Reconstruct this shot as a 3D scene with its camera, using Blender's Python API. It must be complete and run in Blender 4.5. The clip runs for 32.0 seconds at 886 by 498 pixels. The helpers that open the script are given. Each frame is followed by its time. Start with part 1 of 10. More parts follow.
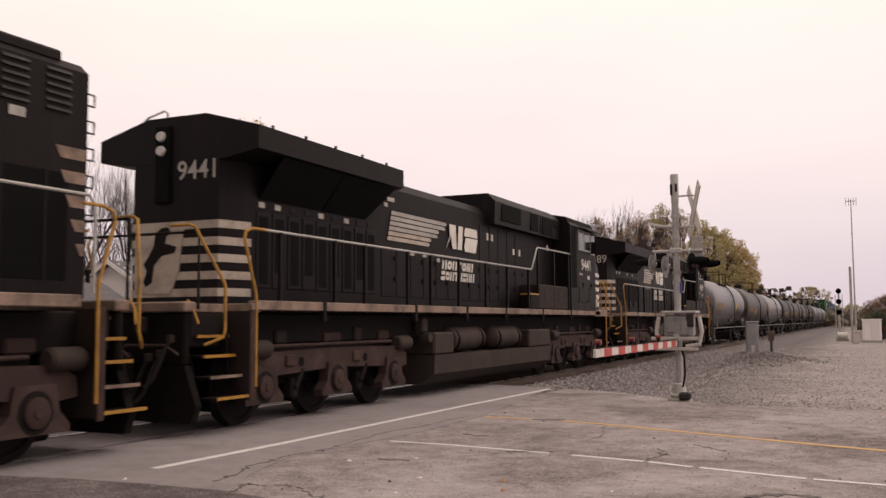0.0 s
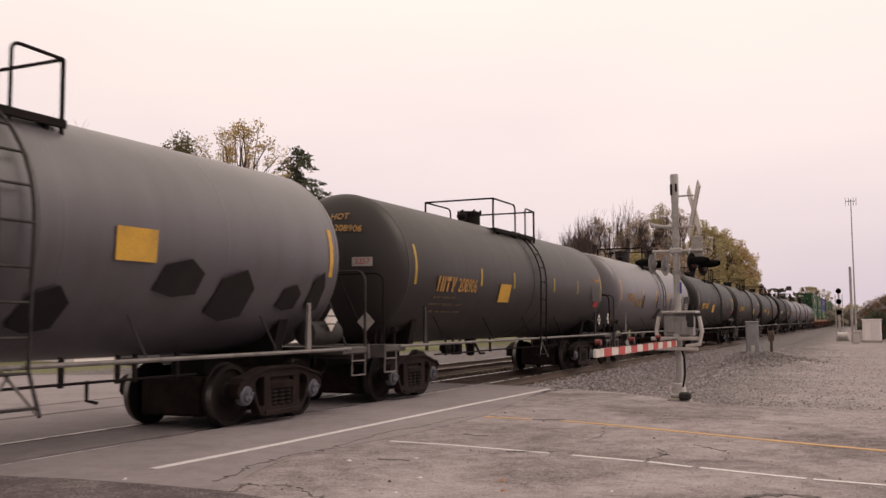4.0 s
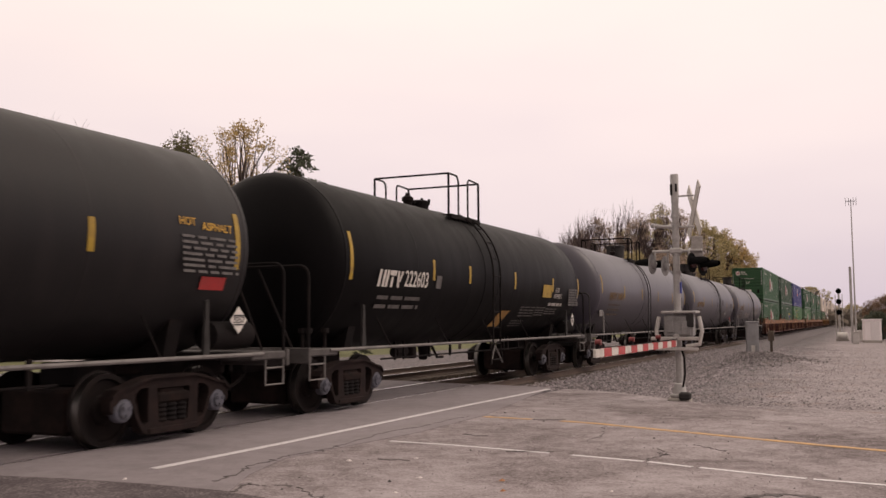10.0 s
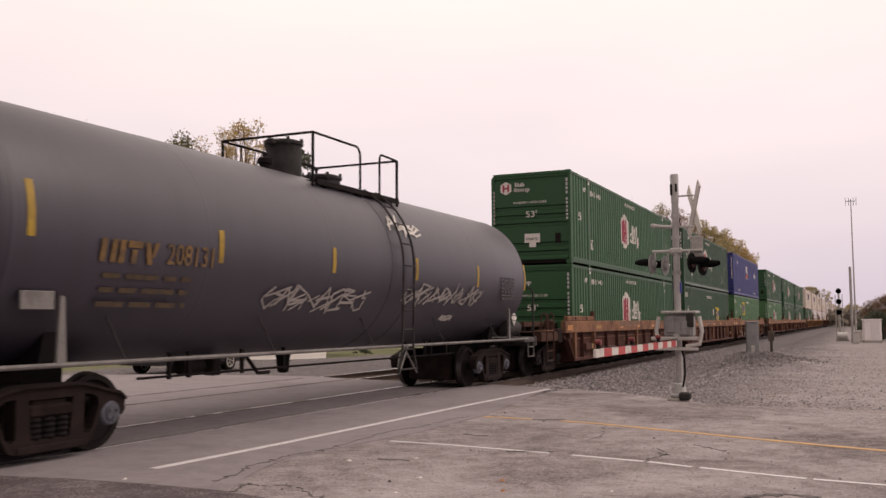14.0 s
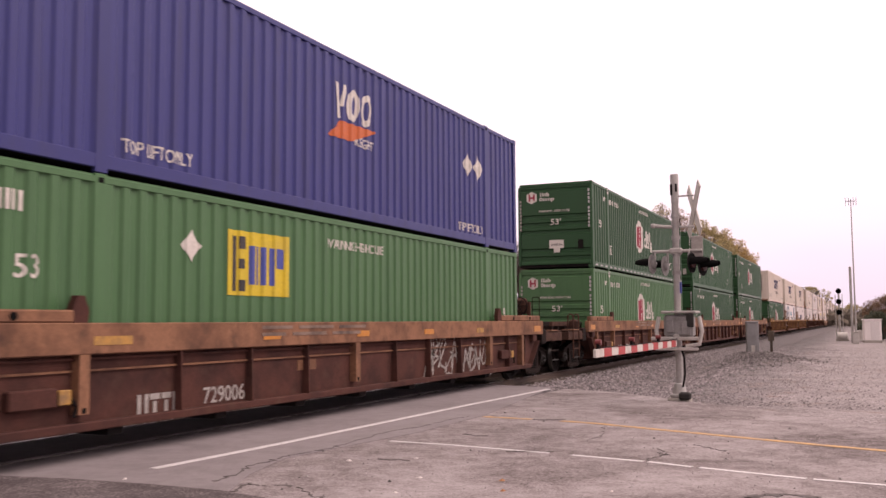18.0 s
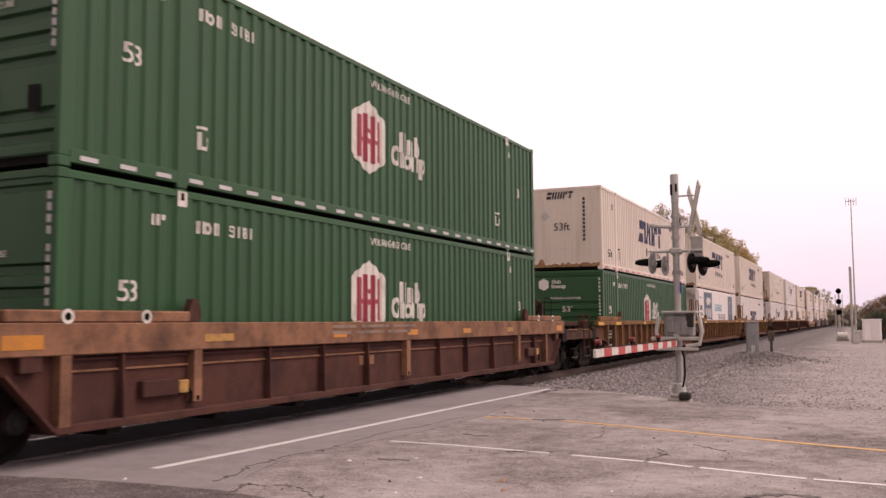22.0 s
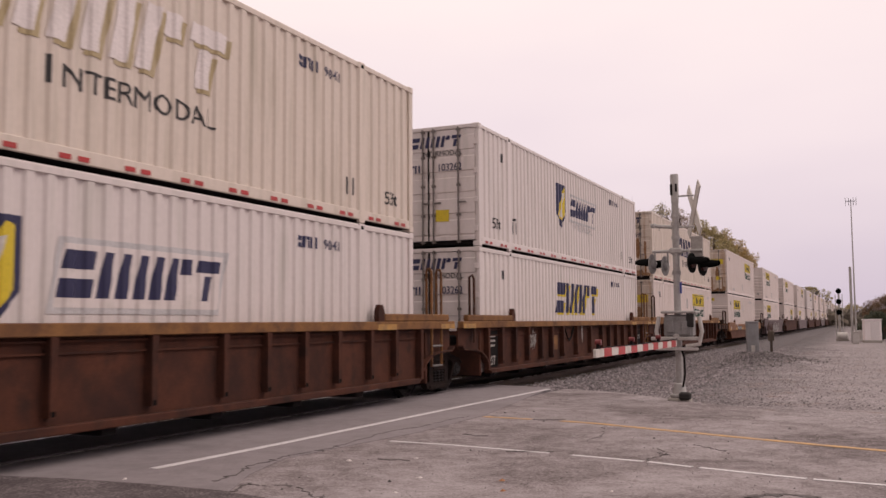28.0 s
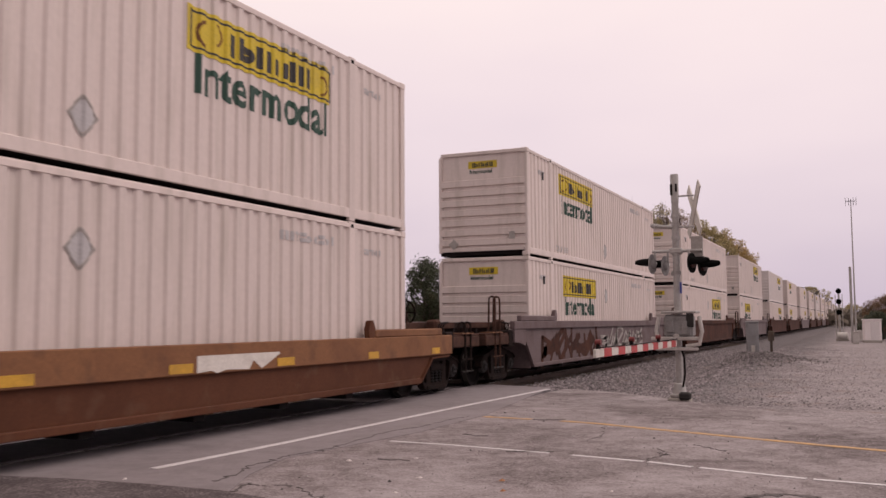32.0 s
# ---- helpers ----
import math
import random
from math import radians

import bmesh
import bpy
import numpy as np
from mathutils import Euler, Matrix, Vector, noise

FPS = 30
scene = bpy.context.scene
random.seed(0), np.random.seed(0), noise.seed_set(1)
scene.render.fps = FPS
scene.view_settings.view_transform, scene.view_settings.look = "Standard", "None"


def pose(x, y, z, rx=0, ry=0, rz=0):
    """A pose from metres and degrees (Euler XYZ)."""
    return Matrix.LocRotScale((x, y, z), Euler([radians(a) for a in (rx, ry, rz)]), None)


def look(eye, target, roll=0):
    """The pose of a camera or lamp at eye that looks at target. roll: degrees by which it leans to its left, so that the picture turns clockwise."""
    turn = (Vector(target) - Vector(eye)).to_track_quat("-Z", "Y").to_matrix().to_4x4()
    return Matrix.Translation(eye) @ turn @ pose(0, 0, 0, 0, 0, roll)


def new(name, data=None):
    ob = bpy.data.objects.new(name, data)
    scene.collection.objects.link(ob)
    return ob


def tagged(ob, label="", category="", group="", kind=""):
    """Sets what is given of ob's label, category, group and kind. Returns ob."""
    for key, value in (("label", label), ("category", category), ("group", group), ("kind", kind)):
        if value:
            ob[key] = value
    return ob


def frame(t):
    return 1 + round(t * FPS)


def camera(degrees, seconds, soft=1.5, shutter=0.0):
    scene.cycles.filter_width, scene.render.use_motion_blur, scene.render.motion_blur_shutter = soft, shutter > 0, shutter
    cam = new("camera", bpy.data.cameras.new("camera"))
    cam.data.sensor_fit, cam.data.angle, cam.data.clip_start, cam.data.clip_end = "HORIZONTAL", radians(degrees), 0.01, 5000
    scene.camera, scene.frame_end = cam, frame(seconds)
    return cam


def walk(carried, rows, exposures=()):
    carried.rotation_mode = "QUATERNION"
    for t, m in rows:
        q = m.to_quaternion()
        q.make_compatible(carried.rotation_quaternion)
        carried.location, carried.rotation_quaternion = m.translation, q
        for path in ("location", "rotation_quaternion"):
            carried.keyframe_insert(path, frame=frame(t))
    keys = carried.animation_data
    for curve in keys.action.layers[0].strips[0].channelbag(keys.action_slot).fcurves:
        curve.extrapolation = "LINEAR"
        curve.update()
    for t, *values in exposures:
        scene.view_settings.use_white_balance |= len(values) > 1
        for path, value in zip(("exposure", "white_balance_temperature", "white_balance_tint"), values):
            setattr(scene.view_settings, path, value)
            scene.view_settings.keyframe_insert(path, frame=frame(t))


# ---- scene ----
# ---- camera ----
cam = camera(51.35, 32.0, soft=1.5, shutter=0.10)
CAM = pose(0, 0, 1.5, 90 + 4.55, 0.373, 24.51)
walk(cam, [(0, CAM), (32, CAM)], exposures=[(0, -0.06, 7150, 14), (3, -0.11, 7150, 15), (9, -0.14, 7100, 16), (13, -0.12, 7000, 16), (14.2, -0.10, 6950, 16), (15.2, 0.14, 7100, 21), (16.5, 0.28, 7000, 25), (18, 0.33, 6950, 26), (19, 0.13, 7050, 25), (20, 0.24, 7000, 24), (21, 0.34, 7000, 24), (22, 0.26, 7050, 23), (23, 0.04, 7150, 22), (24.5, -0.06, 6950, 20), (27, -0.26, 6750, 19), (29, -0.18, 6800, 19), (31, -0.33, 6800, 21), (32, -0.29, 6750, 21)])

TX = -9.31          # centre line of the main track; rail tops are at z = 0


def run(t):
    """Metres that the train has gone at t seconds."""
    return 14.0 * t + 0.0275 * t * t


# ---- world and light: overcast ----
world = bpy.data.worlds.new("overcast")
scene.world = world
world.use_nodes = True
wn = world.node_tree
wn.nodes.clear()
w_out = wn.nodes.new("ShaderNodeOutputWorld")
w_bg = wn.nodes.new("ShaderNodeBackground")
w_sky = wn.nodes.new("ShaderNodeTexSky")
w_sky.sky_type = 'NISHITA'
w_sky.sun_disc = False
w_sky.sun_elevation = radians(50.2)
w_sky.sun_rotation = radians(67)
w_sky.dust_density = 4
w_gain = wn.nodes.new("ShaderNodeVectorMath")
w_gain.operation = 'SCALE'
w_gain.inputs["Scale"].default_value = 0.09
w_co = wn.nodes.new("ShaderNodeTexCoord")
w_sep = wn.nodes.new("ShaderNodeSeparateXYZ")
w_ramp = wn.nodes.new("ShaderNodeValToRGB")
w_ramp.color_ramp.elements[0].position = 0.5
w_ramp.color_ramp.elements[0].color = (0.77, 0.70, 0.81, 1)
w_ramp.color_ramp.elements[1].position = 0.74
w_ramp.color_ramp.elements[1].color = (1.33, 1.21, 1.11, 1)
mid = w_ramp.color_ramp.elements.new(0.60)
mid.color = (1.05, 0.95, 0.97, 1)
w_half = wn.nodes.new("ShaderNodeMath")
w_half.operation = 'MULTIPLY_ADD'
w_half.inputs[1].default_value = 0.5
w_half.inputs[2].default_value = 0.5
w_noise = wn.nodes.new("ShaderNodeTexNoise")
w_noise.inputs["Scale"].default_value = 2.2
w_noise.inputs["Detail"].default_value = 3
w_map = wn.nodes.new("ShaderNodeMapping")
w_map.inputs["Scale"].default_value = (1, 1, 3.5)
w_cl = wn.nodes.new("ShaderNodeMath")
w_cl.operation = 'MULTIPLY_ADD'
w_cl.inputs[1].default_value = 0.10
w_add = wn.nodes.new("ShaderNodeMath")
w_mix = wn.nodes.new("ShaderNodeMix")
w_mix.data_type = 'RGBA'
w_mix.inputs["Factor"].default_value = 0.88
L = wn.links.new
L(w_co.outputs["Generated"], w_sep.inputs[0])
L(w_co.outputs["Generated"], w_map.inputs[0])
L(w_map.outputs[0], w_noise.inputs["Vector"])
L(w_sep.outputs["Z"], w_half.inputs[0])
L(w_noise.outputs["Fac"], w_cl.inputs[0])
w_cl.inputs[2].default_value = -0.05
L(w_half.outputs[0], w_add.inputs[0])
L(w_cl.outputs[0], w_add.inputs[1])
L(w_add.outputs[0], w_ramp.inputs[0])
L(w_sky.outputs[0], w_gain.inputs[0])
L(w_gain.outputs[0], w_mix.inputs[6])
L(w_ramp.outputs[0], w_mix.inputs[7])
# the cloud is thinner ahead of the camera than behind it
w_dot = wn.nodes.new("ShaderNodeVectorMath")
w_dot.operation = 'DOT_PRODUCT'
w_dot.inputs[1].default_value = (-0.30, 0.95, 0)
w_thin = wn.nodes.new("ShaderNodeMath")
w_thin.operation = 'MULTIPLY_ADD'
w_thin.inputs[1].default_value = 0.21
w_thin.inputs[2].default_value = 0.86
w_lit = wn.nodes.new("ShaderNodeVectorMath")
w_lit.operation = 'SCALE'
L(w_co.outputs["Generated"], w_dot.inputs[0])
L(w_dot.outputs["Value"], w_thin.inputs[0])
L(w_thin.outputs[0], w_lit.inputs["Scale"])
L(w_mix.outputs[2], w_lit.inputs[0])
L(w_lit.outputs[0], w_bg.inputs[0])
w_bg.inputs[1].default_value = 1.0
L(w_bg.outputs[0], w_out.inputs[0])

sun = new("sun", bpy.data.lights.new("sun", 'SUN'))
sun.data.energy = 1.3
sun.data.angle = radians(40)
sun.data.color = (1.0, 0.93, 0.86)
sun.matrix_world = look((21.5, 9, 28), (0, 0, 0))


# ---- materials ----
def material(name, col, rough=0.6, metal=0.0, dirt=None, amount=0.4, scale=1.2, streak=False, bump=0.15, fine=30.0,
             vary=0.06, spec=0.5, second=None, second_amount=0.0, island=False, through_light=0.0, grain=0.12, coat=0.0, coat_rough=0.2, even=False):
    """A surface with two scales of variation, stains in a second colour, and fine relief."""
    m = bpy.data.materials.new(name)
    m.use_nodes = True
    nt = m.node_tree
    ln = nt.links.new
    bsdf = nt.nodes["Principled BSDF"]
    co = nt.nodes.new("ShaderNodeTexCoord")
    mp = nt.nodes.new("ShaderNodeMapping")
    ln(co.outputs["Object"], mp.inputs[0])
    n1 = nt.nodes.new("ShaderNodeTexNoise")
    n1.inputs["Scale"].default_value = scale
    n1.inputs["Detail"].default_value = 6
    n1.inputs["Roughness"].default_value = 0.62
    if streak:
        mp.inputs["Scale"].default_value = (3.0, 3.0, 0.35)
    info = nt.nodes.new("ShaderNodeObjectInfo")
    off = nt.nodes.new("ShaderNodeVectorMath")
    off.operation = 'ADD'
    rnd = nt.nodes.new("ShaderNodeMath")
    rnd.operation = 'MULTIPLY'
    rnd.inputs[1].default_value = 37.0
    ln(info.outputs["Random"], rnd.inputs[0])
    ln(mp.outputs[0], off.inputs[0])
    ln(rnd.outputs[0], off.inputs[1])
    ln(off.outputs[0], n1.inputs["Vector"])
    n2 = nt.nodes.new("ShaderNodeTexNoise")
    n2.inputs["Scale"].default_value = fine
    n2.inputs["Detail"].default_value = 4
    ln(co.outputs["Object"], n2.inputs["Vector"])
    # base colour with a small change from thing to thing and a fine grain
    hsv = nt.nodes.new("ShaderNodeHueSaturation")
    hsv.inputs["Color"].default_value = (*col, 1)
    val = nt.nodes.new("ShaderNodeMapRange")
    val.inputs["To Min"].default_value = 1 - vary
    val.inputs["To Max"].default_value = 1 + vary
    if island:
        gm = nt.nodes.new("ShaderNodeNewGeometry")
        ln(gm.outputs["Random Per Island"], val.inputs["Value"])
    else:
        ln(info.outputs["Random"], val.inputs["Value"])
    gr = nt.nodes.new("ShaderNodeMapRange")
    gr.inputs["From Min"].default_value = 0.3
    gr.inputs["From Max"].default_value = 0.7
    gr.inputs["To Min"].default_value = 1 - grain
    gr.inputs["To Max"].default_value = 1 + grain
    ln(n2.outputs["Fac"], gr.inputs["Value"])
    mu = nt.nodes.new("ShaderNodeMath")
    mu.operation = 'MULTIPLY'
    ln(val.outputs[0], mu.inputs[0])
    ln(gr.outputs[0], mu.inputs[1])
    ln(mu.outputs[0], hsv.inputs["Value"])
    colour = hsv.outputs[0]
    fac = None
    for tint, amt, shift in ((dirt, amount, 0.0), (second, second_amount, 5.3)):
        if tint is None:
            continue
        src = n1
        if shift:
            src = nt.nodes.new("ShaderNodeTexNoise")
            src.inputs["Scale"].default_value = scale * 2.7
            src.inputs["Detail"].default_value = 5
            ln(off.outputs[0], src.inputs["Vector"])
        rmp = nt.nodes.new("ShaderNodeMapRange")
        rmp.inputs["From Min"].default_value = 0.62 - 0.32 * amt
        rmp.inputs["From Max"].default_value = 0.80 - 0.20 * amt
        rmp.inputs["To Max"].default_value = min(1.0, 0.45 + 0.6 * amt)
        ln(src.outputs["Fac"], rmp.inputs["Value"])
        mx = nt.nodes.new("ShaderNodeMix")
        mx.data_type = 'RGBA'
        ln(rmp.outputs[0], mx.inputs["Factor"])
        ln(colour, mx.inputs[6])
        mx.inputs[7].default_value = (*tint, 1)
        colour = mx.outputs[2]
        fac = rmp
    ln(colour, bsdf.inputs["Base Color"])
    rr = nt.nodes.new("ShaderNodeMapRange")
    rr.inputs["To Min"].default_value = max(0.05, rough - (0.02 if even else 0.1))
    rr.inputs["To Max"].default_value = min(1.0, rough + (0.03 if even else 0.15))
    ln(n1.outputs["Fac"], rr.inputs["Value"])
    ln(rr.outputs[0], bsdf.inputs["Roughness"])
    bsdf.inputs["Metallic"].default_value = metal
    bsdf.inputs["Specular IOR Level"].default_value = spec
    bsdf.inputs["Coat Weight"].default_value = coat
    bsdf.inputs["Coat Roughness"].default_value = coat_rough
    if bump:
        bp = nt.nodes.new("ShaderNodeBump")
        bp.inputs["Strength"].default_value = bump
        bp.inputs["Distance"].default_value = 0.02
        ln(n2.outputs["Fac"], bp.inputs["Height"])
        ln(bp.outputs[0], bsdf.inputs["Normal"])
    if through_light:
        tr = nt.nodes.new("ShaderNodeBsdfTranslucent")
        ln(colour, tr.inputs["Color"])
        ms = nt.nodes.new("ShaderNodeMixShader")
        ms.inputs[0].default_value = through_light
        ln(bsdf.outputs[0], ms.inputs[1])
        ln(tr.outputs[0], ms.inputs[2])
        ln(ms.outputs[0], nt.nodes["Material Output"].inputs[0])
    return m


m_deck = material("rusty_deck", (0.075, 0.036, 0.026), 0.85, dirt=(0.022, 0.013, 0.011), amount=0.6, scale=2.5, spec=0.2)
m_dusty = material("dusty_black", (0.02310, 0.01601, 0.01554), 0.7, dirt=(0.03960, 0.02619, 0.02415), amount=0.5, scale=1.6, spec=0.15)
m_black = material("loco_black", (0.00935, 0.00679, 0.00777), 0.5, dirt=(0.01815, 0.01280, 0.01365), amount=0.35, streak=True, spec=0.10)
m_dark = material("dark_steel", (0.00770, 0.00582, 0.00630), 0.8, dirt=(0.01980, 0.01358, 0.01260), amount=0.5, spec=0.15)
# near-black; also laid flat where holes and the cab doorway lie in shade
m_void = material("near_black", (0.004, 0.004, 0.004), 0.85, bump=0.3, spec=0.1)
m_loco_truck = material("dusty_truck", (0.03740, 0.02328, 0.02205), 0.85, dirt=(0.07480, 0.04656, 0.04200), amount=0.6, scale=2.5, spec=0.15)
m_fuel = material("dusty_tank", (0.032, 0.0230, 0.0205), 0.75, dirt=(0.062, 0.043, 0.036), amount=0.6, scale=1.5, spec=0.2)
m_pilot = material("grimy_pilot", (0.0062, 0.0048, 0.0044), 0.85, dirt=(0.015, 0.011, 0.009), amount=0.55, scale=2, spec=0.1)
m_band = material("off_white_band", (0.40, 0.335, 0.285), 0.6, dirt=(0.22, 0.175, 0.145), amount=0.5, scale=3)
m_sill = material("dusty_cream_sill", (0.235, 0.160, 0.125), 0.75, dirt=(0.040, 0.026, 0.022), amount=0.58, scale=2.4)
m_white = material("white_paint", (0.62, 0.58, 0.54), 0.55, dirt=(0.35, 0.31, 0.28), amount=0.4, scale=2)
m_greypaint = material("faded_white_paint", (0.36, 0.33, 0.31), 0.6, dirt=(0.2, 0.18, 0.17), amount=0.5, scale=3)
m_grab = material("dirty_yellow_rail", (0.36, 0.175, 0.02), 0.55, dirt=(0.12, 0.06, 0.02), amount=0.5, scale=4)
m_strip = material("reflective_yellow", (0.36, 0.225, 0.018), 0.5, dirt=(0.17, 0.10, 0.02), amount=0.5, scale=5)
m_yellow = material("yellow_paint", (0.55, 0.30, 0.03), 0.5, dirt=(0.30, 0.17, 0.04), amount=0.4, scale=3)
m_amber = material("amber_reflector", (0.50, 0.19, 0.02), 0.4, dirt=(0.28, 0.11, 0.03), amount=0.4, scale=3)
m_ochre = material("faded_yellow_paint", (0.42, 0.22, 0.05), 0.6, dirt=(0.16, 0.10, 0.06), amount=0.6, scale=6)
m_red = material("red_paint", (0.42, 0.03, 0.03), 0.45, dirt=(0.25, 0.05, 0.04), amount=0.3)
m_wheel = material("wheel_steel", (0.00880, 0.00582, 0.00577), 0.75, dirt=(0.01980, 0.01261, 0.01155), amount=0.5, scale=3, spec=0.2)
m_tread = material("wheel_tread", (0.16, 0.15, 0.14), 0.35, metal=1.0)
m_bogie = material("bogie_brown", (0.01210, 0.00757, 0.00693), 0.9, dirt=(0.02970, 0.01746, 0.01491), amount=0.6, scale=3, spec=0.15)
m_pipe = material("grey_pipe", (0.034, 0.031, 0.031), 0.7, dirt=(0.014, 0.0115, 0.011), amount=0.5, scale=4, spec=0.25)
m_sidepipe = material("worn_side_pipe", (0.17, 0.155, 0.15), 0.6, dirt=(0.05, 0.042, 0.04), amount=0.45, scale=3)
m_fadeprint = material("worn_print", (0.10, 0.09, 0.088), 0.6, dirt=(0.04, 0.034, 0.034), amount=0.5, scale=9)
m_platform = material("worn_platform", (0.085, 0.076, 0.075), 0.65, dirt=(0.030, 0.025, 0.024), amount=0.5, scale=3, spec=0.3)
m_frame = material("cast_side_frame", (0.01485, 0.00873, 0.00840), 0.85, dirt=(0.03080, 0.01804, 0.01659), amount=0.5, scale=4, spec=0.2, bump=0.3)
m_cap = material("bearing_grey", (0.10, 0.10, 0.125), 0.55, dirt=(0.03, 0.027, 0.028), amount=0.45, scale=7)
m_carpaint = material("dark_car_paint", (0.018, 0.018, 0.022), 0.3, dirt=(0.03, 0.027, 0.026), amount=0.3, spec=0.6)
m_ochre_dim = material("weathered_ochre_paint", (0.19, 0.105, 0.032), 0.65, dirt=(0.06, 0.042, 0.030), amount=0.6, scale=7)
m_scrawl = material("worn_grey_spray", (0.26, 0.24, 0.24), 0.65, dirt=(0.10, 0.09, 0.092), amount=0.55, scale=4)
m_faint = material("worn_lettering", (0.085, 0.052, 0.024), 0.6, dirt=(0.03, 0.022, 0.018), amount=0.65, scale=9)
m_tank_grey = material("tank_grey", (0.060, 0.052, 0.065), 0.50, dirt=(0.038, 0.031, 0.036), amount=0.55, scale=0.8, streak=True, bump=0.03, spec=0.6, coat=0.48, coat_rough=0.34, even=True)
m_tank_slate = material("tank_slate", (0.029, 0.0232, 0.0385), 0.55, dirt=(0.023, 0.0182, 0.0275), amount=0.5, scale=0.8, streak=True, bump=0.02, spec=0.5, coat=0.40, coat_rough=0.34, even=True)
m_tank_tan = material("tank_grey_soiled", (0.080, 0.071, 0.083), 0.50, dirt=(0.098, 0.074, 0.058), amount=0.42, scale=0.7, streak=True, bump=0.03, second=(0.04, 0.034, 0.034), second_amount=0.2, coat=0.45, coat_rough=0.34, even=True)
m_tank_black = material("tank_black", (0.0078, 0.0066, 0.0075), 0.5, dirt=(0.0165, 0.0134, 0.0140), amount=0.45, scale=0.8, streak=True, bump=0.04, spec=0.20, coat=0.09, coat_rough=0.36)
m_tank_brown = material("tank_sooty", (0.0205, 0.0160, 0.0160), 0.6, dirt=(0.027, 0.0215, 0.020), amount=0.5, scale=0.8, streak=True, bump=0.03, spec=0.25, coat=0.32, coat_rough=0.35)
m_tank_gloss = material("tank_gloss_black", (0.0042, 0.0037, 0.0042), 0.45, dirt=(0.0065, 0.0056, 0.006), amount=0.3, scale=0.8, streak=True, bump=0.04, spec=0.06)
m_well_a = material("well_brown", (0.084, 0.0345, 0.0275), 0.8, dirt=(0.036, 0.019, 0.018), amount=0.6, scale=1.3, second=(0.10, 0.056, 0.042), second_amount=0.2, spec=0.15)
m_well_b = material("well_orange", (0.114, 0.046, 0.0265), 0.8, dirt=(0.055, 0.027, 0.020), amount=0.6, scale=1.3, second=(0.042, 0.024, 0.020), second_amount=0.3, spec=0.2)
m_well_c = material("well_rust_red", (0.080, 0.0275, 0.016), 0.8, dirt=(0.034, 0.0155, 0.013), amount=0.68, scale=1.2, second=(0.022, 0.013, 0.011), second_amount=0.35, spec=0.2)
m_chord_s = material("top_chord_pale_orange", (0.20, 0.084, 0.034), 0.75, dirt=(0.13, 0.05, 0.024), amount=0.5, scale=1.2, second=(0.08, 0.035, 0.02), second_amount=0.25)
m_well_s = material("well_yellow_brown", (0.100, 0.035, 0.0165), 0.75, dirt=(0.062, 0.022, 0.012), amount=0.5, scale=0.8, second=(0.15, 0.09, 0.06), second_amount=0.12, spec=0.25)
m_well_g = material("well_mauve_grey", (0.135, 0.095, 0.098), 0.7, dirt=(0.08, 0.046, 0.043), amount=0.55, scale=1.2)
m_chord_a = material("top_chord_tan", (0.245, 0.120, 0.070), 0.8, dirt=(0.085, 0.042, 0.030), amount=0.62, scale=1.6, second=(0.05, 0.03, 0.025), second_amount=0.25, spec=0.25)
m_chord_b = material("top_chord_orange", (0.22, 0.105, 0.040), 0.8, dirt=(0.09, 0.042, 0.028), amount=0.62, scale=1.6, second=(0.05, 0.03, 0.025), second_amount=0.25, spec=0.25)
m_hub = material("container_green", (0.0180, 0.074, 0.0265), 0.45, dirt=(0.019, 0.058, 0.0250), amount=0.4, streak=True, bump=0.012, grain=0.035, fine=14, vary=0.14, spec=0.36)
m_hub2 = material("container_bright_green", (0.058, 0.148, 0.059), 0.45, dirt=(0.041, 0.114, 0.046), amount=0.4, streak=True, bump=0.012, grain=0.035, fine=14, spec=0.42)
m_hub3 = material("container_dark_green", (0.014, 0.055, 0.023), 0.5, dirt=(0.018, 0.043, 0.021), amount=0.4, streak=True, bump=0.012, grain=0.035, fine=14)
m_blue = material("container_blue", (0.022, 0.026, 0.155), 0.45, dirt=(0.03, 0.03, 0.11), amount=0.4, streak=True, bump=0.012, grain=0.035, fine=14)
m_swift = material("container_cream", (0.63, 0.54, 0.475), 0.5, dirt=(0.44, 0.38, 0.31), amount=0.4, streak=True, bump=0.012, grain=0.035, fine=14, vary=0.05)
m_swift_w = material("container_white", (0.655, 0.585, 0.57), 0.5, dirt=(0.50, 0.46, 0.43), amount=0.4, streak=True, bump=0.012, grain=0.035, fine=14, vary=0.05)
m_jb = material("container_ivory", (0.67, 0.575, 0.545), 0.5, dirt=(0.50, 0.43, 0.39), amount=0.4, streak=True, bump=0.012, grain=0.035, fine=14, vary=0.06)
m_rusty = material("rusty_cream_door", (0.60, 0.51, 0.44), 0.7, dirt=(0.31, 0.150, 0.062), amount=0.52, scale=1.1, streak=True, second=(0.13, 0.060, 0.032), second_amount=0.16, bump=0.05, grain=0.06)
m_lockbar = material("grimy_lock_bar", (0.17, 0.145, 0.135), 0.6, dirt=(0.065, 0.045, 0.036), amount=0.5, scale=5)
m_ruststain = material("rust_stain", (0.22, 0.095, 0.036), 0.85, dirt=(0.42, 0.285, 0.185), amount=0.62, scale=5.0, streak=True, second=(0.10, 0.05, 0.028), second_amount=0.25, bump=0.05)
m_navy = material("navy_lettering", (0.016, 0.016, 0.065), 0.5, dirt=(0.03, 0.03, 0.08), amount=0.3)
m_lampred = material("dull_red_lamp", (0.15, 0.018, 0.018), 0.5)
m_ink = material("dark_lettering", (0.025, 0.022, 0.024), 0.55, dirt=(0.07, 0.06, 0.06), amount=0.3)
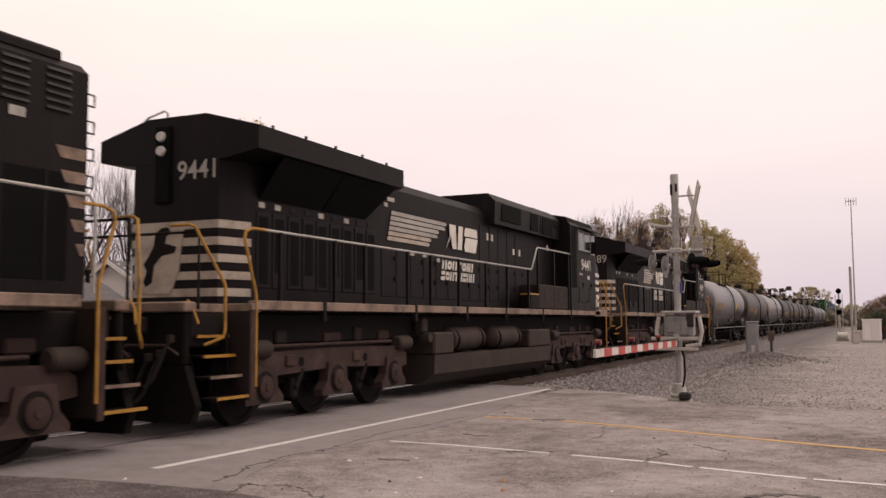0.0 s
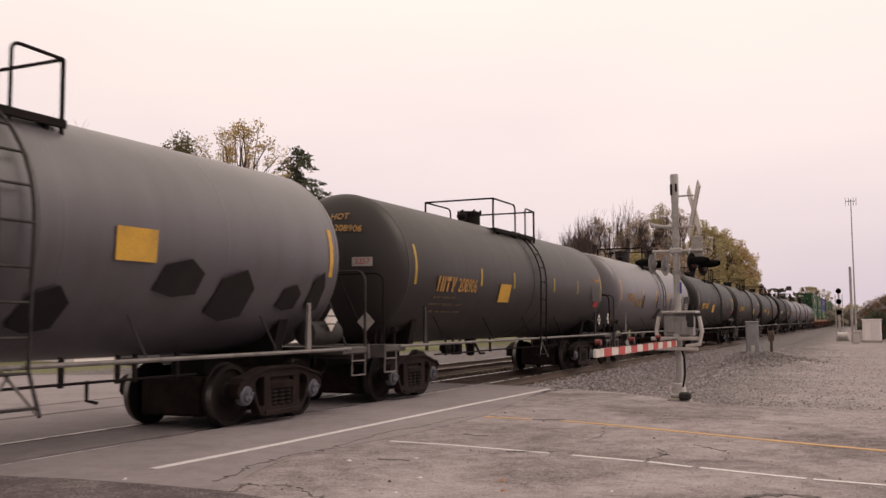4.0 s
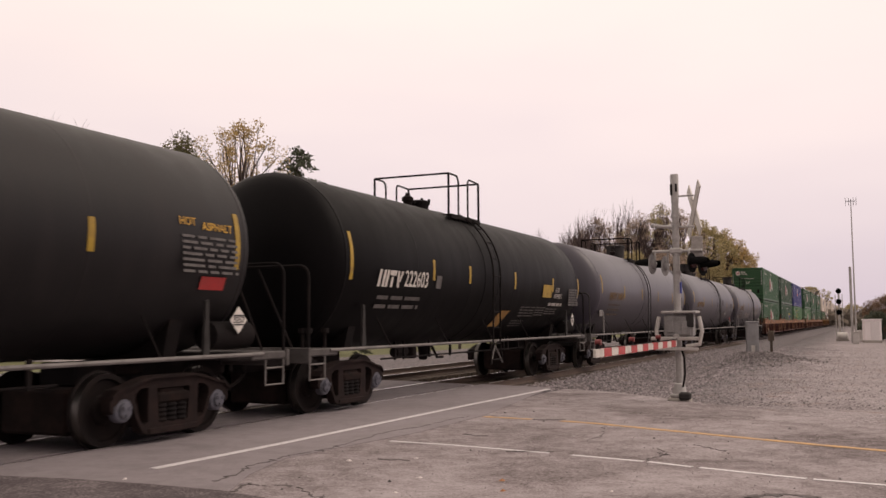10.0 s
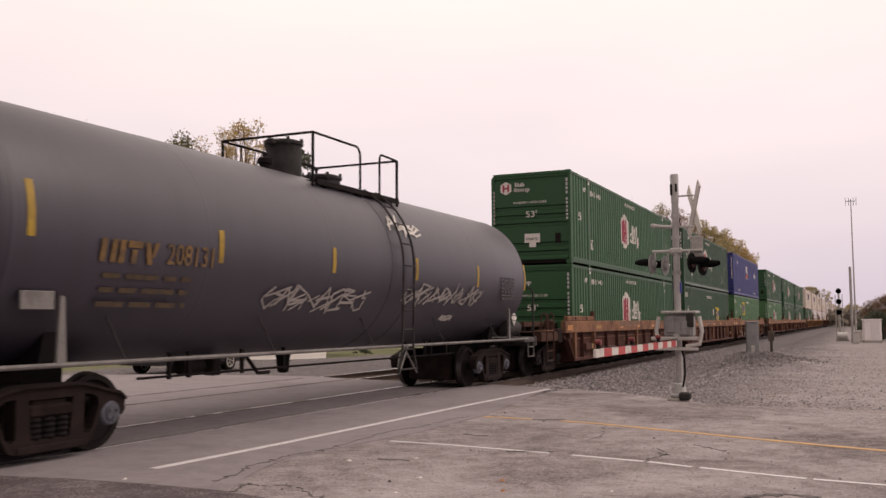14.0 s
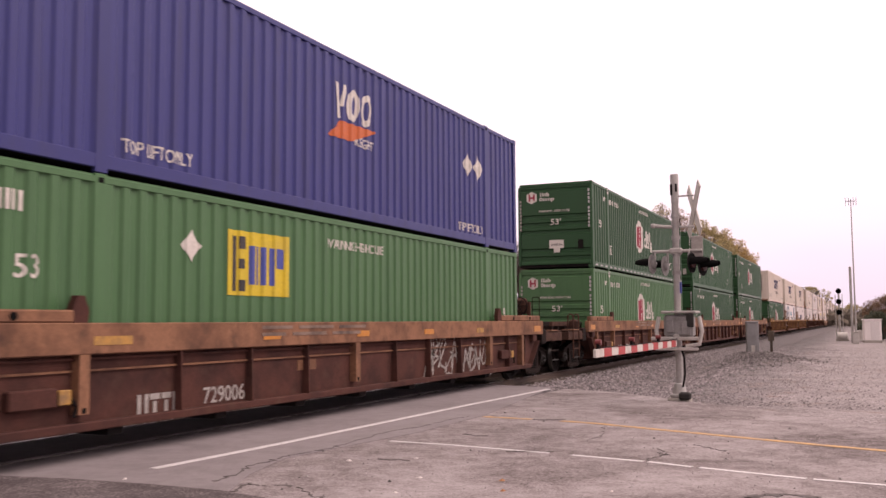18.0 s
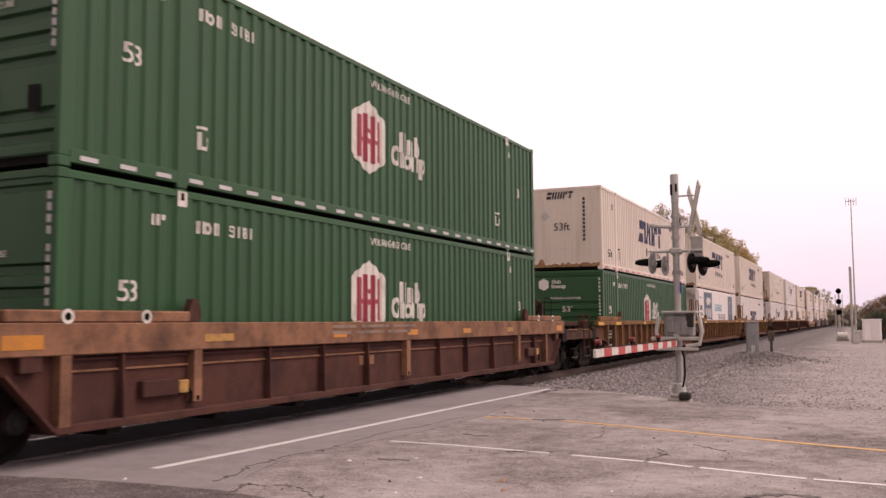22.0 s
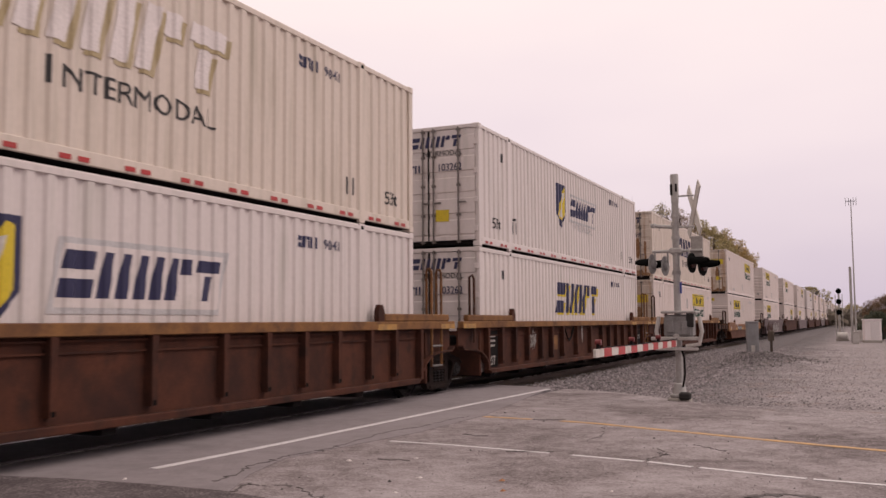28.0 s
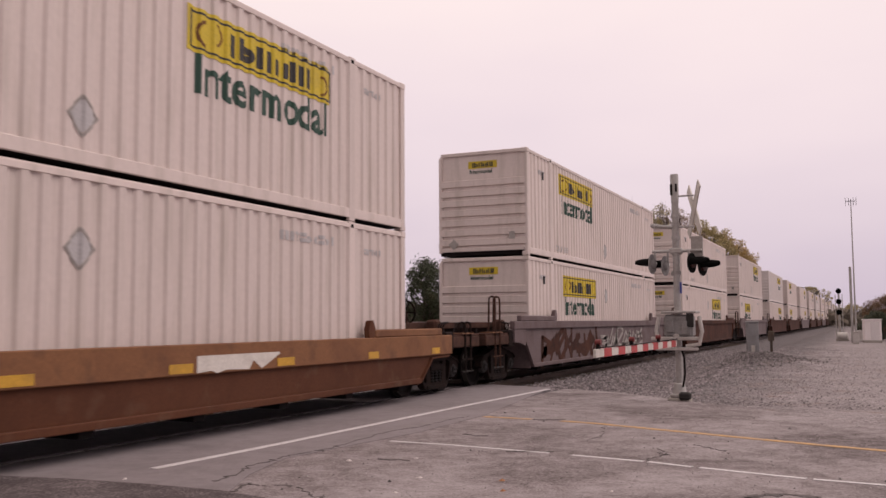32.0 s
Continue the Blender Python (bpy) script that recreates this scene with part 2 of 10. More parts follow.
m_fade = material("faded_lettering", (0.48, 0.46, 0.47), 0.55, dirt=(0.36, 0.35, 0.36), amount=0.4)
m_pale_ink = material("pale_lettering", (0.70, 0.63, 0.62), 0.5, dirt=(0.55, 0.49, 0.47), amount=0.35)
m_tan_shade = material("tan_shadow_paint", (0.40, 0.31, 0.17), 0.55, dirt=(0.50, 0.42, 0.32), amount=0.45)
m_logo_red = material("logo_red", (0.30, 0.025, 0.05), 0.5, dirt=(0.36, 0.1, 0.1), amount=0.3)
m_orange = material("logo_orange", (0.55, 0.12, 0.03), 0.5)
m_gold = material("logo_gold", (0.62, 0.46, 0.02), 0.5, dirt=(0.42, 0.31, 0.05), amount=0.35)
m_pgreen = material("lettering_green", (0.008, 0.050, 0.032), 0.5, dirt=(0.02, 0.07, 0.05), amount=0.3)
m_teal = material("panel_teal", (0.025, 0.05, 0.085), 0.4, dirt=(0.05, 0.10, 0.13), amount=0.5, scale=0.8)
m_cyan = material("lettering_cyan", (0.06, 0.30, 0.42), 0.5)
m_galv = material("galvanised", (0.42, 0.40, 0.39), 0.5, metal=0.35, dirt=(0.26, 0.24, 0.23), amount=0.4, scale=3)
m_alu = material("aluminium_paint", (0.50, 0.47, 0.45), 0.45, metal=0.2, dirt=(0.30, 0.27, 0.25), amount=0.4, scale=3)
m_concrete = material("concrete", (0.36, 0.33, 0.30), 0.85, dirt=(0.22, 0.19, 0.17), amount=0.4, scale=4, bump=0.4)
m_rail = material("rail_rust", (0.075, 0.048, 0.038), 0.7, dirt=(0.12, 0.08, 0.06), amount=0.4, scale=3)
m_railtop = material("rail_polished", (0.62, 0.58, 0.56), 0.25, metal=1.0)
m_tie = material("tie_wood", (0.10, 0.075, 0.058), 0.9, dirt=(0.05, 0.04, 0.035), amount=0.5, scale=4, bump=0.4)
m_siding = material("white_siding", (0.78, 0.72, 0.72), 0.6, dirt=(0.66, 0.60, 0.60), amount=0.3)
m_roof = material("grey_shingle", (0.100, 0.091, 0.104), 0.9, dirt=(0.145, 0.132, 0.148), amount=0.45, scale=1.5, bump=0.5, fine=14)
m_roof_br = material("brown_shingle", (0.135, 0.085, 0.080), 0.9, dirt=(0.09, 0.06, 0.06), amount=0.45, scale=1.5, bump=0.5, fine=14)
m_trim = material("white_trim", (0.72, 0.67, 0.67), 0.5)
m_bark = material("bark", (0.075, 0.055, 0.048), 0.9, dirt=(0.12, 0.095, 0.085), amount=0.4, scale=5, bump=0.5)
m_bark_pale = material("bare_twigs", (0.115, 0.082, 0.080), 0.9, dirt=(0.075, 0.055, 0.052), amount=0.4, scale=5)
m_leaf_mauve = material("mauve_brown_leaf", (0.40, 0.31, 0.25), 0.7, dirt=(0.25, 0.185, 0.145), amount=0.5, vary=0.4, island=True, bump=0, through_light=0.5)
m_leaf_russet = material("russet_leaf", (0.21, 0.125, 0.07), 0.7, dirt=(0.09, 0.06, 0.035), amount=0.5, vary=0.45, island=True, bump=0, through_light=0.45)
m_leaf_gold = material("gold_leaf", (0.48, 0.345, 0.155), 0.7, dirt=(0.34, 0.23, 0.10), amount=0.5, vary=0.4, island=True, bump=0, through_light=0.5)
m_leaf_olive = material("olive_leaf", (0.41, 0.34, 0.175), 0.7, dirt=(0.26, 0.20, 0.105), amount=0.5, vary=0.4, island=True, bump=0, through_light=0.5)
m_leaf_dark = material("dark_olive_leaf", (0.15, 0.135, 0.06), 0.7, dirt=(0.085, 0.075, 0.035), amount=0.5, vary=0.45, island=True, bump=0, through_light=0.4)
m_leaf_brown = material("brown_leaf", (0.27, 0.165, 0.075), 0.7, dirt=(0.18, 0.115, 0.055), amount=0.5, vary=0.45, island=True, bump=0, through_light=0.45)
m_needle = material("conifer_needle", (0.045, 0.055, 0.028), 0.7, dirt=(0.10, 0.085, 0.04), amount=0.3, vary=0.4, island=True, bump=0)
m_mauve_wood = material("far_wood", (0.130, 0.105, 0.085), 0.9, dirt=(0.09, 0.08, 0.05), amount=0.5, vary=0.4, island=True, bump=0)
m_lamp_glass = material("clear_lens", (0.5, 0.48, 0.46), 0.1)
m_red_glass = material("red_lens", (0.035, 0.005, 0.005), 0.4)
m_peep = material("tell_tale_lens", (0.8, 0.78, 0.76), 0.3, bump=0)
m_disc = material("weathered_disc", (0.24, 0.23, 0.23), 0.6, dirt=(0.14, 0.13, 0.13), amount=0.5, scale=5)
m_window = material("dark_window_glass", (0.02, 0.022, 0.026), 0.06, bump=0, spec=0.8)
m_blue_sign = material("blue_plate", (0.05, 0.07, 0.30), 0.5)


# ---- mesh building ----
class Geo:
    """Collects the corners and faces of one part."""

    def __init__(self):
        self.v, self.f = [], []

    def add(self, verts, faces):
        o = len(self.v)
        self.v.extend(tuple(p) for p in verts)
        self.f.extend(tuple(i + o for i in q) for q in faces)
        return self

    def box(self, x0, x1, y0, y1, z0, z1, c=0.0):
        """A box, its edges cut back by c."""
        if c <= 0:
            return self.add([(x, y, z) for x in (x0, x1) for y in (y0, y1) for z in (z0, z1)],
                            [(0, 1, 3, 2), (4, 6, 7, 5), (0, 4, 5, 1), (2, 3, 7, 6), (0, 2, 6, 4), (1, 5, 7, 3)])
        c = min(c, (x1 - x0) * 0.45, (y1 - y0) * 0.45, (z1 - z0) * 0.45)
        vs, idx = [], {}
        lo, hi = (x0, y0, z0), (x1, y1, z1)
        for sx in (0, 1):
            for sy in (0, 1):
                for sz in (0, 1):
                    s = (sx, sy, sz)
                    for a in range(3):
                        p = [hi[k] - c if s[k] else lo[k] + c for k in range(3)]
                        p[a] = hi[a] if s[a] else lo[a]
                        idx[s, a] = len(vs)
                        vs.append(p)
        fs = []
        for a in range(3):
            b, d = (a + 1) % 3, (a + 2) % 3
            for sa in (0, 1):
                ring = []
                for sb, sd in ((0, 0), (1, 0), (1, 1), (0, 1)):
                    s = [0, 0, 0]
                    s[a], s[b], s[d] = sa, sb, sd
                    ring.append(idx[tuple(s), a])
                fs.append(ring if sa else ring[::-1])
            for sb in (0, 1):
                for sd in (0, 1):
                    q = []
                    for sa, face in ((0, b), (1, b), (1, d), (0, d)):
                        s = [0, 0, 0]
                        s[a], s[b], s[d] = sa, sb, sd
                        q.append(idx[tuple(s), face])
                    fs.append(q)
        for sx in (0, 1):
            for sy in (0, 1):
                for sz in (0, 1):
                    fs.append([idx[(sx, sy, sz), a] for a in range(3)])
        return self.add(vs, fs)

    def prism(self, poly, axis, a, b):
        """A flat outline drawn out along an axis; outline in the two other axes, in x, y, z order."""
        n = len(poly)
        put = {'x': lambda p, h: (h, p[0], p[1]), 'y': lambda p, h: (p[0], h, p[1]), 'z': lambda p, h: (p[0], p[1], h)}[axis]
        vs = [put(p, a) for p in poly] + [put(p, b) for p in poly]
        fs = [tuple(range(n - 1, -1, -1)), tuple(range(n, 2 * n))]
        fs += [(i, (i + 1) % n, n + (i + 1) % n, n + i) for i in range(n)]
        return self.add(vs, fs)

    def loft(self, rings, close=True, caps=True):
        """Rings of equal length joined one to the next."""
        n = len(rings[0])
        vs = [p for r in rings for p in r]
        fs = []
        for k in range(len(rings) - 1):
            for i in range(n if close else n - 1):
                j = (i + 1) % n
                fs.append((k * n + i, k * n + j, (k + 1) * n + j, (k + 1) * n + i))
        if caps:
            fs.append(tuple(range(n - 1, -1, -1)))
            fs.append(tuple(range((len(rings) - 1) * n, len(rings) * n)))
        return self.add(vs, fs)

    def tube(self, pts, r, n=8, r_end=None, caps=True):
        pts = [Vector(p) for p in pts]
        rings = []
        side = None
        for i, p in enumerate(pts):
            d = (pts[min(i + 1, len(pts) - 1)] - pts[max(i - 1, 0)]).normalized()
            if side is None:
                side = d.orthogonal().normalized()
            side = (side - d * side.dot(d)).normalized()
            up = d.cross(side)
            k = i / max(1, len(pts) - 1)
            rad = r if r_end is None else r + (r_end - r) * k
            rings.append([tuple(p + (side * math.cos(2 * math.pi * j / n) + up * math.sin(2 * math.pi * j / n)) * rad) for j in range(n)])
        return self.loft(rings, True, caps)

    def lathe(self, profile, n=24, axis='y', at=(0, 0, 0)):
        """profile: (place along the axis, radius)."""
        put = {'y': lambda h, a, b: (at[0] + a, at[1] + h, at[2] + b), 'x': lambda h, a, b: (at[0] + h, at[1] + a, at[2] + b),
               'z': lambda h, a, b: (at[0] + a, at[1] + b, at[2] + h)}[axis]
        rings = [[put(h, r * math.cos(2 * math.pi * j / n), r * math.sin(2 * math.pi * j / n)) for j in range(n)] for h, r in profile]
        return self.loft(rings)

    def mesh(self, name, smooth=32):
        me = bpy.data.meshes.new(name)
        me.from_pydata(self.v, [], self.f)
        if smooth:
            bm = bmesh.new()
            bm.from_mesh(me)
            bmesh.ops.recalc_face_normals(bm, faces=bm.faces)
            bm.to_mesh(me)
            bm.free()
            me.shade_smooth()
            me.set_sharp_from_angle(angle=radians(smooth))
        return me


def part(name, geo, mat, parent=None, label="", at=None, smooth=32):
    """Links a mesh as one object under a thing or a part."""
    me = geo if isinstance(geo, bpy.types.Mesh) else geo.mesh(name, smooth)
    if not me.materials:
        me.materials.append(mat)
    ob = new(name, me)
    if mat is not None and me.materials[0] is not mat:
        ob.material_slots[0].link = 'OBJECT'
        ob.material_slots[0].material = mat
    if parent is not None:
        ob.parent = parent
    if at is not None:
        ob.matrix_basis = at if isinstance(at, Matrix) else Matrix.Translation(at)
    if label:
        ob["label"] = label
    return ob


def thing(name, label, category, group="", m=None, kind=""):
    ob = new(name)
    tagged(ob, label, category, group, kind)
    if m is not None:
        ob.matrix_basis = m
    return ob


LETTERS = {}


def letters(body, size, wide=1.0):
    """The mesh of some words in the built-in font, centred, flat."""
    key = (body, size, wide)
    if key not in LETTERS:
        cu = bpy.data.curves.new("words", 'FONT')
        cu.body, cu.size, cu.align_x, cu.align_y = body, size, 'CENTER', 'CENTER'
        cu.extrude, cu.resolution_u, cu.offset = 0.002, 3, 0.0 if "M" in body else size * (0.02 if body == "Intermodal" else 0.008)
        tmp = bpy.data.objects.new("words", cu)
        me = bpy.data.meshes.new_from_object(tmp)
        me.transform(Matrix.Diagonal((wide, 1, 1, 1)))
        bpy.data.objects.remove(tmp)
        LETTERS[key] = me
    return LETTERS[key].copy()


SIDE = Matrix(((0, 0, 1, 0), (1, 0, 0, 0), (0, 1, 0, 0), (0, 0, 0, 1)))      # reads from the camera's side of the train
ENDF = Matrix(((1, 0, 0, 0), (0, 0, -1, 0), (0, 1, 0, 0), (0, 0, 0, 1)))     # reads from the front end


def place_letters(me, mat, parent, m, size):
    """Large characters become parts of their own; small print stays one joined part."""
    if size < 0.30:
        part("lettering", me, mat, parent, at=m)["kind"] = "stuff"
        return
    bm = bmesh.new()
    bm.from_mesh(me)
    left = set(bm.verts)
    runs = []
    while left:
        stack, island = [left.pop()], []
        while stack:
            v = stack.pop()
            island.append(v)
            for e in v.link_edges:
                w = e.other_vert(v)
                if w in left:
                    left.discard(w)
                    stack.append(w)
        runs.append([min(v.co.x for v in island), max(v.co.x for v in island), set(island)])
    runs.sort(key=lambda r: r[0])
    chars = []
    for a, b, isl in runs:
        if chars and a < chars[-1][1] - 0.25 * (b - a):
            chars[-1][1] = max(chars[-1][1], b)
            chars[-1][2] |= isl
        else:
            chars.append([a, b, isl])
    for a, b, isl in chars:
        order = {v: k for k, v in enumerate(isl)}
        g = Geo()
        g.add([tuple(v.co) for v in isl], [[order[v] for v in f.verts] for f in bm.faces if f.verts[0] in order])
        part("letter", g, mat, parent, at=m, smooth=0)
    bm.free()


def words(parent, body, size, at, mat, face=SIDE, wide=1.0, turn=0):
    me = letters(body, size, wide)
    if on_folds(parent, at, face):
        drape(me, at[1])
    place_letters(me, mat, parent, Matrix.Translation(at) @ face @ Matrix.Rotation(radians(turn), 4, 'Z'), size)


def flat(polys, h=0.004):
    """Flat shapes in the plane of a marking, each a thin slab."""
    g = Geo()
    for p in polys:
        g.prism(p, 'z', 0, h)
    return g


def rect(x0, x1, y0, y1, slant=0.0):
    return [(x0 + slant * y0, y0), (x1 + slant * y0, y0), (x1 + slant * y1, y1), (x0 + slant * y1, y1)]


def marking(parent, name, polys, mat, at, face=SIDE, label=""):
    """Painted shapes: each its own part, a long row or small print joined."""
    m = Matrix.Translation(at) @ face
    if name == "plain_word" or on_folds(parent, at, face):
        me = flat(polys).mesh(name, 0)
        if on_folds(parent, at, face):
            drape(me, at[1])
        ob = part(name, me, mat, parent, label, at=m)
        if len(polys) > 1:
            ob["kind"] = "stuff"
        return ob
    if (len(polys) > 12 and name != "reflective_dash") or name in ("small_print", "data_panel", "data_lines", "data_block", "upright_code", "lift_mark"):
        ob = part(name, flat(polys), mat, parent, label, at=m, smooth=0)
        if len(polys) > 1:
            ob["kind"] = "stuff"
        return ob
    for p in polys:
        ob = part(name, flat([p]), mat, parent, label, at=m, smooth=0)
    return ob


def ring_half(cx, cy, rx, ry, t, side):
    """Half of an upright ring, left (-1) or right (1)."""
    out = [(cx + side * rx * math.sin(math.pi * k / 6), cy + ry * math.cos(math.pi * k / 6)) for k in range(7)]
    return out + [(cx + side * max(0.0, rx - t) * math.sin(math.pi * k / 6), cy + (ry - t) * math.cos(math.pi * k / 6)) for k in range(6, -1, -1)]


def plain_word(kinds, width, h, slant=0.0, gap=0.16):
    """A row of plain bars, slabs and rings, in place of a trade name; each kind's width is in WIDE."""
    total = sum(WIDE[k] for k in kinds) + gap * (len(kinds) - 1)
    u = width / total
    x, out = 0.0, []
    for k in kinds:
        w = WIDE[k] * u
        low = 0.74 * h
        b = 0.34 * u
        if k in "hn":
            top = h if k == "h" else low
            ps = [rect(0, b, 0, top), rect(w - b, w, 0, top)]
        elif k in "Oo":
            top = h if k == "O" else low
            ps = [ring_half(w / 2, top / 2, w / 2, top / 2, b * 0.9, -1), ring_half(w / 2, top / 2, w / 2, top / 2, b * 0.9, 1)]
        elif k == "d":
            ps = [rect(0, b, 0, h), ring_half(w * 0.42, low / 2, w * 0.58, low / 2, b * 0.9, 1)]
        elif k == "q":
            ps = [rect(0, b, -0.30 * h, low), ring_half(w * 0.42, low / 2, w * 0.58, low / 2, b * 0.9, 1)]
        elif k in "li":
            ps = [rect(0, w, 0, h if k == "l" else low)]
        elif k == "s":
            ps = [rect(0, w, 0.60 * h, h), rect(0, w, 0, 0.40 * h)]
        elif k == "w":
            ps = [rect(0, b, 0, h), rect(w / 2 - b / 2, w / 2 + b / 2, 0, h), rect(w - b, w, 0, h)]
        elif k == "f":
            ps = [rect(0, b, 0, h), rect(b * 1.3, w, 0.62 * h, h)]
        elif k == "v":
            ps = [[(0, h), (b, h), (w / 2 + b / 2, 0), (w / 2 - b / 2, 0)], [(w - b, h), (w, h), (w / 2 + b * 0.7, 0.35 * h), (w / 2 + b * 0.2, 0.35 * h)]]
        else:
            ps = [rect(0, w, 0.70 * h, h), rect(w / 2 - b / 2, w / 2 + b / 2, 0, 0.62 * h)]
        out += [[(x + p + slant * q, q) for p, q in poly] for poly in ps]
        x += w + gap * u
    return out


WIDE = {"h": 1.0, "n": 0.95, "O": 1.05, "o": 0.95, "d": 1.0, "q": 1.0, "l": 0.36, "i": 0.38, "s": 0.95, "w": 1.5, "f": 0.85, "v": 1.0, "t": 0.95}


def folds(y):
    """How far the container's sheet lies back at a place along its side, 0 to 1, or None at a post."""
    for a, b in ((0.12, 1.93), (2.13, 14.02), (14.22, 16.03)):
        if a <= y <= b:
            n = max(1, round((b - a) / 0.28))
            f = (y - a) / (b - a) * n % 1.0
            return 0.0 if f <= 0.36 else ((f - 0.36) / 0.14 if f < 0.50 else (1.0 if f <= 0.86 else (1 - f) / 0.14))
    return None


def fold_lines(y0, y1):
    out = []
    for a, b in ((0.12, 1.93), (2.13, 14.02), (14.22, 16.03)):
        n = max(1, round((b - a) / 0.28))
        out += [a + (b - a) * (k + f) / n for k in range(n) for f in (0.0, 0.36, 0.50, 0.86)] + [b]
    return [y for y in out if y0 < y < y1]


def drape(me, y):
    """Bends a painted marking into the folds of the sheet under it."""
    bm = bmesh.new()
    bm.from_mesh(me)
    low = min(v.co.z for v in bm.verts)
    bmesh.ops.delete(bm, geom=[f for f in bm.faces if f.calc_center_median().z < low + 0.0015], context='FACES_ONLY')
    bmesh.ops.triangulate(bm, faces=bm.faces[:])
    xs = [v.co.x for v in bm.verts]
    for c in fold_lines(y + min(xs), y + max(xs)):
        bmesh.ops.bisect_plane(bm, geom=bm.verts[:] + bm.edges[:] + bm.faces[:], plane_co=(c - y, 0, 0), plane_no=(1, 0, 0))
    for v in bm.verts:
        f = folds(y + v.co.x)
        v.co.z += -0.002 if f is None else -0.009 - 0.034 * f
    bm.to_mesh(me)
    bm.free()
    return me


def on_folds(parent, at, face):
    return face is SIDE and parent.name.startswith("container") and at[0] < 1.3135 and 0.25 < at[2] < 2.85


def small_bars(rows, width, h, gap, seed=3):
    """Lines of print too small to read, as bars."""
    rnd = random.Random(seed)
    out = []
    for r in range(rows):
        x = 0
        y = -r * (h + gap)
        while x < width - 0.05:
            w = rnd.uniform(0.12, 0.38) * width
            w = min(w, width - x)
            out.append(rect(x, x + w, y - h, y))
            x += w + 0.06 * width
    return out
# ---- ground ----
def lump(x, y, s, seed=0.0):
    return noise.noise(Vector((x / s + seed, y / s - seed, seed)))


def ground_z(x, y):
    d = abs(x - TX)
    z = -0.10 + 0.05 * lump(x, y, 3.0) + 0.02 * lump(x, y, 0.9, 4)
    if y > 20.5 or y < -14:
        k = min(1.0, (y - 20.5) / 2.0) if y > 20.5 else 1.0
        if d < 5.0:
            bed = -0.19 if d < 1.75 else -0.19 - 0.28 * min(1.0, (d - 1.75) / 1.6)
            if d > 3.6:
                bed += (d - 3.6) / 1.4 * 0.30
            z = z * (1 - k) + (bed + 0.02 * lump(x, y, 0.5)) * k
    if y > 22:
        z += 0.45 * math.exp(-((x + 4.9) / 1.2) ** 2 - ((y - 41.0) / 3.5) ** 2) + 0.28 * math.exp(-((x + 3.4) / 0.9) ** 2 - ((y - 38.0) / 1.6) ** 2) + 0.16 * math.exp(-((x + 2.5) / 0.7) ** 2 - ((y - 36.2) / 1.5) ** 2)
    # the ground falls away towards the houses
    if x < -22 and y > 20:
        a, b = min(1.0, (-22 - x) / 6.0), min(1.0, max(0.0, y - 33) / 10.0)
        z -= 0.8 * a * a * (3 - 2 * a) * b * b * (3 - 2 * b)
    return z


def axis(parts):
    out = []
    for a, b, st in parts:
        n = max(1, round((b - a) / st))
        out += [a + (b - a) * k / n for k in range(n)]
    return out + [parts[-1][1]]


xs = axis([(-2600, -300, 400), (-300, -60, 30), (-60, -18, 2.0), (-18, 4, 0.5), (4, 40, 2.5), (40, 300, 30), (300, 2600, 400)])
ys = axis([(-2600, -200, 400), (-200, -16, 20), (-16, 6, 2.0), (6, 50, 0.5), (50, 130, 2.0), (130, 400, 25), (400, 2600, 400)])
g = Geo()
for y in ys:
    for x in xs:
        g.v.append((x, y, min(ground_z(x, y), -0.06) if y < 20.5 else ground_z(x, y)))
nx = len(xs)
for j in range(len(ys) - 1):
    for i in range(nx - 1):
        g.f.append((j * nx + i, j * nx + i + 1, (j + 1) * nx + i + 1, (j + 1) * nx + i))


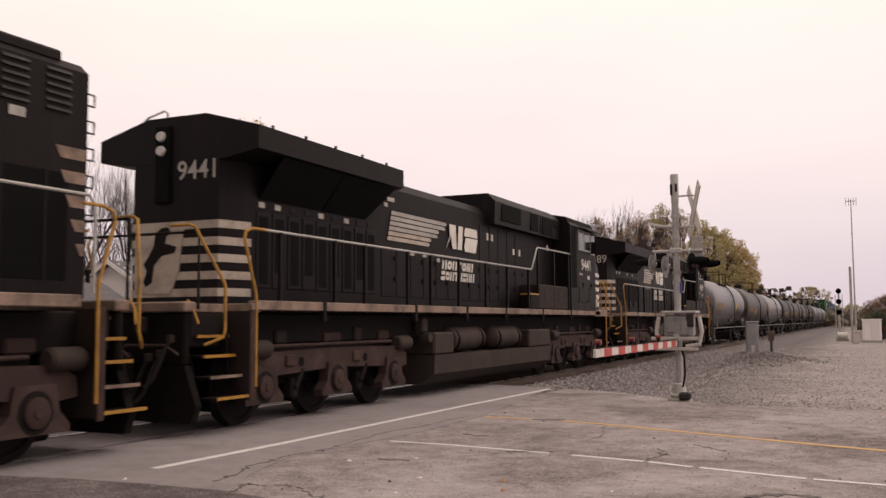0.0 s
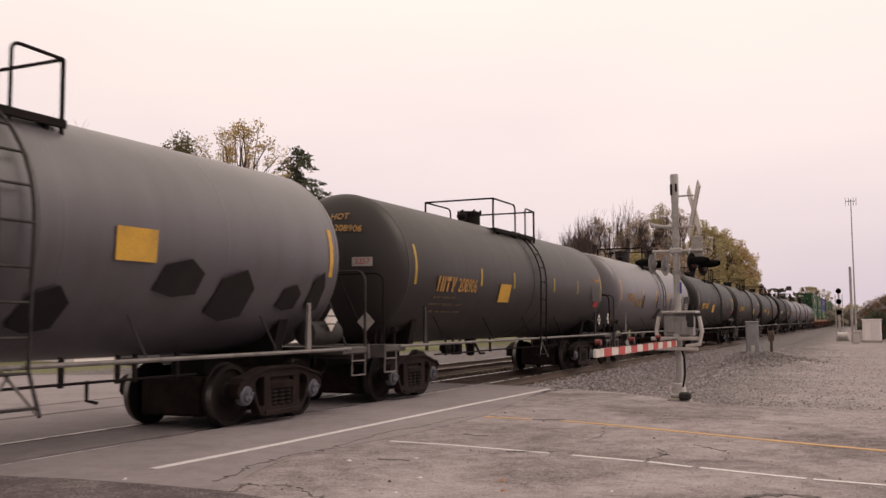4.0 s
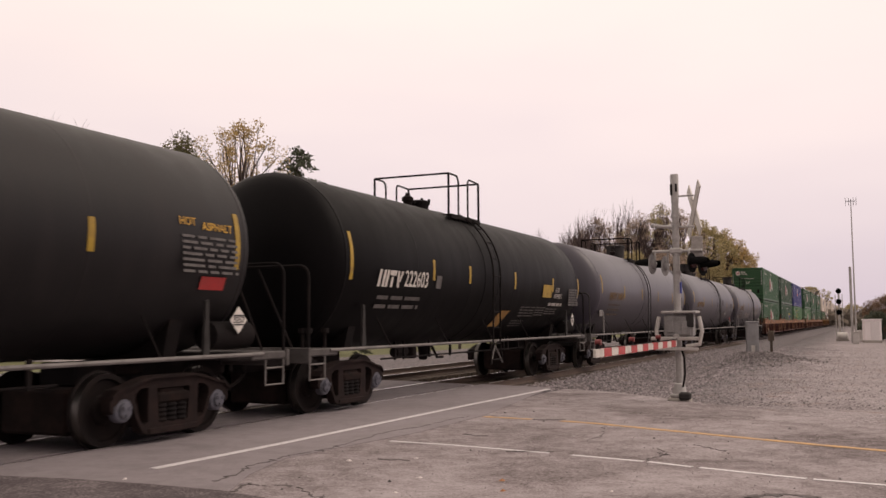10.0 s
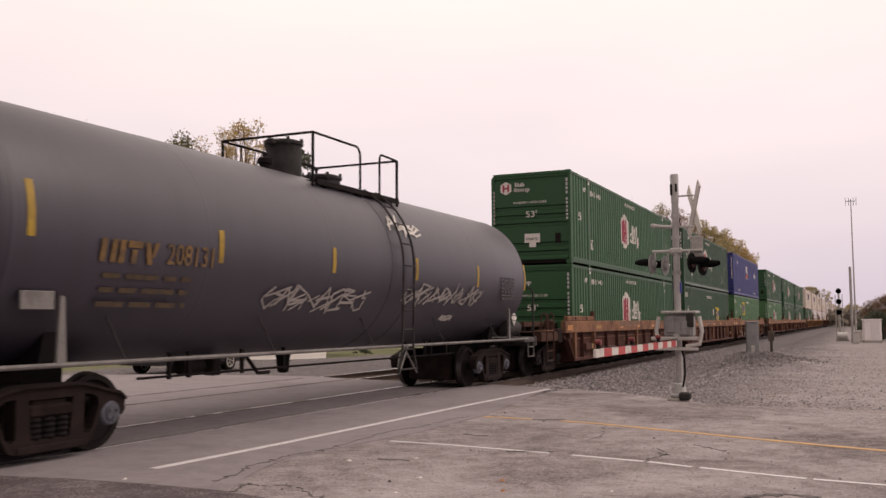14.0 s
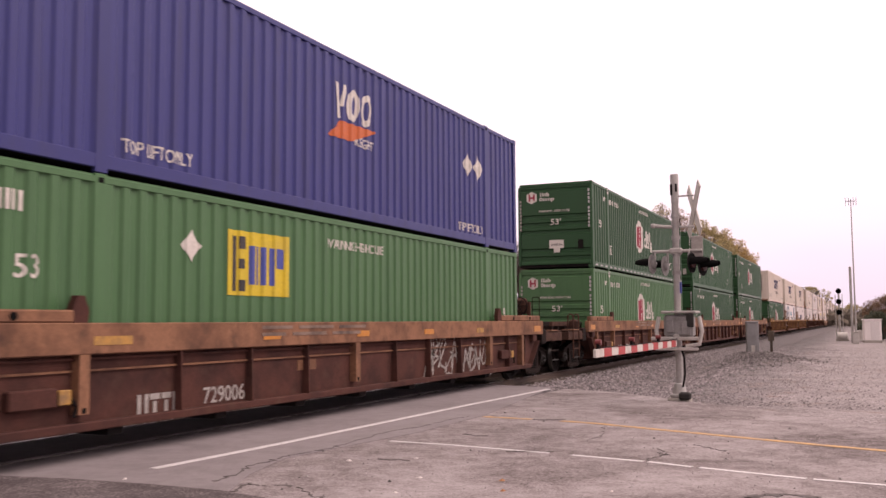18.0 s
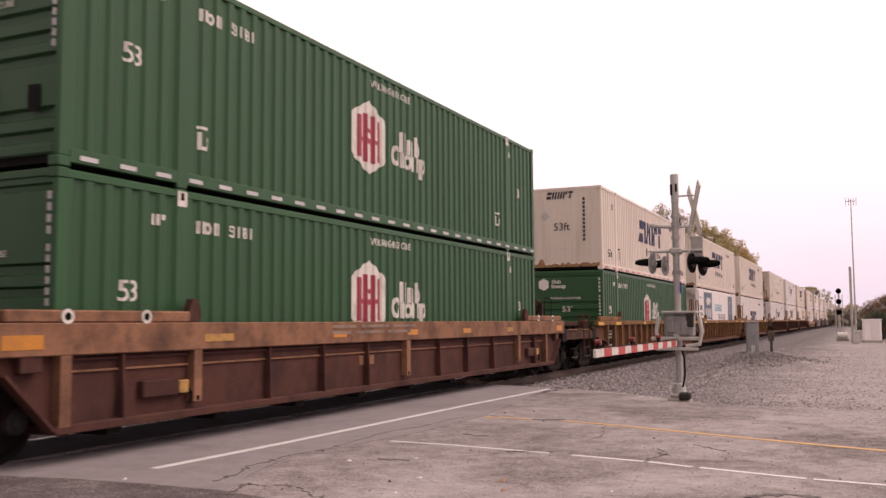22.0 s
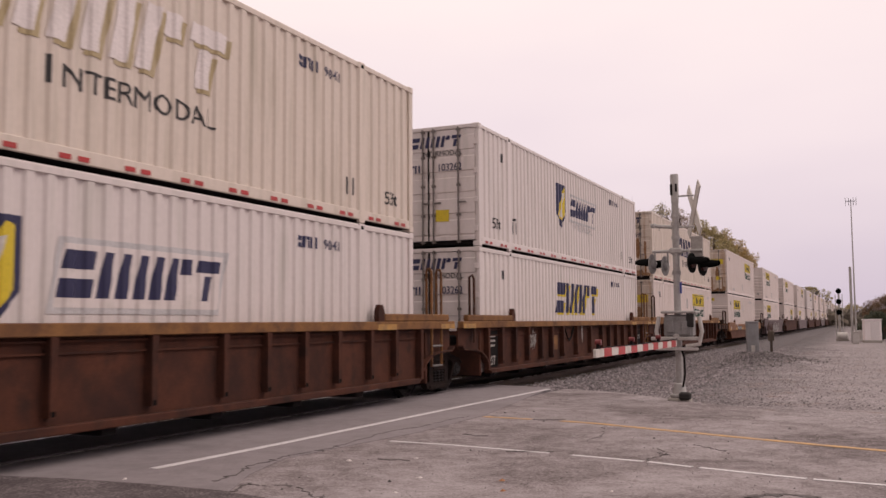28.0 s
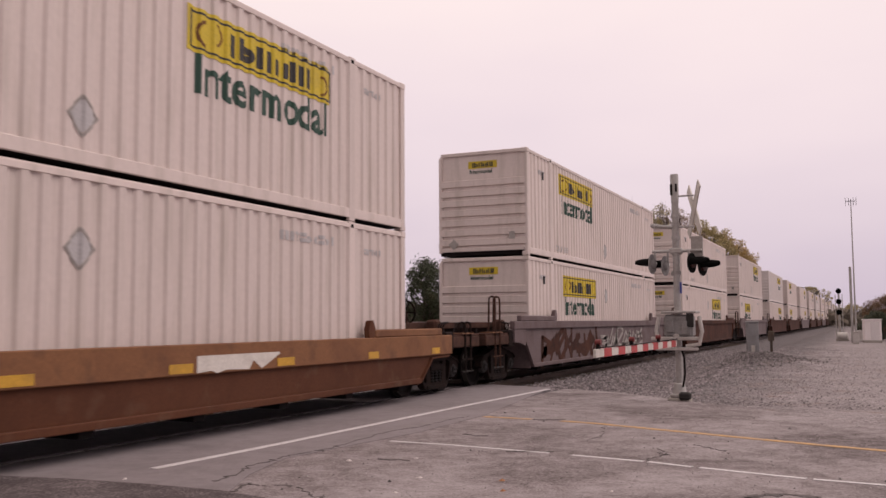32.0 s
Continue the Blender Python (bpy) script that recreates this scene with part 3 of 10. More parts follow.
def ground_material():
    m = bpy.data.materials.new("gravel_and_grass")
    m.use_nodes = True
    nt = m.node_tree
    ln = nt.links.new
    bsdf = nt.nodes["Principled BSDF"]
    bsdf.inputs["Roughness"].default_value = 0.95
    co = nt.nodes.new("ShaderNodeTexCoord")
    vor = nt.nodes.new("ShaderNodeTexVoronoi")
    vor.inputs["Scale"].default_value = 17
    ln(co.outputs["Object"], vor.inputs["Vector"])
    n1 = nt.nodes.new("ShaderNodeTexNoise")
    n1.inputs["Scale"].default_value = 0.45
    n1.inputs["Detail"].default_value = 8
    n1.inputs["Roughness"].default_value = 0.65
    ln(co.outputs["Object"], n1.inputs["Vector"])
    stone = nt.nodes.new("ShaderNodeValToRGB")
    cr = stone.color_ramp
    cr.elements[0].color, cr.elements[1].color = (0.063, 0.052, 0.054, 1), (0.468, 0.406, 0.420, 1)
    ln(vor.outputs["Color"], stone.inputs[0])
    sandy = nt.nodes.new("ShaderNodeValToRGB")
    cr = sandy.color_ramp
    cr.elements[0].position, cr.elements[1].position = 0.35, 0.7
    cr.elements[0].color, cr.elements[1].color = (0.175, 0.149, 0.151, 1), (0.361, 0.315, 0.319, 1)
    ln(n1.outputs["Fac"], sandy.inputs[0])
    mx = nt.nodes.new("ShaderNodeMix")
    mx.data_type = 'RGBA'
    mx.inputs["Factor"].default_value = 0.5
    ln(stone.outputs[0], mx.inputs[6])
    ln(sandy.outputs[0], mx.inputs[7])
    # darker ballast near the rails
    sep = nt.nodes.new("ShaderNodeSeparateXYZ")
    ln(co.outputs["Object"], sep.inputs[0])
    far = nt.nodes.new("ShaderNodeMath")
    far.operation = 'MULTIPLY_ADD'
    far.inputs[1].default_value = 4.0
    ln(n1.outputs["Fac"], far.inputs[0])
    ln(sep.outputs["X"], far.inputs[2])
    near = nt.nodes.new("ShaderNodeMapRange")
    near.inputs["From Min"].default_value = -1.5
    near.inputs["From Max"].default_value = 0.7
    ln(far.outputs[0], near.inputs["Value"])
    bed = nt.nodes.new("ShaderNodeValToRGB")
    cr = bed.color_ramp
    cr.elements[0].color, cr.elements[1].color = (0.020, 0.017, 0.018, 1), (0.192, 0.168, 0.175, 1)
    cr.elements[1].position = 0.85
    ln(vor.outputs["Color"], bed.inputs[0])
    lot = nt.nodes.new("ShaderNodeMix")
    lot.data_type = 'RGBA'
    ln(near.outputs[0], lot.inputs["Factor"])
    ln(bed.outputs[0], lot.inputs[6])
    ln(mx.outputs[2], lot.inputs[7])
    n3 = nt.nodes.new("ShaderNodeTexNoise")
    n3.inputs["Scale"].default_value = 1.4
    n3.inputs["Detail"].default_value = 6
    ln(co.outputs["Object"], n3.inputs["Vector"])
    soil = nt.nodes.new("ShaderNodeMapRange")
    soil.inputs["From Min"].default_value = 0.58
    soil.inputs["From Max"].default_value = 0.70
    soil.inputs["To Max"].default_value = 0.7
    ln(n3.outputs["Fac"], soil.inputs["Value"])
    lot2 = nt.nodes.new("ShaderNodeMix")
    lot2.data_type = 'RGBA'
    ln(soil.outputs[0], lot2.inputs["Factor"])
    ln(lot.outputs[2], lot2.inputs[6])
    lot2.inputs[7].default_value = (0.200, 0.140, 0.119, 1)
    wob = nt.nodes.new("ShaderNodeMath")
    wob.operation = 'MULTIPLY_ADD'
    wob.inputs[1].default_value = 5.0
    ln(n1.outputs["Fac"], wob.inputs[0])
    ln(sep.outputs["X"], wob.inputs[2])
    edge = nt.nodes.new("ShaderNodeMapRange")
    edge.inputs["From Min"].default_value = -21.6
    edge.inputs["From Max"].default_value = -23.4
    ln(wob.outputs[0], edge.inputs["Value"])
    grass = nt.nodes.new("ShaderNodeValToRGB")
    cr = grass.color_ramp
    cr.elements[0].color, cr.elements[1].color = (0.062, 0.085, 0.030, 1), (0.180, 0.160, 0.070, 1)
    n2 = nt.nodes.new("ShaderNodeTexNoise")
    n2.inputs["Scale"].default_value = 3.0
    n2.inputs["Detail"].default_value = 8
    ln(co.outputs["Object"], n2.inputs["Vector"])
    ln(n2.outputs["Fac"], grass.inputs[0])
    mg = nt.nodes.new("ShaderNodeMix")
    mg.data_type = 'RGBA'
    ln(edge.outputs[0], mg.inputs["Factor"])
    ln(lot2.outputs[2], mg.inputs[6])
    ln(grass.outputs[0], mg.inputs[7])
    ln(mg.outputs[2], bsdf.inputs["Base Color"])
    bp = nt.nodes.new("ShaderNodeBump")
    bp.inputs["Strength"].default_value = 0.7
    bp.inputs["Distance"].default_value = 0.04
    ln(vor.outputs["Distance"], bp.inputs["Height"])
    ln(bp.outputs[0], bsdf.inputs["Normal"])
    return m


ground = part("ground", g, ground_material(), smooth=40)
tagged(ground, "grey gravel lot giving way to dull autumn grass", "ground", kind="structure")



def road_material(name, dark, mid, light, blotch, speck, spread=0.30):
    """Worn asphalt: wide blotches, patchy wear, single pale and dark stones."""
    m = bpy.data.materials.new(name)
    m.use_nodes = True
    nt = m.node_tree
    ln = nt.links.new
    bsdf = nt.nodes["Principled BSDF"]
    bsdf.inputs["Roughness"].default_value = 0.92
    bsdf.inputs["Specular IOR Level"].default_value = 0.25
    co = nt.nodes.new("ShaderNodeTexCoord")

    def cloud(scale, detail, rough, warp=0.0):
        n = nt.nodes.new("ShaderNodeTexNoise")
        n.inputs["Scale"].default_value = scale
        n.inputs["Detail"].default_value = detail
        n.inputs["Roughness"].default_value = rough
        n.inputs["Distortion"].default_value = warp
        ln(co.outputs["Object"], n.inputs["Vector"])
        return n

    wide, patch, grit = cloud(0.45, 4, 0.6, 0.6), cloud(3.2, 9, 0.78, 0.4), cloud(38, 3, 0.7)
    s1 = nt.nodes.new("ShaderNodeMath")
    s1.operation = 'MULTIPLY_ADD'
    s1.inputs[1].default_value = blotch
    ln(wide.outputs["Fac"], s1.inputs[0])
    ln(patch.outputs["Fac"], s1.inputs[2])
    s2 = nt.nodes.new("ShaderNodeMath")
    s2.operation = 'MULTIPLY_ADD'
    s2.inputs[1].default_value = speck
    ln(grit.outputs["Fac"], s2.inputs[0])
    ln(s1.outputs[0], s2.inputs[2])
    mr = nt.nodes.new("ShaderNodeMapRange")
    c = 0.5 * (1 + blotch + speck)
    mr.inputs["From Min"].default_value = c - spread
    mr.inputs["From Max"].default_value = c + spread
    ln(s2.outputs[0], mr.inputs["Value"])
    ramp = nt.nodes.new("ShaderNodeValToRGB")
    cr = ramp.color_ramp
    cr.elements[0].color, cr.elements[1].color = (*dark, 1), (*light, 1)
    cr.elements.new(0.5).color = (*mid, 1)
    ln(mr.outputs[0], ramp.inputs[0])
    ln(ramp.outputs[0], bsdf.inputs["Base Color"])
    bp = nt.nodes.new("ShaderNodeBump")
    bp.inputs["Strength"].default_value = 0.5
    bp.inputs["Distance"].default_value = 0.01
    ln(grit.outputs["Fac"], bp.inputs["Height"])
    ln(bp.outputs[0], bsdf.inputs["Normal"])
    return m


m_asphalt = road_material("old_asphalt", (0.096, 0.075, 0.075), (0.236, 0.202, 0.206), (0.355, 0.314, 0.324), 0.95, 0.9, 0.25)
m_apron = road_material("smooth_asphalt", (0.175, 0.153, 0.161), (0.236, 0.207, 0.217), (0.277, 0.246, 0.258), 0.8, 0.35)
# apron tones darkened: shade under the passing train put into the colour
m_gauge = road_material("train_shade_asphalt", (0.115, 0.097, 0.103), (0.170, 0.147, 0.154), (0.225, 0.197, 0.206), 0.8, 0.4)
m_darkasph = road_material("dark_asphalt", (0.050, 0.039, 0.042), (0.102, 0.084, 0.088), (0.235, 0.200, 0.205), 0.6, 1.3, 0.26)
m_line = material("road_white", (0.60, 0.57, 0.585), 0.7, dirt=(0.38, 0.345, 0.345), amount=0.35, scale=6, bump=0.3)
m_lineyel = material("road_yellow", (0.49, 0.295, 0.125), 0.8, dirt=(0.28, 0.225, 0.20), amount=0.57, scale=5, bump=0.3)
m_crack = material("crack_tar", (0.095, 0.080, 0.080), 0.9, dirt=(0.16, 0.14, 0.142), amount=0.5, scale=5, bump=0.4)


def slab(name, poly, z0, z1, mat, label, category="road"):
    g = Geo()
    g.prism(poly, 'z', z0, z1)
    ob = part(name, g, mat, smooth=0)
    tagged(ob, label, category, kind="structure")
    return ob


# old roadway on the camera's side, smooth apron along the rails, far roadway beyond them
slab("road", [(-6.2, -30), (40, -30), (40, -2), (6, 9.5), (0.25, 14.7), (-0.5, 15.3), (-1.8, 16.8), (-2.8, 17.6), (-3.5, 18.2), (-4.75, 19.5), (-6.2, 20.2)], -0.3, -0.008, m_asphalt, "worn old asphalt roadway with cracks and patches")
slab("road_apron", [(-8.515, 2.0), (-4.95, 2.0), (-4.95, 6.0), (-5.2, 6.75), (-5.65, 7.7), (-5.95, 8.75), (-5.82, 10.0), (-5.63, 11.5), (-5.66, 14.0), (-6.0, 16.5), (-6.43, 19.3), (-6.6, 20.4), (-8.515, 20.9)], -0.3, 0.0, m_apron, "smooth asphalt apron beside the rails")
slab("road_gauge", [(-9.95, 2.0), (-8.74, 2.0), (-8.74, 20.9), (-9.95, 21.3)], -0.3, -0.012, m_gauge, "asphalt between the crossing's rails, coloured darker for the train's shade")
slab("flangeway", [(-8.738, 2.0), (-8.598, 2.0), (-8.598, 20.9), (-8.738, 20.9)], -0.3, -0.038, m_darkasph, "dark-floored groove beside the rail")
for x in (-12.66, -14.16):
    slab("buried_rail", [(x - 0.06, 2.0), (x + 0.06, 2.0), (x + 0.06, 21.7), (x - 0.06, 21.7)], -0.3, -0.005, m_darkasph, "dark groove of the second track in the asphalt")
slab("road_far", [(-40, -30), (-10.17, -30), (-10.17, 21.4), (-12.4, 21.8), (-14.5, 22.6), (-19.0, 22.2), (-24.5, 19.6), (-40, 12.0)], -0.3, -0.01, m_apron, "asphalt roadway beyond the rails")
slab("road_patch", [(-12, 2.0), (-3.0, 2.0), (-4.75, 6.71), (-5.31, 6.85), (-6.14, 6.86), (-7.08, 6.80), (-7.9, 6.66), (-8.55, 6.5)], 0.001, 0.006, m_darkasph, "dark rough asphalt patch")


def stripe(name, pts, w, mat, label, z=0.001, gaps=()):
    g = Geo()
    for k in range(len(pts) - 1):
        if k in gaps:
            continue
        (xa, ya), (xb, yb) = pts[k], pts[k + 1]
        d = math.hypot(xb - xa, yb - ya)
        nx, ny = -(yb - ya) / d * w / 2, (xb - xa) / d * w / 2
        g.prism([(xa - nx, ya - ny), (xb - nx, yb - ny), (xb + nx, yb + ny), (xa + nx, ya + ny)], 'z', z, z + 0.004)
    ob = part(name, g, mat, smooth=0)
    tagged(ob, label, "road marking", kind="structure")


stripe("road_line_stop", [(-6.79, 7.61), (-6.70, 9.82), (-6.64, 13.42), (-6.60, 15.8), (-6.45, 19.84)], 0.115, m_line, "white line along the rails")
stripe("road_line_edge", [(-5.57, 10.56), (-4.68, 10.50), (-3.78, 10.34), (-3.36, 10.28), (-3.07, 10.22), (-2.23, 10.05), (-2.17, 10.04), (-1.68, 9.86), (-1.60, 9.84), (-0.56, 9.54), (-0.50, 9.53), (0.6, 9.38), (4.0, 8.6)], 0.075, m_line, "thin broken white edge line", -0.007, gaps=(3, 5, 7, 9))
stripe("road_line_centre", [(-5.6, 13.80), (-5.1, 13.76), (-4.75, 13.71), (-4.25, 13.64), (-3.60, 13.46), (-2.79, 13.10), (-2.05, 12.79), (-1.30, 12.46), (-0.55, 12.15), (0.17, 11.88), (4.0, 10.3)], 0.14, m_lineyel, "worn yellow centre line", -0.007, gaps=(2,))


def crack(pts, w, seed, up=0.0):
    rnd = random.Random(seed)
    fine = []
    for k in range(len(pts) - 1):
        for j in range(6):
            f = j / 6
            fine.append((pts[k][0] + (pts[k + 1][0] - pts[k][0]) * f + rnd.uniform(-.05, .05), pts[k][1] + (pts[k + 1][1] - pts[k][1]) * f + rnd.uniform(-.05, .05)))
    fine.append(pts[-1])
    g = Geo()
    for k in range(len(fine) - 1):
        (xa, ya), (xb, yb) = fine[k], fine[k + 1]
        if w < 0.05 and rnd.random() < 0.08:
            continue
        d = math.hypot(xb - xa, yb - ya) or 1
        ww = w * rnd.uniform(0.15, 0.9)
        nx, ny = -(yb - ya) / d * ww / 2, (xb - xa) / d * ww / 2
        g.prism([(xa - nx, ya - ny), (xb - nx, yb - ny), (xb + nx, yb + ny), (xa + nx, ya + ny)], 'z', -0.008, -0.003 + up)
    ob = part("road_crack", g, m_crack, smooth=0)
    tagged(ob, "dark crack in the old asphalt", "crack", kind="structure")


crack([(-5.70, 7.20), (-5.78, 7.69), (-5.94, 8.09), (-5.97, 8.45), (-6.04, 8.78), (-5.98, 9.1), (-5.92, 9.38), (-5.91, 9.75)], 0.028, 1, 0.008)
crack([(-5.91, 9.75), (-5.98, 10.46), (-6.03, 11.43), (-5.91, 12.07), (-5.90, 13.05), (-5.81, 13.72)], 0.018, 2, 0.008)
crack([(-5.27, 6.78), (-5.26, 6.96), (-5.37, 7.23), (-5.34, 7.28), (-5.12, 7.24)], 0.030, 3)
crack([(-5.05, 7.36), (-4.86, 7.31), (-4.54, 7.05), (-4.30, 6.92)], 0.022, 4)
crack([(-4.99, 9.12), (-4.82, 9.14), (-4.57, 9.2)], 0.045, 5)
crack([(-5.01, 11.62), (-4.77, 11.45), (-4.65, 11.56)], 0.07, 6)
crack([(-3.85, 10.27), (-3.65, 10.30), (-3.36, 10.42)], 0.085, 7)
crack([(-4.71, 13.70), (-4.44, 13.72), (-4.26, 13.83)], 0.10, 8)
crack([(-3.55, 13.6), (-3.40, 12.9), (-3.2, 12.1), (-3.25, 11.5)], 0.010, 9)
crack([(-2.20, 10.06), (-2.22, 10.3), (-2.10, 10.6), (-2.3, 11.2)], 0.018, 10)
crack([(-1.95, 11.6), (-1.62, 11.3), (-1.45, 11.0)], 0.015, 11)
crack([(-0.98, 8.33), (-0.73, 8.6), (-0.41, 8.62)], 0.16, 12)

# ---- tracks ----
def track(name, xc, zt, y0, y1, label):
    tk = thing(name, label, "track", kind="structure")
    for s in (-1, 1):
        g = Geo()
        x = xc + s * 0.7525
        g.prism([(x - 0.07, zt - 0.17), (x + 0.07, zt - 0.17), (x + 0.07, zt - 0.155), (x + 0.012, zt - 0.13), (x + 0.012, zt - 0.045), (x + 0.036, zt - 0.03), (x + 0.036, zt - 0.004), (x - 0.036, zt - 0.004), (x - 0.036, zt - 0.03), (x - 0.012, zt - 0.045), (x - 0.012, zt - 0.13), (x - 0.07, zt - 0.155)], 'y', y0, y1)
        part("rail", g, m_rail, tk)
        g = Geo()
        g.box(x - 0.034, x + 0.034, y0, y1, zt - 0.004, zt, 0.001)
        part("rail_head", g, m_railtop, tk, "polished rail head")
    return tk


t1 = track("track_main", TX, -0.008, -150, 420, "main track with polished rail heads")
t2 = track("track_siding", TX - 4.1, -0.02, -150, 420, "rusty second track")
tie = Geo().box(-1.3, 1.3, -0.115, 0.115, -0.19, -0.02, 0.012).mesh("tie")
for tk, xc, zt in ((t1, TX, -0.15), (t2, TX - 4.1, -0.17)):
    for k in range(96):
        y = 21.6 + k * 0.52
        part("tie", tie, m_tie, tk, at=(xc, y, zt))
# loose ballast stones on the shoulder
rnd = random.Random(5)
g = Geo()
for k in range(34000):
    y = 18.2 + 40 * rnd.random() ** 1.5
    x = TX + 1.0 + abs(rnd.gauss(0, 4.2)) if k % 7 else TX - rnd.uniform(1.2, 2.8)
    if y < 20.9 - max(0.0, x + 6.9) * 0.85:
        continue
    s = rnd.uniform(0.016, 0.052) * (1.0 if x < -3.5 else 0.6)
    z = ground_z(x, y) + s * 0.15
    a = rnd.uniform(0, 6.28)
    ca, sa = math.cos(a) * s, math.sin(a) * s
    g.add([(x + ca, y + sa, z), (x - sa, y + ca * 0.8, z + s * rnd.uniform(-.2, .3)), (x - ca, y - sa, z), (x + sa * 0.9, y - ca, z), (x + s * .1, y, z + s * rnd.uniform(.5, .9))],
          [(0, 1, 4), (1, 2, 4), (2, 3, 4), (3, 0, 4)])
m_stone = material("ballast_stone", (0.225, 0.196, 0.203), 0.9, vary=0.7, island=True, bump=0.2)
tagged(part("ballast", g, m_stone, smooth=0), "loose grey ballast stones", "gravel", kind="stuff")
g = Geo()
for k in range(2600):
    x, y = rnd.gauss(-3.5, 0.75), rnd.gauss(38.2, 1.6)
    s = rnd.uniform(0.025, 0.065)
    z = ground_z(x, y) + s * 0.1
    a = rnd.uniform(0, 6.28)
    ca, sa = math.cos(a) * s, math.sin(a) * s
    g.add([(x + ca, y + sa, z), (x - sa, y + ca * 0.8, z), (x - ca, y - sa, z), (x + sa * 0.9, y - ca, z), (x + s * .1, y, z + s * rnd.uniform(.5, .9))],
          [(0, 1, 4), (1, 2, 4), (2, 3, 4), (3, 0, 4)])
m_rubble = material("dark_rubble", (0.125, 0.108, 0.110), 0.9, vary=0.7, island=True, bump=0.2)
tagged(part("rubble", g, m_rubble, smooth=0), "heap of dark coarse rubble beside the cabinet", "rubble", kind="stuff")

# pale scraps and dry leaves on the old asphalt
m_scrap = material("pale_scrap", (0.62, 0.56, 0.55), 0.8, bump=0)
m_dryleaf = material("dry_leaf", (0.36, 0.16, 0.07), 0.8, bump=0)
for x, y, sz, leafy in ((-5.2, 8.9, 0.05, 0), (-4.0, 8.2, 0.035, 0), (-3.85, 7.4, 0.03, 0), (-3.2, 8.35, 0.045, 1), (-3.0, 7.85, 0.04, 1), (-2.1, 8.2, 0.03, 0), (-4.6, 9.35, 0.03, 0), (-6.6, 7.0, 0.035, 0)):
    zb = 0.001 if x < -5.9 else -0.0075
    q = Geo().add([(-sz, -sz * 0.4, 0), (0, -sz * 0.7, 0.002), (sz, 0, 0), (sz * 0.3, sz * 0.6, 0.002), (-sz * 0.6, sz * 0.4, 0), (0, 0, sz * 0.45)], [(0, 1, 5), (1, 2, 5), (2, 3, 5), (3, 4, 5), (4, 0, 5), (4, 3, 2, 1, 0)])
    ob = part("dry_leaf" if leafy else "paper_scrap", q, m_dryleaf if leafy else m_scrap, smooth=0, at=pose(x, y, zb, 0, 0, 40 * x))
    tagged(ob, "curled dry brown leaf lying on the asphalt" if leafy else "small crumpled pale scrap lying on the asphalt", "leaf" if leafy else "litter", "litter on the road")
# small litter and loose chips on the road
rnd = random.Random(9)
g = Geo()
for k in range(2600):
    x, y = rnd.uniform(-6.0, 2.0), 6.5 + 11.0 * rnd.random()
    if y > 14.7 - (x - 0.25) * 0.75:
        continue
    s = rnd.uniform(0.004, 0.011) * (3.0 if k % 40 == 0 else (1.6 if k % 12 == 0 else 1.0))
    a = rnd.uniform(0, 6.28)
    ca, sa = math.cos(a) * s, math.sin(a) * s
    z = -0.007
    g.add([(x + ca, y + sa, z), (x - sa, y + ca, z), (x - ca, y - sa, z), (x + sa, y - ca, z), (x, y, z + s * 0.8)], [(0, 1, 4), (1, 2, 4), (2, 3, 4), (3, 0, 4)])
m_chip = material("loose_chip", (0.24, 0.215, 0.215), 0.9, vary=0.85, island=True, bump=0)
tagged(part("road_litter", g, m_chip, smooth=0), "loose stone chips scattered on the road", "gravel", kind="stuff")
# ---- crossing signal with its gate ----
MX, MY = -3.25, 17.98
sig = thing("crossing_signal", "galvanised crossing mast with lowered striped gate arm and flashers", "crossing signal", m=pose(MX, MY, 0))
g = Geo()
g.box(-0.20, 0.20, -0.20, 0.20, -0.1, 0.05, 0.03)
part("footing", g, m_concrete, sig)
g = Geo()
g.box(-0.16, 0.16, -0.16, 0.16, 0.05, 0.12, 0.02)
g.lathe([(0.10, 0.14), (0.30, 0.10), (0.32, 0.075)], 14, 'z')
part("mast_base", g, m_galv, sig)
part("base_bolt_box", Geo().box(0.02, 0.24, -0.26, -0.10, 0.02, 0.16, 0.03), m_pipe, sig)
g = Geo()
g.lathe([(0.28, 0.068), (4.30, 0.066), (4.31, 0.03)], 16, 'z')
part("mast", g, m_galv, sig, "weathered galvanised mast")
part("mast_cap", Geo().lathe([(3.78, 0.072), (4.30, 0.082), (4.33, 0.075)], 16, 'z'), m_galv, sig)
part("mast_slot", Geo().box(0.02, 0.06, -0.088, -0.05, 3.98, 4.14, 0.01), m_dark, sig)
part("mast_slot", Geo().box(-0.075, -0.03, -0.084, -0.05, 3.92, 4.14, 0.01), m_dark, sig)
for z in (3.52, 3.10, 2.80, 2.42, 3.36):
    part("clamp", Geo().lathe([(z - 0.035, 0.085), (z + 0.035, 0.085)], 14, 'z'), m_galv, sig)
# crossbuck, seen nearly edge-on, facing along the road
for s in (1, -1):
    g = Geo()
    g.box(-0.012, 0.012, -0.11, 0.11, -0.62, 0.62, 0.004)
    part("crossbuck_blade", g, m_white, sig, "white crossbuck blade", at=pose(0.36, -0.02 * s, 3.62, s * 42, 0, 24))
part("crossbuck_bracket", Geo().tube([(0, 0, 3.90), (0.36, 0, 3.90)], 0.018, 7), m_galv, sig)
part("crossbuck_bracket", Geo().tube([(0, 0, 3.30), (0.36, 0, 3.30)], 0.018, 7), m_galv, sig)
part("track_count_plate", Geo().box(0.28, 0.50, -0.012, 0.012, 2.72, 3.12, 0.01), m_greypaint, sig, at=pose(0, 0, 0, 0, 0, 8))
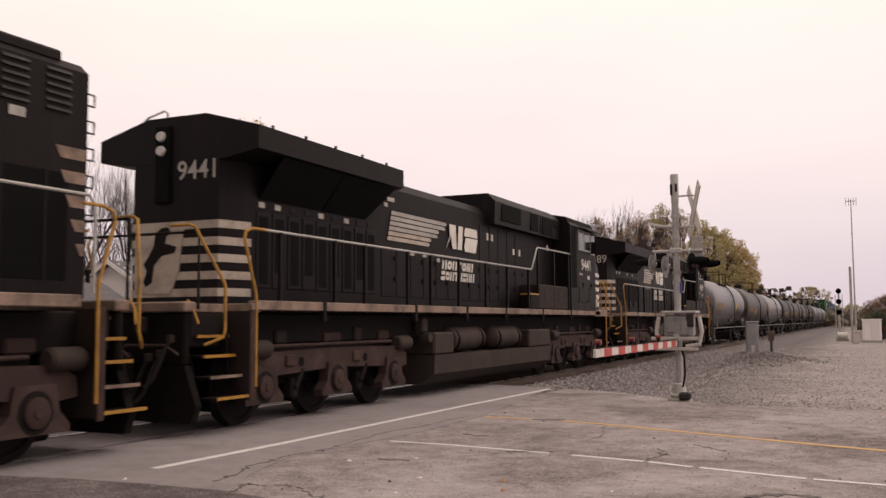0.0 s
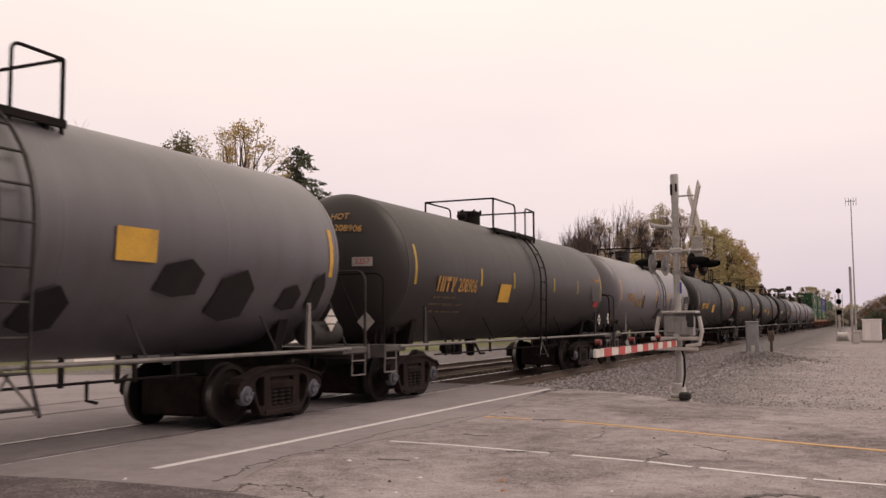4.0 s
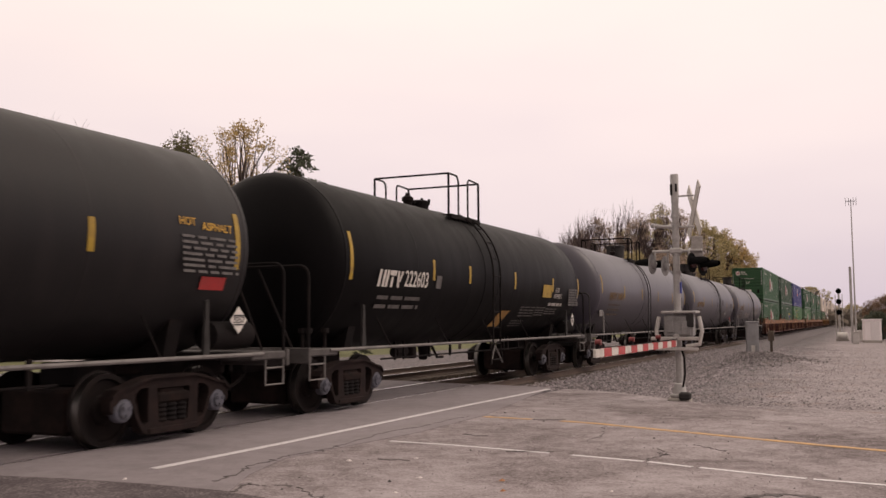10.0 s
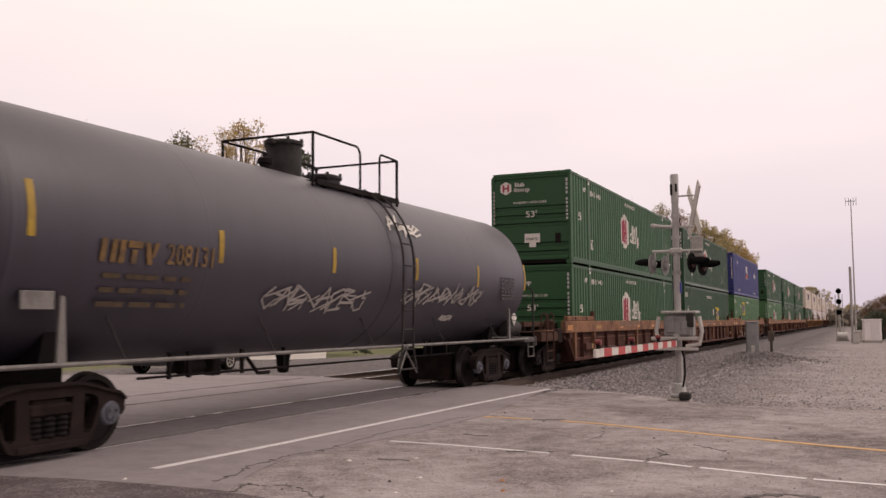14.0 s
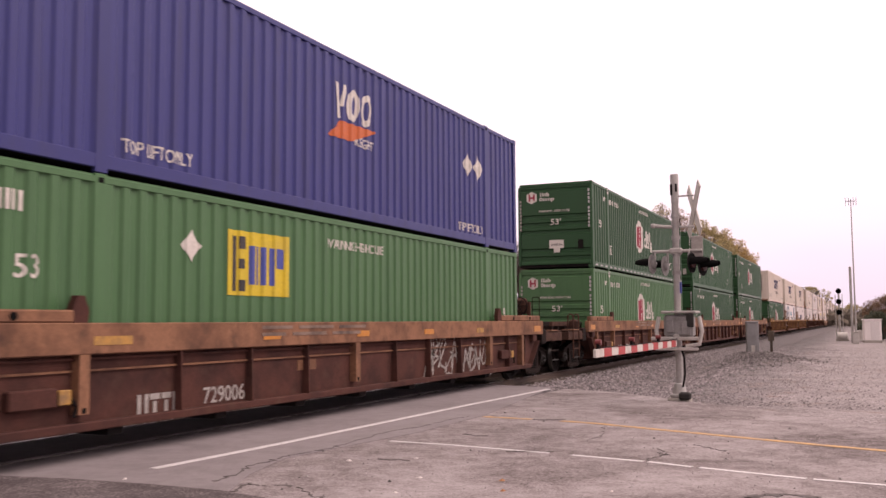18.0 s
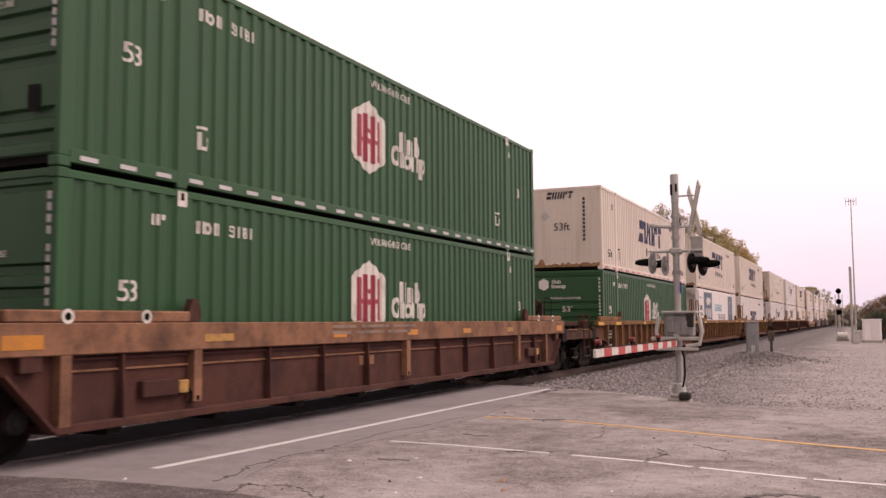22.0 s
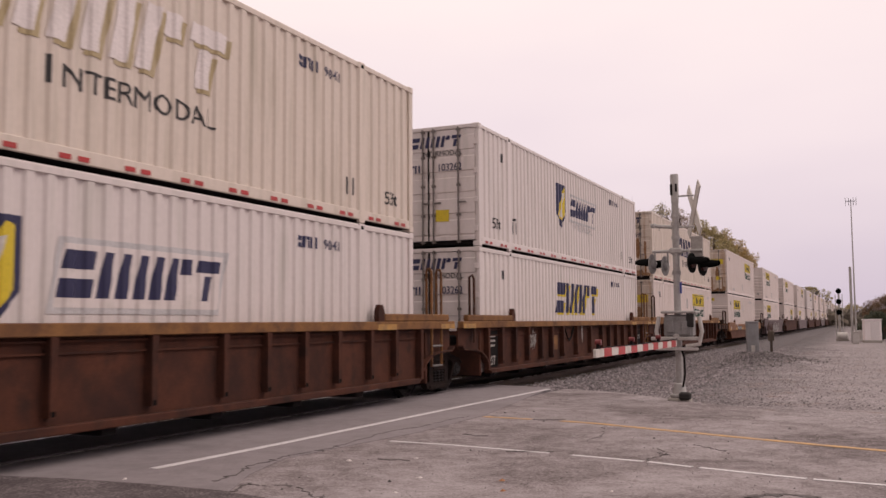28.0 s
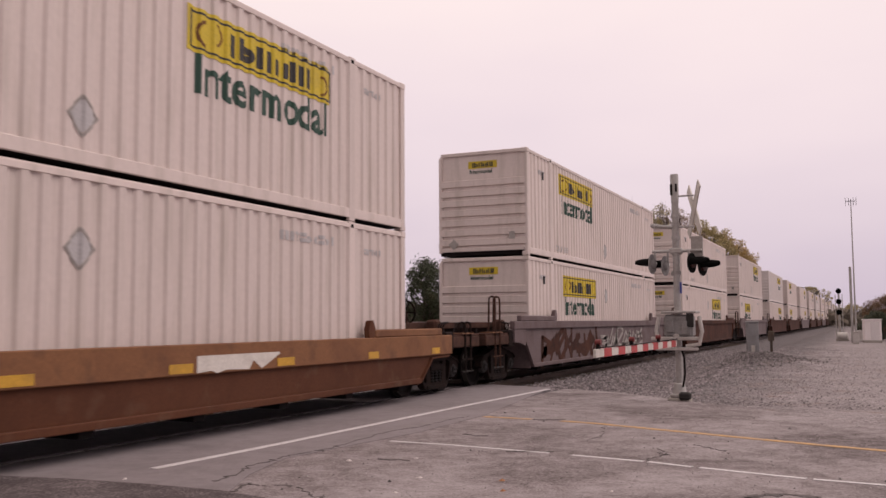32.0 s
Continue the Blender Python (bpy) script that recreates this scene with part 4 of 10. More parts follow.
# short upper arm with a bell-like end
part("side_arm", Geo().tube([(0, 0, 3.30), (-0.34, -0.05, 3.33), (-0.42, -0.05, 3.36)], 0.035, 8), m_galv, sig)
part("side_arm", Geo().box(-0.46, -0.38, -0.12, 0.04, 3.30, 3.38, 0.02), m_galv, sig)
# flashers hung from a crossarm
part("crossarm", Geo().tube([(-0.46, 0.02, 2.84), (0.48, 0.02, 2.84)], 0.03, 8), m_galv, sig)
part("crossarm_clamp", Geo().box(-0.12, 0.12, -0.1, 0.1, 2.78, 2.90, 0.03), m_galv, sig)


def flasher(x, y, z, turn, back):
    f = part("flasher", Geo().lathe([(-0.06, 0.03), (-0.055, 0.07), (-0.01, 0.09), (0.0, 0.09)], 18, 'y'), back, sig, "red flasher with a black hood", at=pose(x, y, z, 0, 0, turn))
    part("flasher_disc", Geo().lathe([(0.0, 0.195), (0.012, 0.195)], 24, 'y'), back, f)
    part("disc_face", Geo().lathe([(0.012, 0.190), (0.016, 0.190)], 24, 'y'), m_void, f)
    part("flasher_lens", Geo().lathe([(0.016, 0.105), (0.055, 0.10), (0.075, 0.04)], 18, 'y'), m_red_glass, f)
    g = Geo()
    n = 12
    rings = []
    for yy, r, dz in ((0.012, 0.118, 0.0), (0.20, 0.10, 0.01), (0.34, 0.062, 0.025)):
        arc = [math.pi * (-0.12 + 1.24 * k / n) for k in range(n + 1)]
        rings.append([(r * math.cos(a), yy, dz + r * math.sin(a)) for a in arc] + [((r - 0.008) * math.cos(a), yy, dz + (r - 0.008) * math.sin(a)) for a in reversed(arc)])
    part("flasher_hood", g.loft(rings), m_void, f, "black hood")
    if back is m_disc:
        part("peep_lamp", Geo().lathe([(-0.068, 0.004), (-0.066, 0.014), (-0.058, 0.016)], 10, 'y', (0.05, 0, 0.02)), m_peep, f, "small white tell-tale lamp")
    part("flasher_stem", Geo().tube([(0, -0.05, 0.08), (0, -0.05, 0.25)], 0.022, 8), m_galv, f)


flasher(-0.45, -0.02, 2.60, 79, m_disc)
flasher(-0.24, 0.16, 2.57, 79, m_disc)
flasher(0.30, -0.10, 2.60, 254, m_pipe)
flasher(0.46, 0.16, 2.55, 252, m_pipe)
part("id_plate", Geo().box(0.066, 0.10, -0.09, -0.05, 2.02, 2.24, 0.006), m_blue_sign, sig, "small blue plate")
# gate mechanism with its counterweight frame
mech = part("gate_mechanism", Geo().box(-0.24, 0.30, -0.2, 0.2, 1.18, 1.62, 0.05), m_disc, sig, "grey gate mechanism housing")
part("mechanism_lid", Geo().box(-0.28, 0.38, -0.24, 0.24, 1.64, 1.69, 0.015), m_galv, mech)
for x, z in ((-0.12, 1.42), (0.16, 1.38), (0.26, 1.52)):
    part("mechanism_door", Geo().box(x - 0.07, x + 0.07, -0.225, -0.195, z - 0.14, z + 0.12, 0.015), m_pipe if x > 0.2 else m_disc, mech)
part("arm_pivot", Geo().lathe([(-0.26, 0.05), (-0.2, 0.06)], 16, 'y', (0.0, 0, 1.2)), m_galv, mech)
for x in (-0.33, 0.42):
    part("support_arm", Geo().tube([(x, -0.15, 1.58), (x + (0.05 if x > 0 else -0.05), -0.17, 1.30), (x, -0.18, 1.06), (x * 0.4, -0.16, 1.02)], 0.04, 9), m_alu, mech, "bent counterweight arm")
part("counterweight_bar", Geo().box(-0.48, 0.42, -0.22, -0.14, 1.13, 1.20, 0.015), m_alu, mech)
part("counterweight_bar", Geo().box(-0.42, 0.40, -0.20, -0.14, 0.94, 1.00, 0.012), m_alu, mech)
part("cable", Geo().tube([(0.06, -0.09, 1.0), (0.12, -0.12, 0.8), (0.13, -0.13, 0.5), (0.08, -0.1, 0.25)], 0.02, 7), m_dark, mech)
# striped arm, reaching out over the near lane
arm = part("gate_arm", Geo().box(-0.02, 0.02, -6.05, -0.25, 1.02, 1.13, 0.006), m_white, sig, "red and white striped gate arm")
for k in range(7):
    y = -5.62 + k * 0.80
    part("red_band", Geo().box(-0.024, 0.024, y, y + 0.40, 1.017, 1.133, 0.004), m_red, arm, "red reflective band")
for y in (-5.85, -3.9, -1.9):
    l = part("arm_lamp", Geo().lathe([(-0.04, 0.04), (0.04, 0.04)], 14, 'x', (0, y, 1.22)), m_lampred, arm, "red arm lamp")
    part("lamp_bracket", Geo().box(-0.02, 0.02, y - 0.04, y + 0.04, 1.13, 1.20, 0.005), m_dark, l)
part("arm_wire", Geo().tube([(0.03, -5.85, 1.15), (0.03, -3.9, 1.14), (0.03, -1.9, 1.15), (0.03, -0.3, 1.16)], 0.008, 5), m_dark, arm)

# ---- trackside equipment beyond the crossing ----
m_cabinet = material("blue_grey_steel", (0.27, 0.265, 0.275), 0.6, dirt=(0.19, 0.18, 0.185), amount=0.5, scale=3)
c1 = thing("relay_cabinet", "grey steel relay cabinet standing in the gravel", "cabinet", m=pose(-4.22, 39.9, -0.02, 0, 0, 12))
part("cabinet_body", Geo().box(-0.24, 0.24, -0.2, 0.2, 0.05, 1.42, 0.02), m_cabinet, c1)
part("cabinet_roof", Geo().box(-0.25, 0.25, -0.23, 0.23, 1.42, 1.48, 0.015), m_cabinet, c1)
part("cabinet_door", Geo().box(-0.17, 0.17, -0.215, -0.19, 0.12, 1.36, 0.01), m_cabinet, c1)
part("cabinet_plate", Geo().box(-0.07, 0.07, -0.222, -0.21, 0.2, 0.5, 0.004), m_white, c1, "white plate")
part("cabinet_foot", Geo().box(-0.24, 0.24, -0.22, 0.22, -0.12, 0.06, 0.01), m_concrete, c1)
c2 = thing("junction_box", "small brown junction box on a wooden post", "junction box", m=pose(-3.45, 39.5, -0.05))
part("post", Geo().box(-0.05, 0.05, -0.05, 0.05, -0.2, 0.75, 0.01), m_tie, c2)
part("box", Geo().box(-0.12, 0.12, -0.08, 0.08, 0.72, 1.12, 0.02), m_tie, c2)
ws = thing("white_hut", "low white equipment hut with a metal door", "equipment hut", m=pose(0.45, 71.2, -0.05, 0, 0, 8))
part("hut_body", Geo().box(-0.55, 0.55, -0.5, 0.5, 0.0, 1.50, 0.03), m_siding, ws)
part("hut_roof", Geo().box(-0.60, 0.60, -0.56, 0.56, 1.50, 1.58, 0.03), m_trim, ws)
part("hut_door", Geo().box(-0.15, 0.42, -0.52, -0.49, 0.08, 1.38, 0.01), m_trim, ws)
part("hut_skirt", Geo().box(-0.58, 0.58, -0.53, 0.53, -0.1, 0.12, 0.02), m_concrete, ws)
sg = thing("block_signal", "three-light railway signal on a silver mast", "railway signal", m=pose(-1.78, 79.0, -0.1))
part("mast", Geo().lathe([(0, 0.09), (3.7, 0.07)], 12, 'z'), m_alu, sg)
for k in range(3):
    z = 3.85 - k * 0.83
    h = part("signal_head", Geo().lathe([(-0.05, 0.21), (0.03, 0.21)], 20, 'y', (0, -0.2, z)), m_void, sg, "round black signal head")
    part("signal_lens", Geo().lathe([(-0.30, 0.04), (-0.26, 0.08), (-0.25, 0.08)], 14, 'y', (0, 0, z)), m_red_glass, h)
    part("signal_hood", Geo().lathe([(-0.5, 0.10), (-0.25, 0.10), (-0.25, 0.09), (-0.5, 0.09), (-0.5, 0.10)], 16, 'y', (0, 0, z)), m_void, h)
part("ladder", Geo().tube([(0.25, 0.1, 0), (0.25, 0.1, 3.6)], 0.03, 6), m_alu, sg)
part("ladder", Geo().tube([(-0.25, 0.1, 0), (-0.25, 0.1, 3.6)], 0.03, 6), m_alu, sg)
bl = thing("signal_box", "rounded silver equipment box beside the signal", "equipment box", m=pose(-1.55, 76.0, -0.1))
part("box", Geo().lathe([(-0.40, 0.15), (-0.34, 0.3), (0.34, 0.3), (0.40, 0.15)], 18, 'x', (0, 0, 0.36)), m_alu, bl)
part("box_foot", Geo().box(-0.45, 0.45, -0.2, 0.2, 0, 0.15, 0.02), m_concrete, bl)
an = thing("radio_mast", "thin steel radio mast with a small aerial on top", "radio mast", m=pose(-0.55, 70.0, -0.1))
part("mast", Geo().lathe([(0, 0.06), (5.0, 0.05), (9.6, 0.03)], 10, 'z'), m_galv, an)
part("aerial", Geo().tube([(-0.34, 0, 9.85), (0.34, 0, 9.85)], 0.02, 6), m_pipe, an)
for x in (-0.34, -0.14, 0.16, 0.34):
    part("aerial_rod", Geo().tube([(x, 0, 9.55), (x, 0, 10.1)], 0.016, 6), m_pipe, an)
part("mast_top", Geo().tube([(0, 0, 9.5), (0, 0, 10.0)], 0.025, 6), m_pipe, an)
a2 = thing("steel_post", "stout grey steel post", "post", m=pose(-0.78, 70.0, -0.1))
part("post", Geo().lathe([(0, 0.09), (5.25, 0.085), (5.28, 0.05)], 12, 'z'), m_galv, a2)
for k, (x, y) in enumerate(((-0.2, 66.5), (0.0, 74.0))):
    cab = thing("small_case", "low pale trackside case", "equipment box", m=pose(x - 0.35, y, -0.08))
    part("case", Geo().box(-0.2, 0.2, -0.2, 0.2, 0, 0.75, 0.03), m_alu, cab)
    part("case_lid", Geo().box(-0.23, 0.23, -0.23, 0.23, 0.75, 0.8, 0.02), m_alu, cab)
for k, (x, y, h) in enumerate(((14.0, 150.0, 9.0), (9.5, 190.0, 9.0), (7.5, 240.0, 9.0))):
    up = thing("utility_pole", "distant wooden utility pole", "utility pole", m=pose(x, y, -0.2))
    part("pole", Geo().lathe([(0, 0.15), (h, 0.1)], 8, 'z'), m_bark, up)
    part("pole_arm", Geo().box(-1.1, 1.1, -0.06, 0.06, h - 0.9, h - 0.75, 0.01), m_bark, up)


# ---- houses beyond the rails ----
def gable_house(name, label, x, y, turn, length, width, eave, ridge, roof_mat, over=0.45, extra=None):
    """Its ridge runs along its own y; the gable in front stands at y = 0."""
    h = thing(name, label, "house", "houses beyond the rails", m=pose(x, y, -0.95, 0, 0, turn))
    w = width / 2
    g = Geo()
    g.prism([(-w, 0), (w, 0), (w, eave), (0, ridge - 0.12), (-w, eave)], 'y', 0, length)
    part("wall", g, m_siding, h, "white lap-sided wall")
    # lap siding boards on the gable and the long side
    n = int(ridge / 0.2)
    for k in range(n):
        z = k * 0.2
        hw = w if z < eave else max(0.1, w * (ridge - 0.12 - z) / (ridge - 0.12 - eave))
        g = Geo()
        g.prism([(0.0, z), (-0.022, z), (-0.006, z + 0.195), (0.0, z + 0.195)], 'x', -hw, hw)
        part("siding_board", g, m_siding, h)
        if z < eave - 0.1:
            g = Geo()
            g.prism([(w, z), (w + 0.022, z), (w + 0.006, z + 0.195), (w, z + 0.195)], 'y', 0, length)
            part("siding_board", g, m_siding, h)
    slope = (ridge - eave) / w
    for s in (1, -1):
        g = Geo()
        ex = w + over
        ez = eave - slope * over
        g.prism([(0, ridge), (s * ex, ez), (s * ex, ez - 0.14), (0, ridge - 0.16)], 'y', -over, length + over)
        rf = part("roof", g, roof_mat, h, "shingled roof slope")
        # shingle courses
        nn = int(math.hypot(ex, ridge - ez) / 0.28)
        for k in range(nn):
            f0, f1 = k / nn, (k + 1) / nn
            x0, x1 = s * ex * f0, s * ex * f1
            z0, z1 = ridge + (ez - ridge) * f0, ridge + (ez - ridge) * f1
            part("shingle_course", Geo().prism([(x0, z0 + 0.002), (x1, z1 + 0.009), (x1, z1), (x0, z0)], 'y', -over, length + over), roof_mat, rf)
        part("fascia", Geo().box(min(s * ex, s * (ex + 0.03)), max(s * ex, s * (ex + 0.03)), -over, length + over, ez - 0.18, ez + 0.02), m_trim, h)
        part("rake_board", Geo().prism([(0, ridge + 0.01), (s * ex, ez + 0.01), (s * ex, ez - 0.18), (0, ridge - 0.2)], 'y', -over - 0.035, -over), m_trim, h, "white rake board")
    part("vent_pipe", Geo().lathe([(ridge - 0.5, 0.1), (ridge + 0.1, 0.1), (ridge + 0.12, 0.16), (ridge + 0.3, 0.16)], 10, 'z', (0.5, length * 0.80, 0)), m_dark, h)
    part("vent_pipe", Geo().lathe([(ridge - 0.5, 0.12), (ridge + 0.35, 0.12), (ridge + 0.4, 0.18), (ridge + 0.55, 0.18)], 10, 'z', (0.5, length * 0.38, 0)), m_dark, h)
    return h


def window(h, x, z, w, hh):
    wd = part("window", Geo().box(x - w / 2 - 0.08, x + w / 2 + 0.08, -0.05, 0.02, z - 0.08, z + hh + 0.08, 0.01), m_trim, h)
    part("pane", Geo().box(x - w / 2, x + w / 2, -0.058, -0.04, z, z + hh, 0.004), m_window, wd, "dark window pane")
    part("sash_bar", Geo().box(x - w / 2, x + w / 2, -0.066, -0.055, z + hh / 2 - 0.03, z + hh / 2 + 0.03), m_trim, wd)


h1 = gable_house("house", "white-sided house with a grey shingled gable roof", -33.0, 33.9, 8, 17.5, 7.0, 3.35, 5.55, m_roof)
window(h1, 1.1, 1.8, 0.9, 0.9)
h2 = gable_house("house", "small white house with a dark brown roof", -38.5, 29.4, 60, 9.0, 6.0, 3.2, 4.9, m_roof_br)
window(h2, 0.3, 3.1, 0.5, 0.8)
h3 = gable_house("house", "low white front wing with a grey gable roof", -33.0, 29.4, -4, 2.9, 5.0, 3.35, 4.65, m_roof, 0.3)
window(h3, 0.6, 1.7, 0.7, 0.9)


# ---- dark car parked in the gravel behind the rails ----
pc = thing("parked_car", "dark grey sedan parked on the gravel beyond the rails", "car", m=pose(-21.15, 25.15, -0.12))
prof = [(-2.2, 0.30), (-2.25, 0.55), (-2.15, 0.78), (-1.35, 0.92), (-0.75, 1.36), (0.75, 1.42), (1.55, 0.98), (2.2, 0.90), (2.28, 0.55), (2.2, 0.30)]
part("body", Geo().loft([[(x, y, z) for y, z in prof] for x in (-0.84, -0.80 + 0.02, 0.80, 0.86)]), m_carpaint, pc)
part("side_window", Geo().prism([(-0.62, 0.96), (-0.5, 1.28), (0.62, 1.34), (1.15, 0.98)], 'x', 0.862, 0.872), m_window, pc)
part("sill", Geo().box(0.80, 0.88, -1.0, 1.0, 0.22, 0.34, 0.02), m_dark, pc)
for y in (-1.32, 1.34):
    for x in (0.72, -0.72):
        wl = part("wheel", Geo().lathe([(-0.1, 0.20), (-0.1, 0.30), (-0.08, 0.325), (0.11, 0.325), (0.15, 0.30), (0.15, 0.20)], 20, 'x'), m_dark, pc, at=(x, y, 0.325))
        g = Geo().lathe([(0.14, 0.215), (0.158, 0.215), (0.158, 0.175), (0.13, 0.165)], 20, 'x').lathe([(0.09, 0.05), (0.13, 0.05), (0.135, 0.01)], 10, 'x')
        for k in range(5):
            a = k * 1.2566
            g.tube([(0.14, 0.04 * math.cos(a), 0.04 * math.sin(a)), (0.14, 0.18 * math.cos(a), 0.18 * math.sin(a))], 0.022, 5)
        part("rim", g, m_alu, wl, "bright alloy rim")


# ---- trees ----
def grow(gs, p, d, length, r, level, top, rnd, tips, bend, kids):
    g = gs[min(level, 2) // 2]
    pts = [p]
    n = 4 if level < 2 else 3
    q, dd = Vector(p), Vector(d)
    for k in range(n):
        dd = (dd + Vector((rnd.uniform(-1, 1), rnd.uniform(-1, 1), rnd.uniform(-.5, .9))) * bend).normalized()
        q = q + dd * (length / n)
        pts.append(tuple(q))
    end = r * 0.55
    g.tube(pts, r, 7 if level < 1 else (5 if level < 3 else 3), end, caps=False)
    if level >= top:
        tips.append((q, dd))
        return
    for k in range(kids[min(level, len(kids) - 1)]):
        f = rnd.uniform(0.35, 1.0) if k else 1.0
        i = min(n - 1, int(f * n))
        a, b = Vector(pts[i]), Vector(pts[i + 1])
        s = a.lerp(b, f * n - i if f < 1 else 1.0)
        side = Vector((rnd.uniform(-1, 1), rnd.uniform(-1, 1), rnd.uniform(-0.1, 0.8))).normalized()
        nd = (dd * rnd.uniform(0.5, 1.0) + side * rnd.uniform(0.5, 0.95)).normalized()
        grow(gs, tuple(s), nd, length * rnd.uniform(0.58, 0.80), r * (0.62 if k else 0.7) * (1 - 0.3 * f), level + 1, top, rnd, tips, bend, kids)


def leaf_cloud(clumps, rnd, each, size):
    """Small leaves scattered through clumps of (centre, radius)."""
    g = Geo()
    for q, r in clumps:
        for k in range(each):
            while True:
                o = Vector((rnd.uniform(-1, 1), rnd.uniform(-1, 1), rnd.uniform(-1, 1)))
                if 0.15 < o.length < 1:
                    break
            c = q + o * r * rnd.uniform(0.7, 1.15)
            a = Vector((rnd.uniform(-1, 1), rnd.uniform(-1, 1), rnd.uniform(-1, 1))).normalized()
            b = a.orthogonal().normalized()
            s = size * rnd.uniform(0.6, 1.4)
            w = a.cross(b) * s * 0.15
            g.add([c - a * s, c - b * s * 0.6 + w, c + a * s, c + b * s * 0.6 + w], [(0, 1, 2), (0, 2, 3)])
    return g


TREES = {}


def bare_tree(x, y, height, width, seed, label, bark, turn=0, stout=1.0):
    key = (seed, stout)
    if key not in TREES:
        rnd = random.Random(seed)
        gs, tips = (Geo(), Geo()), []
        grow(gs, (0, 0, -0.2), (0, 0, 1), 3.4, 0.25 * stout, 0, 5, rnd, tips, 0.16, (6, 5, 4, 4, 3))
        TREES[key] = (gs[0].mesh("trunk", 0), gs[1].mesh("branch_crown", 0), max(v[2] for v in gs[1].v), max(max(abs(v[0]), abs(v[1])) for v in gs[1].v))
    tm, bm, top, wid = TREES[key]
    t = thing("tree", label, "tree", "trees beyond the rails", m=Matrix.LocRotScale((x, y, -0.2), Euler((0, 0, radians(turn))), (width / 2 / wid, width / 2 / wid, height / top)))
    part("trunk", tm, bark, t, "trunk and main limbs")
    part("branch_crown", bm, bark, t, "bare fine twigs")
    return t


KIND = {"dense": (112, 150, 0.80, 0.085, 0.10), "half": (84, 84, 0.72, 0.08, 0.22), "thin": (72, 62, 0.62, 0.075, 0.26), "full": (80, 105, 0.85, 0.088, 0.18), "shrub": (46, 230, 0.85, 0.085, 0.05), "low": (46, 240, 0.55, 0.065, 0.02)}


def tree(kind, x, y, height, width, seed, label, leaf, bark=None, turn=0, leaf_size=1.0):
    """Broadleaf tree: limbs reach out from the trunk to clumps of leaves with gaps between them."""
    n, each, r, size, base = KIND[kind]
    rnd = random.Random(seed * 100 + turn)
    z0 = height * base
    zc, rz, rx = (height + z0) / 2, (height - z0) / 2, width / 2
    g = Geo()
    fork = max(0.3, z0 * 0.9)
    g.tube([(0, 0, -1.1), (0.06, 0.04, fork * 0.5), (0.0, 0.1, fork), (0.15, 0.0, zc), (0.0, 0.1, height * 0.86)], 0.035 * height ** 0.8, 8, 0.03)
    clumps = []
    for k in range(n):
        f = (k + 0.5) / n
        cz = 1 - 1.75 * f
        a = k * 2.4 + rnd.uniform(-0.5, 0.5)
        d = rnd.uniform(0.62, 1.0) if k % 4 else rnd.uniform(0.15, 0.5)
        w = math.sqrt(max(0.0, 1 - cz * cz))
        c = Vector((rx * w * d * math.cos(a), rx * w * d * math.sin(a), zc + rz * cz * rnd.uniform(0.8, 1.0)))
        rr = r * rnd.uniform(0.6, 1.25) * min(1.0, rx / 2.2)
        clumps.append((c, rr))
        s = Vector((0.05, 0.05, rnd.uniform(fork, max(fork, c.z * 0.8))))
        s.z = min(s.z, c.z)
        m = s.lerp(c, 0.5) + Vector((rnd.uniform(-.3, .3), rnd.uniform(-.3, .3), rnd.uniform(-0.1, 0.4)))
        g.tube([tuple(s), tuple(m), tuple(c)], 0.010 * height ** 0.8, 5, 0.012, caps=False)
        for j in range(4):
            e = c + Vector((rnd.uniform(-1, 1), rnd.uniform(-1, 1), rnd.uniform(-.4, 1))) * rr
            g.tube([tuple(m.lerp(c, rnd.uniform(0.4, 1.0))), tuple(e)], 0.016, 3, 0.006, caps=False)
    t = thing("tree" if kind != "low" else "bush", label, "tree" if kind != "low" else "bush", "trees beyond the rails" if kind != "low" else "bushes by the hut", m=pose(x, y, -0.2))
    part("trunk", g, bark or m_bark, t, "trunk and limbs", smooth=0)
    part("crown", leaf_cloud(clumps, rnd, each, size * leaf_size), leaf, t, smooth=0)
    return t


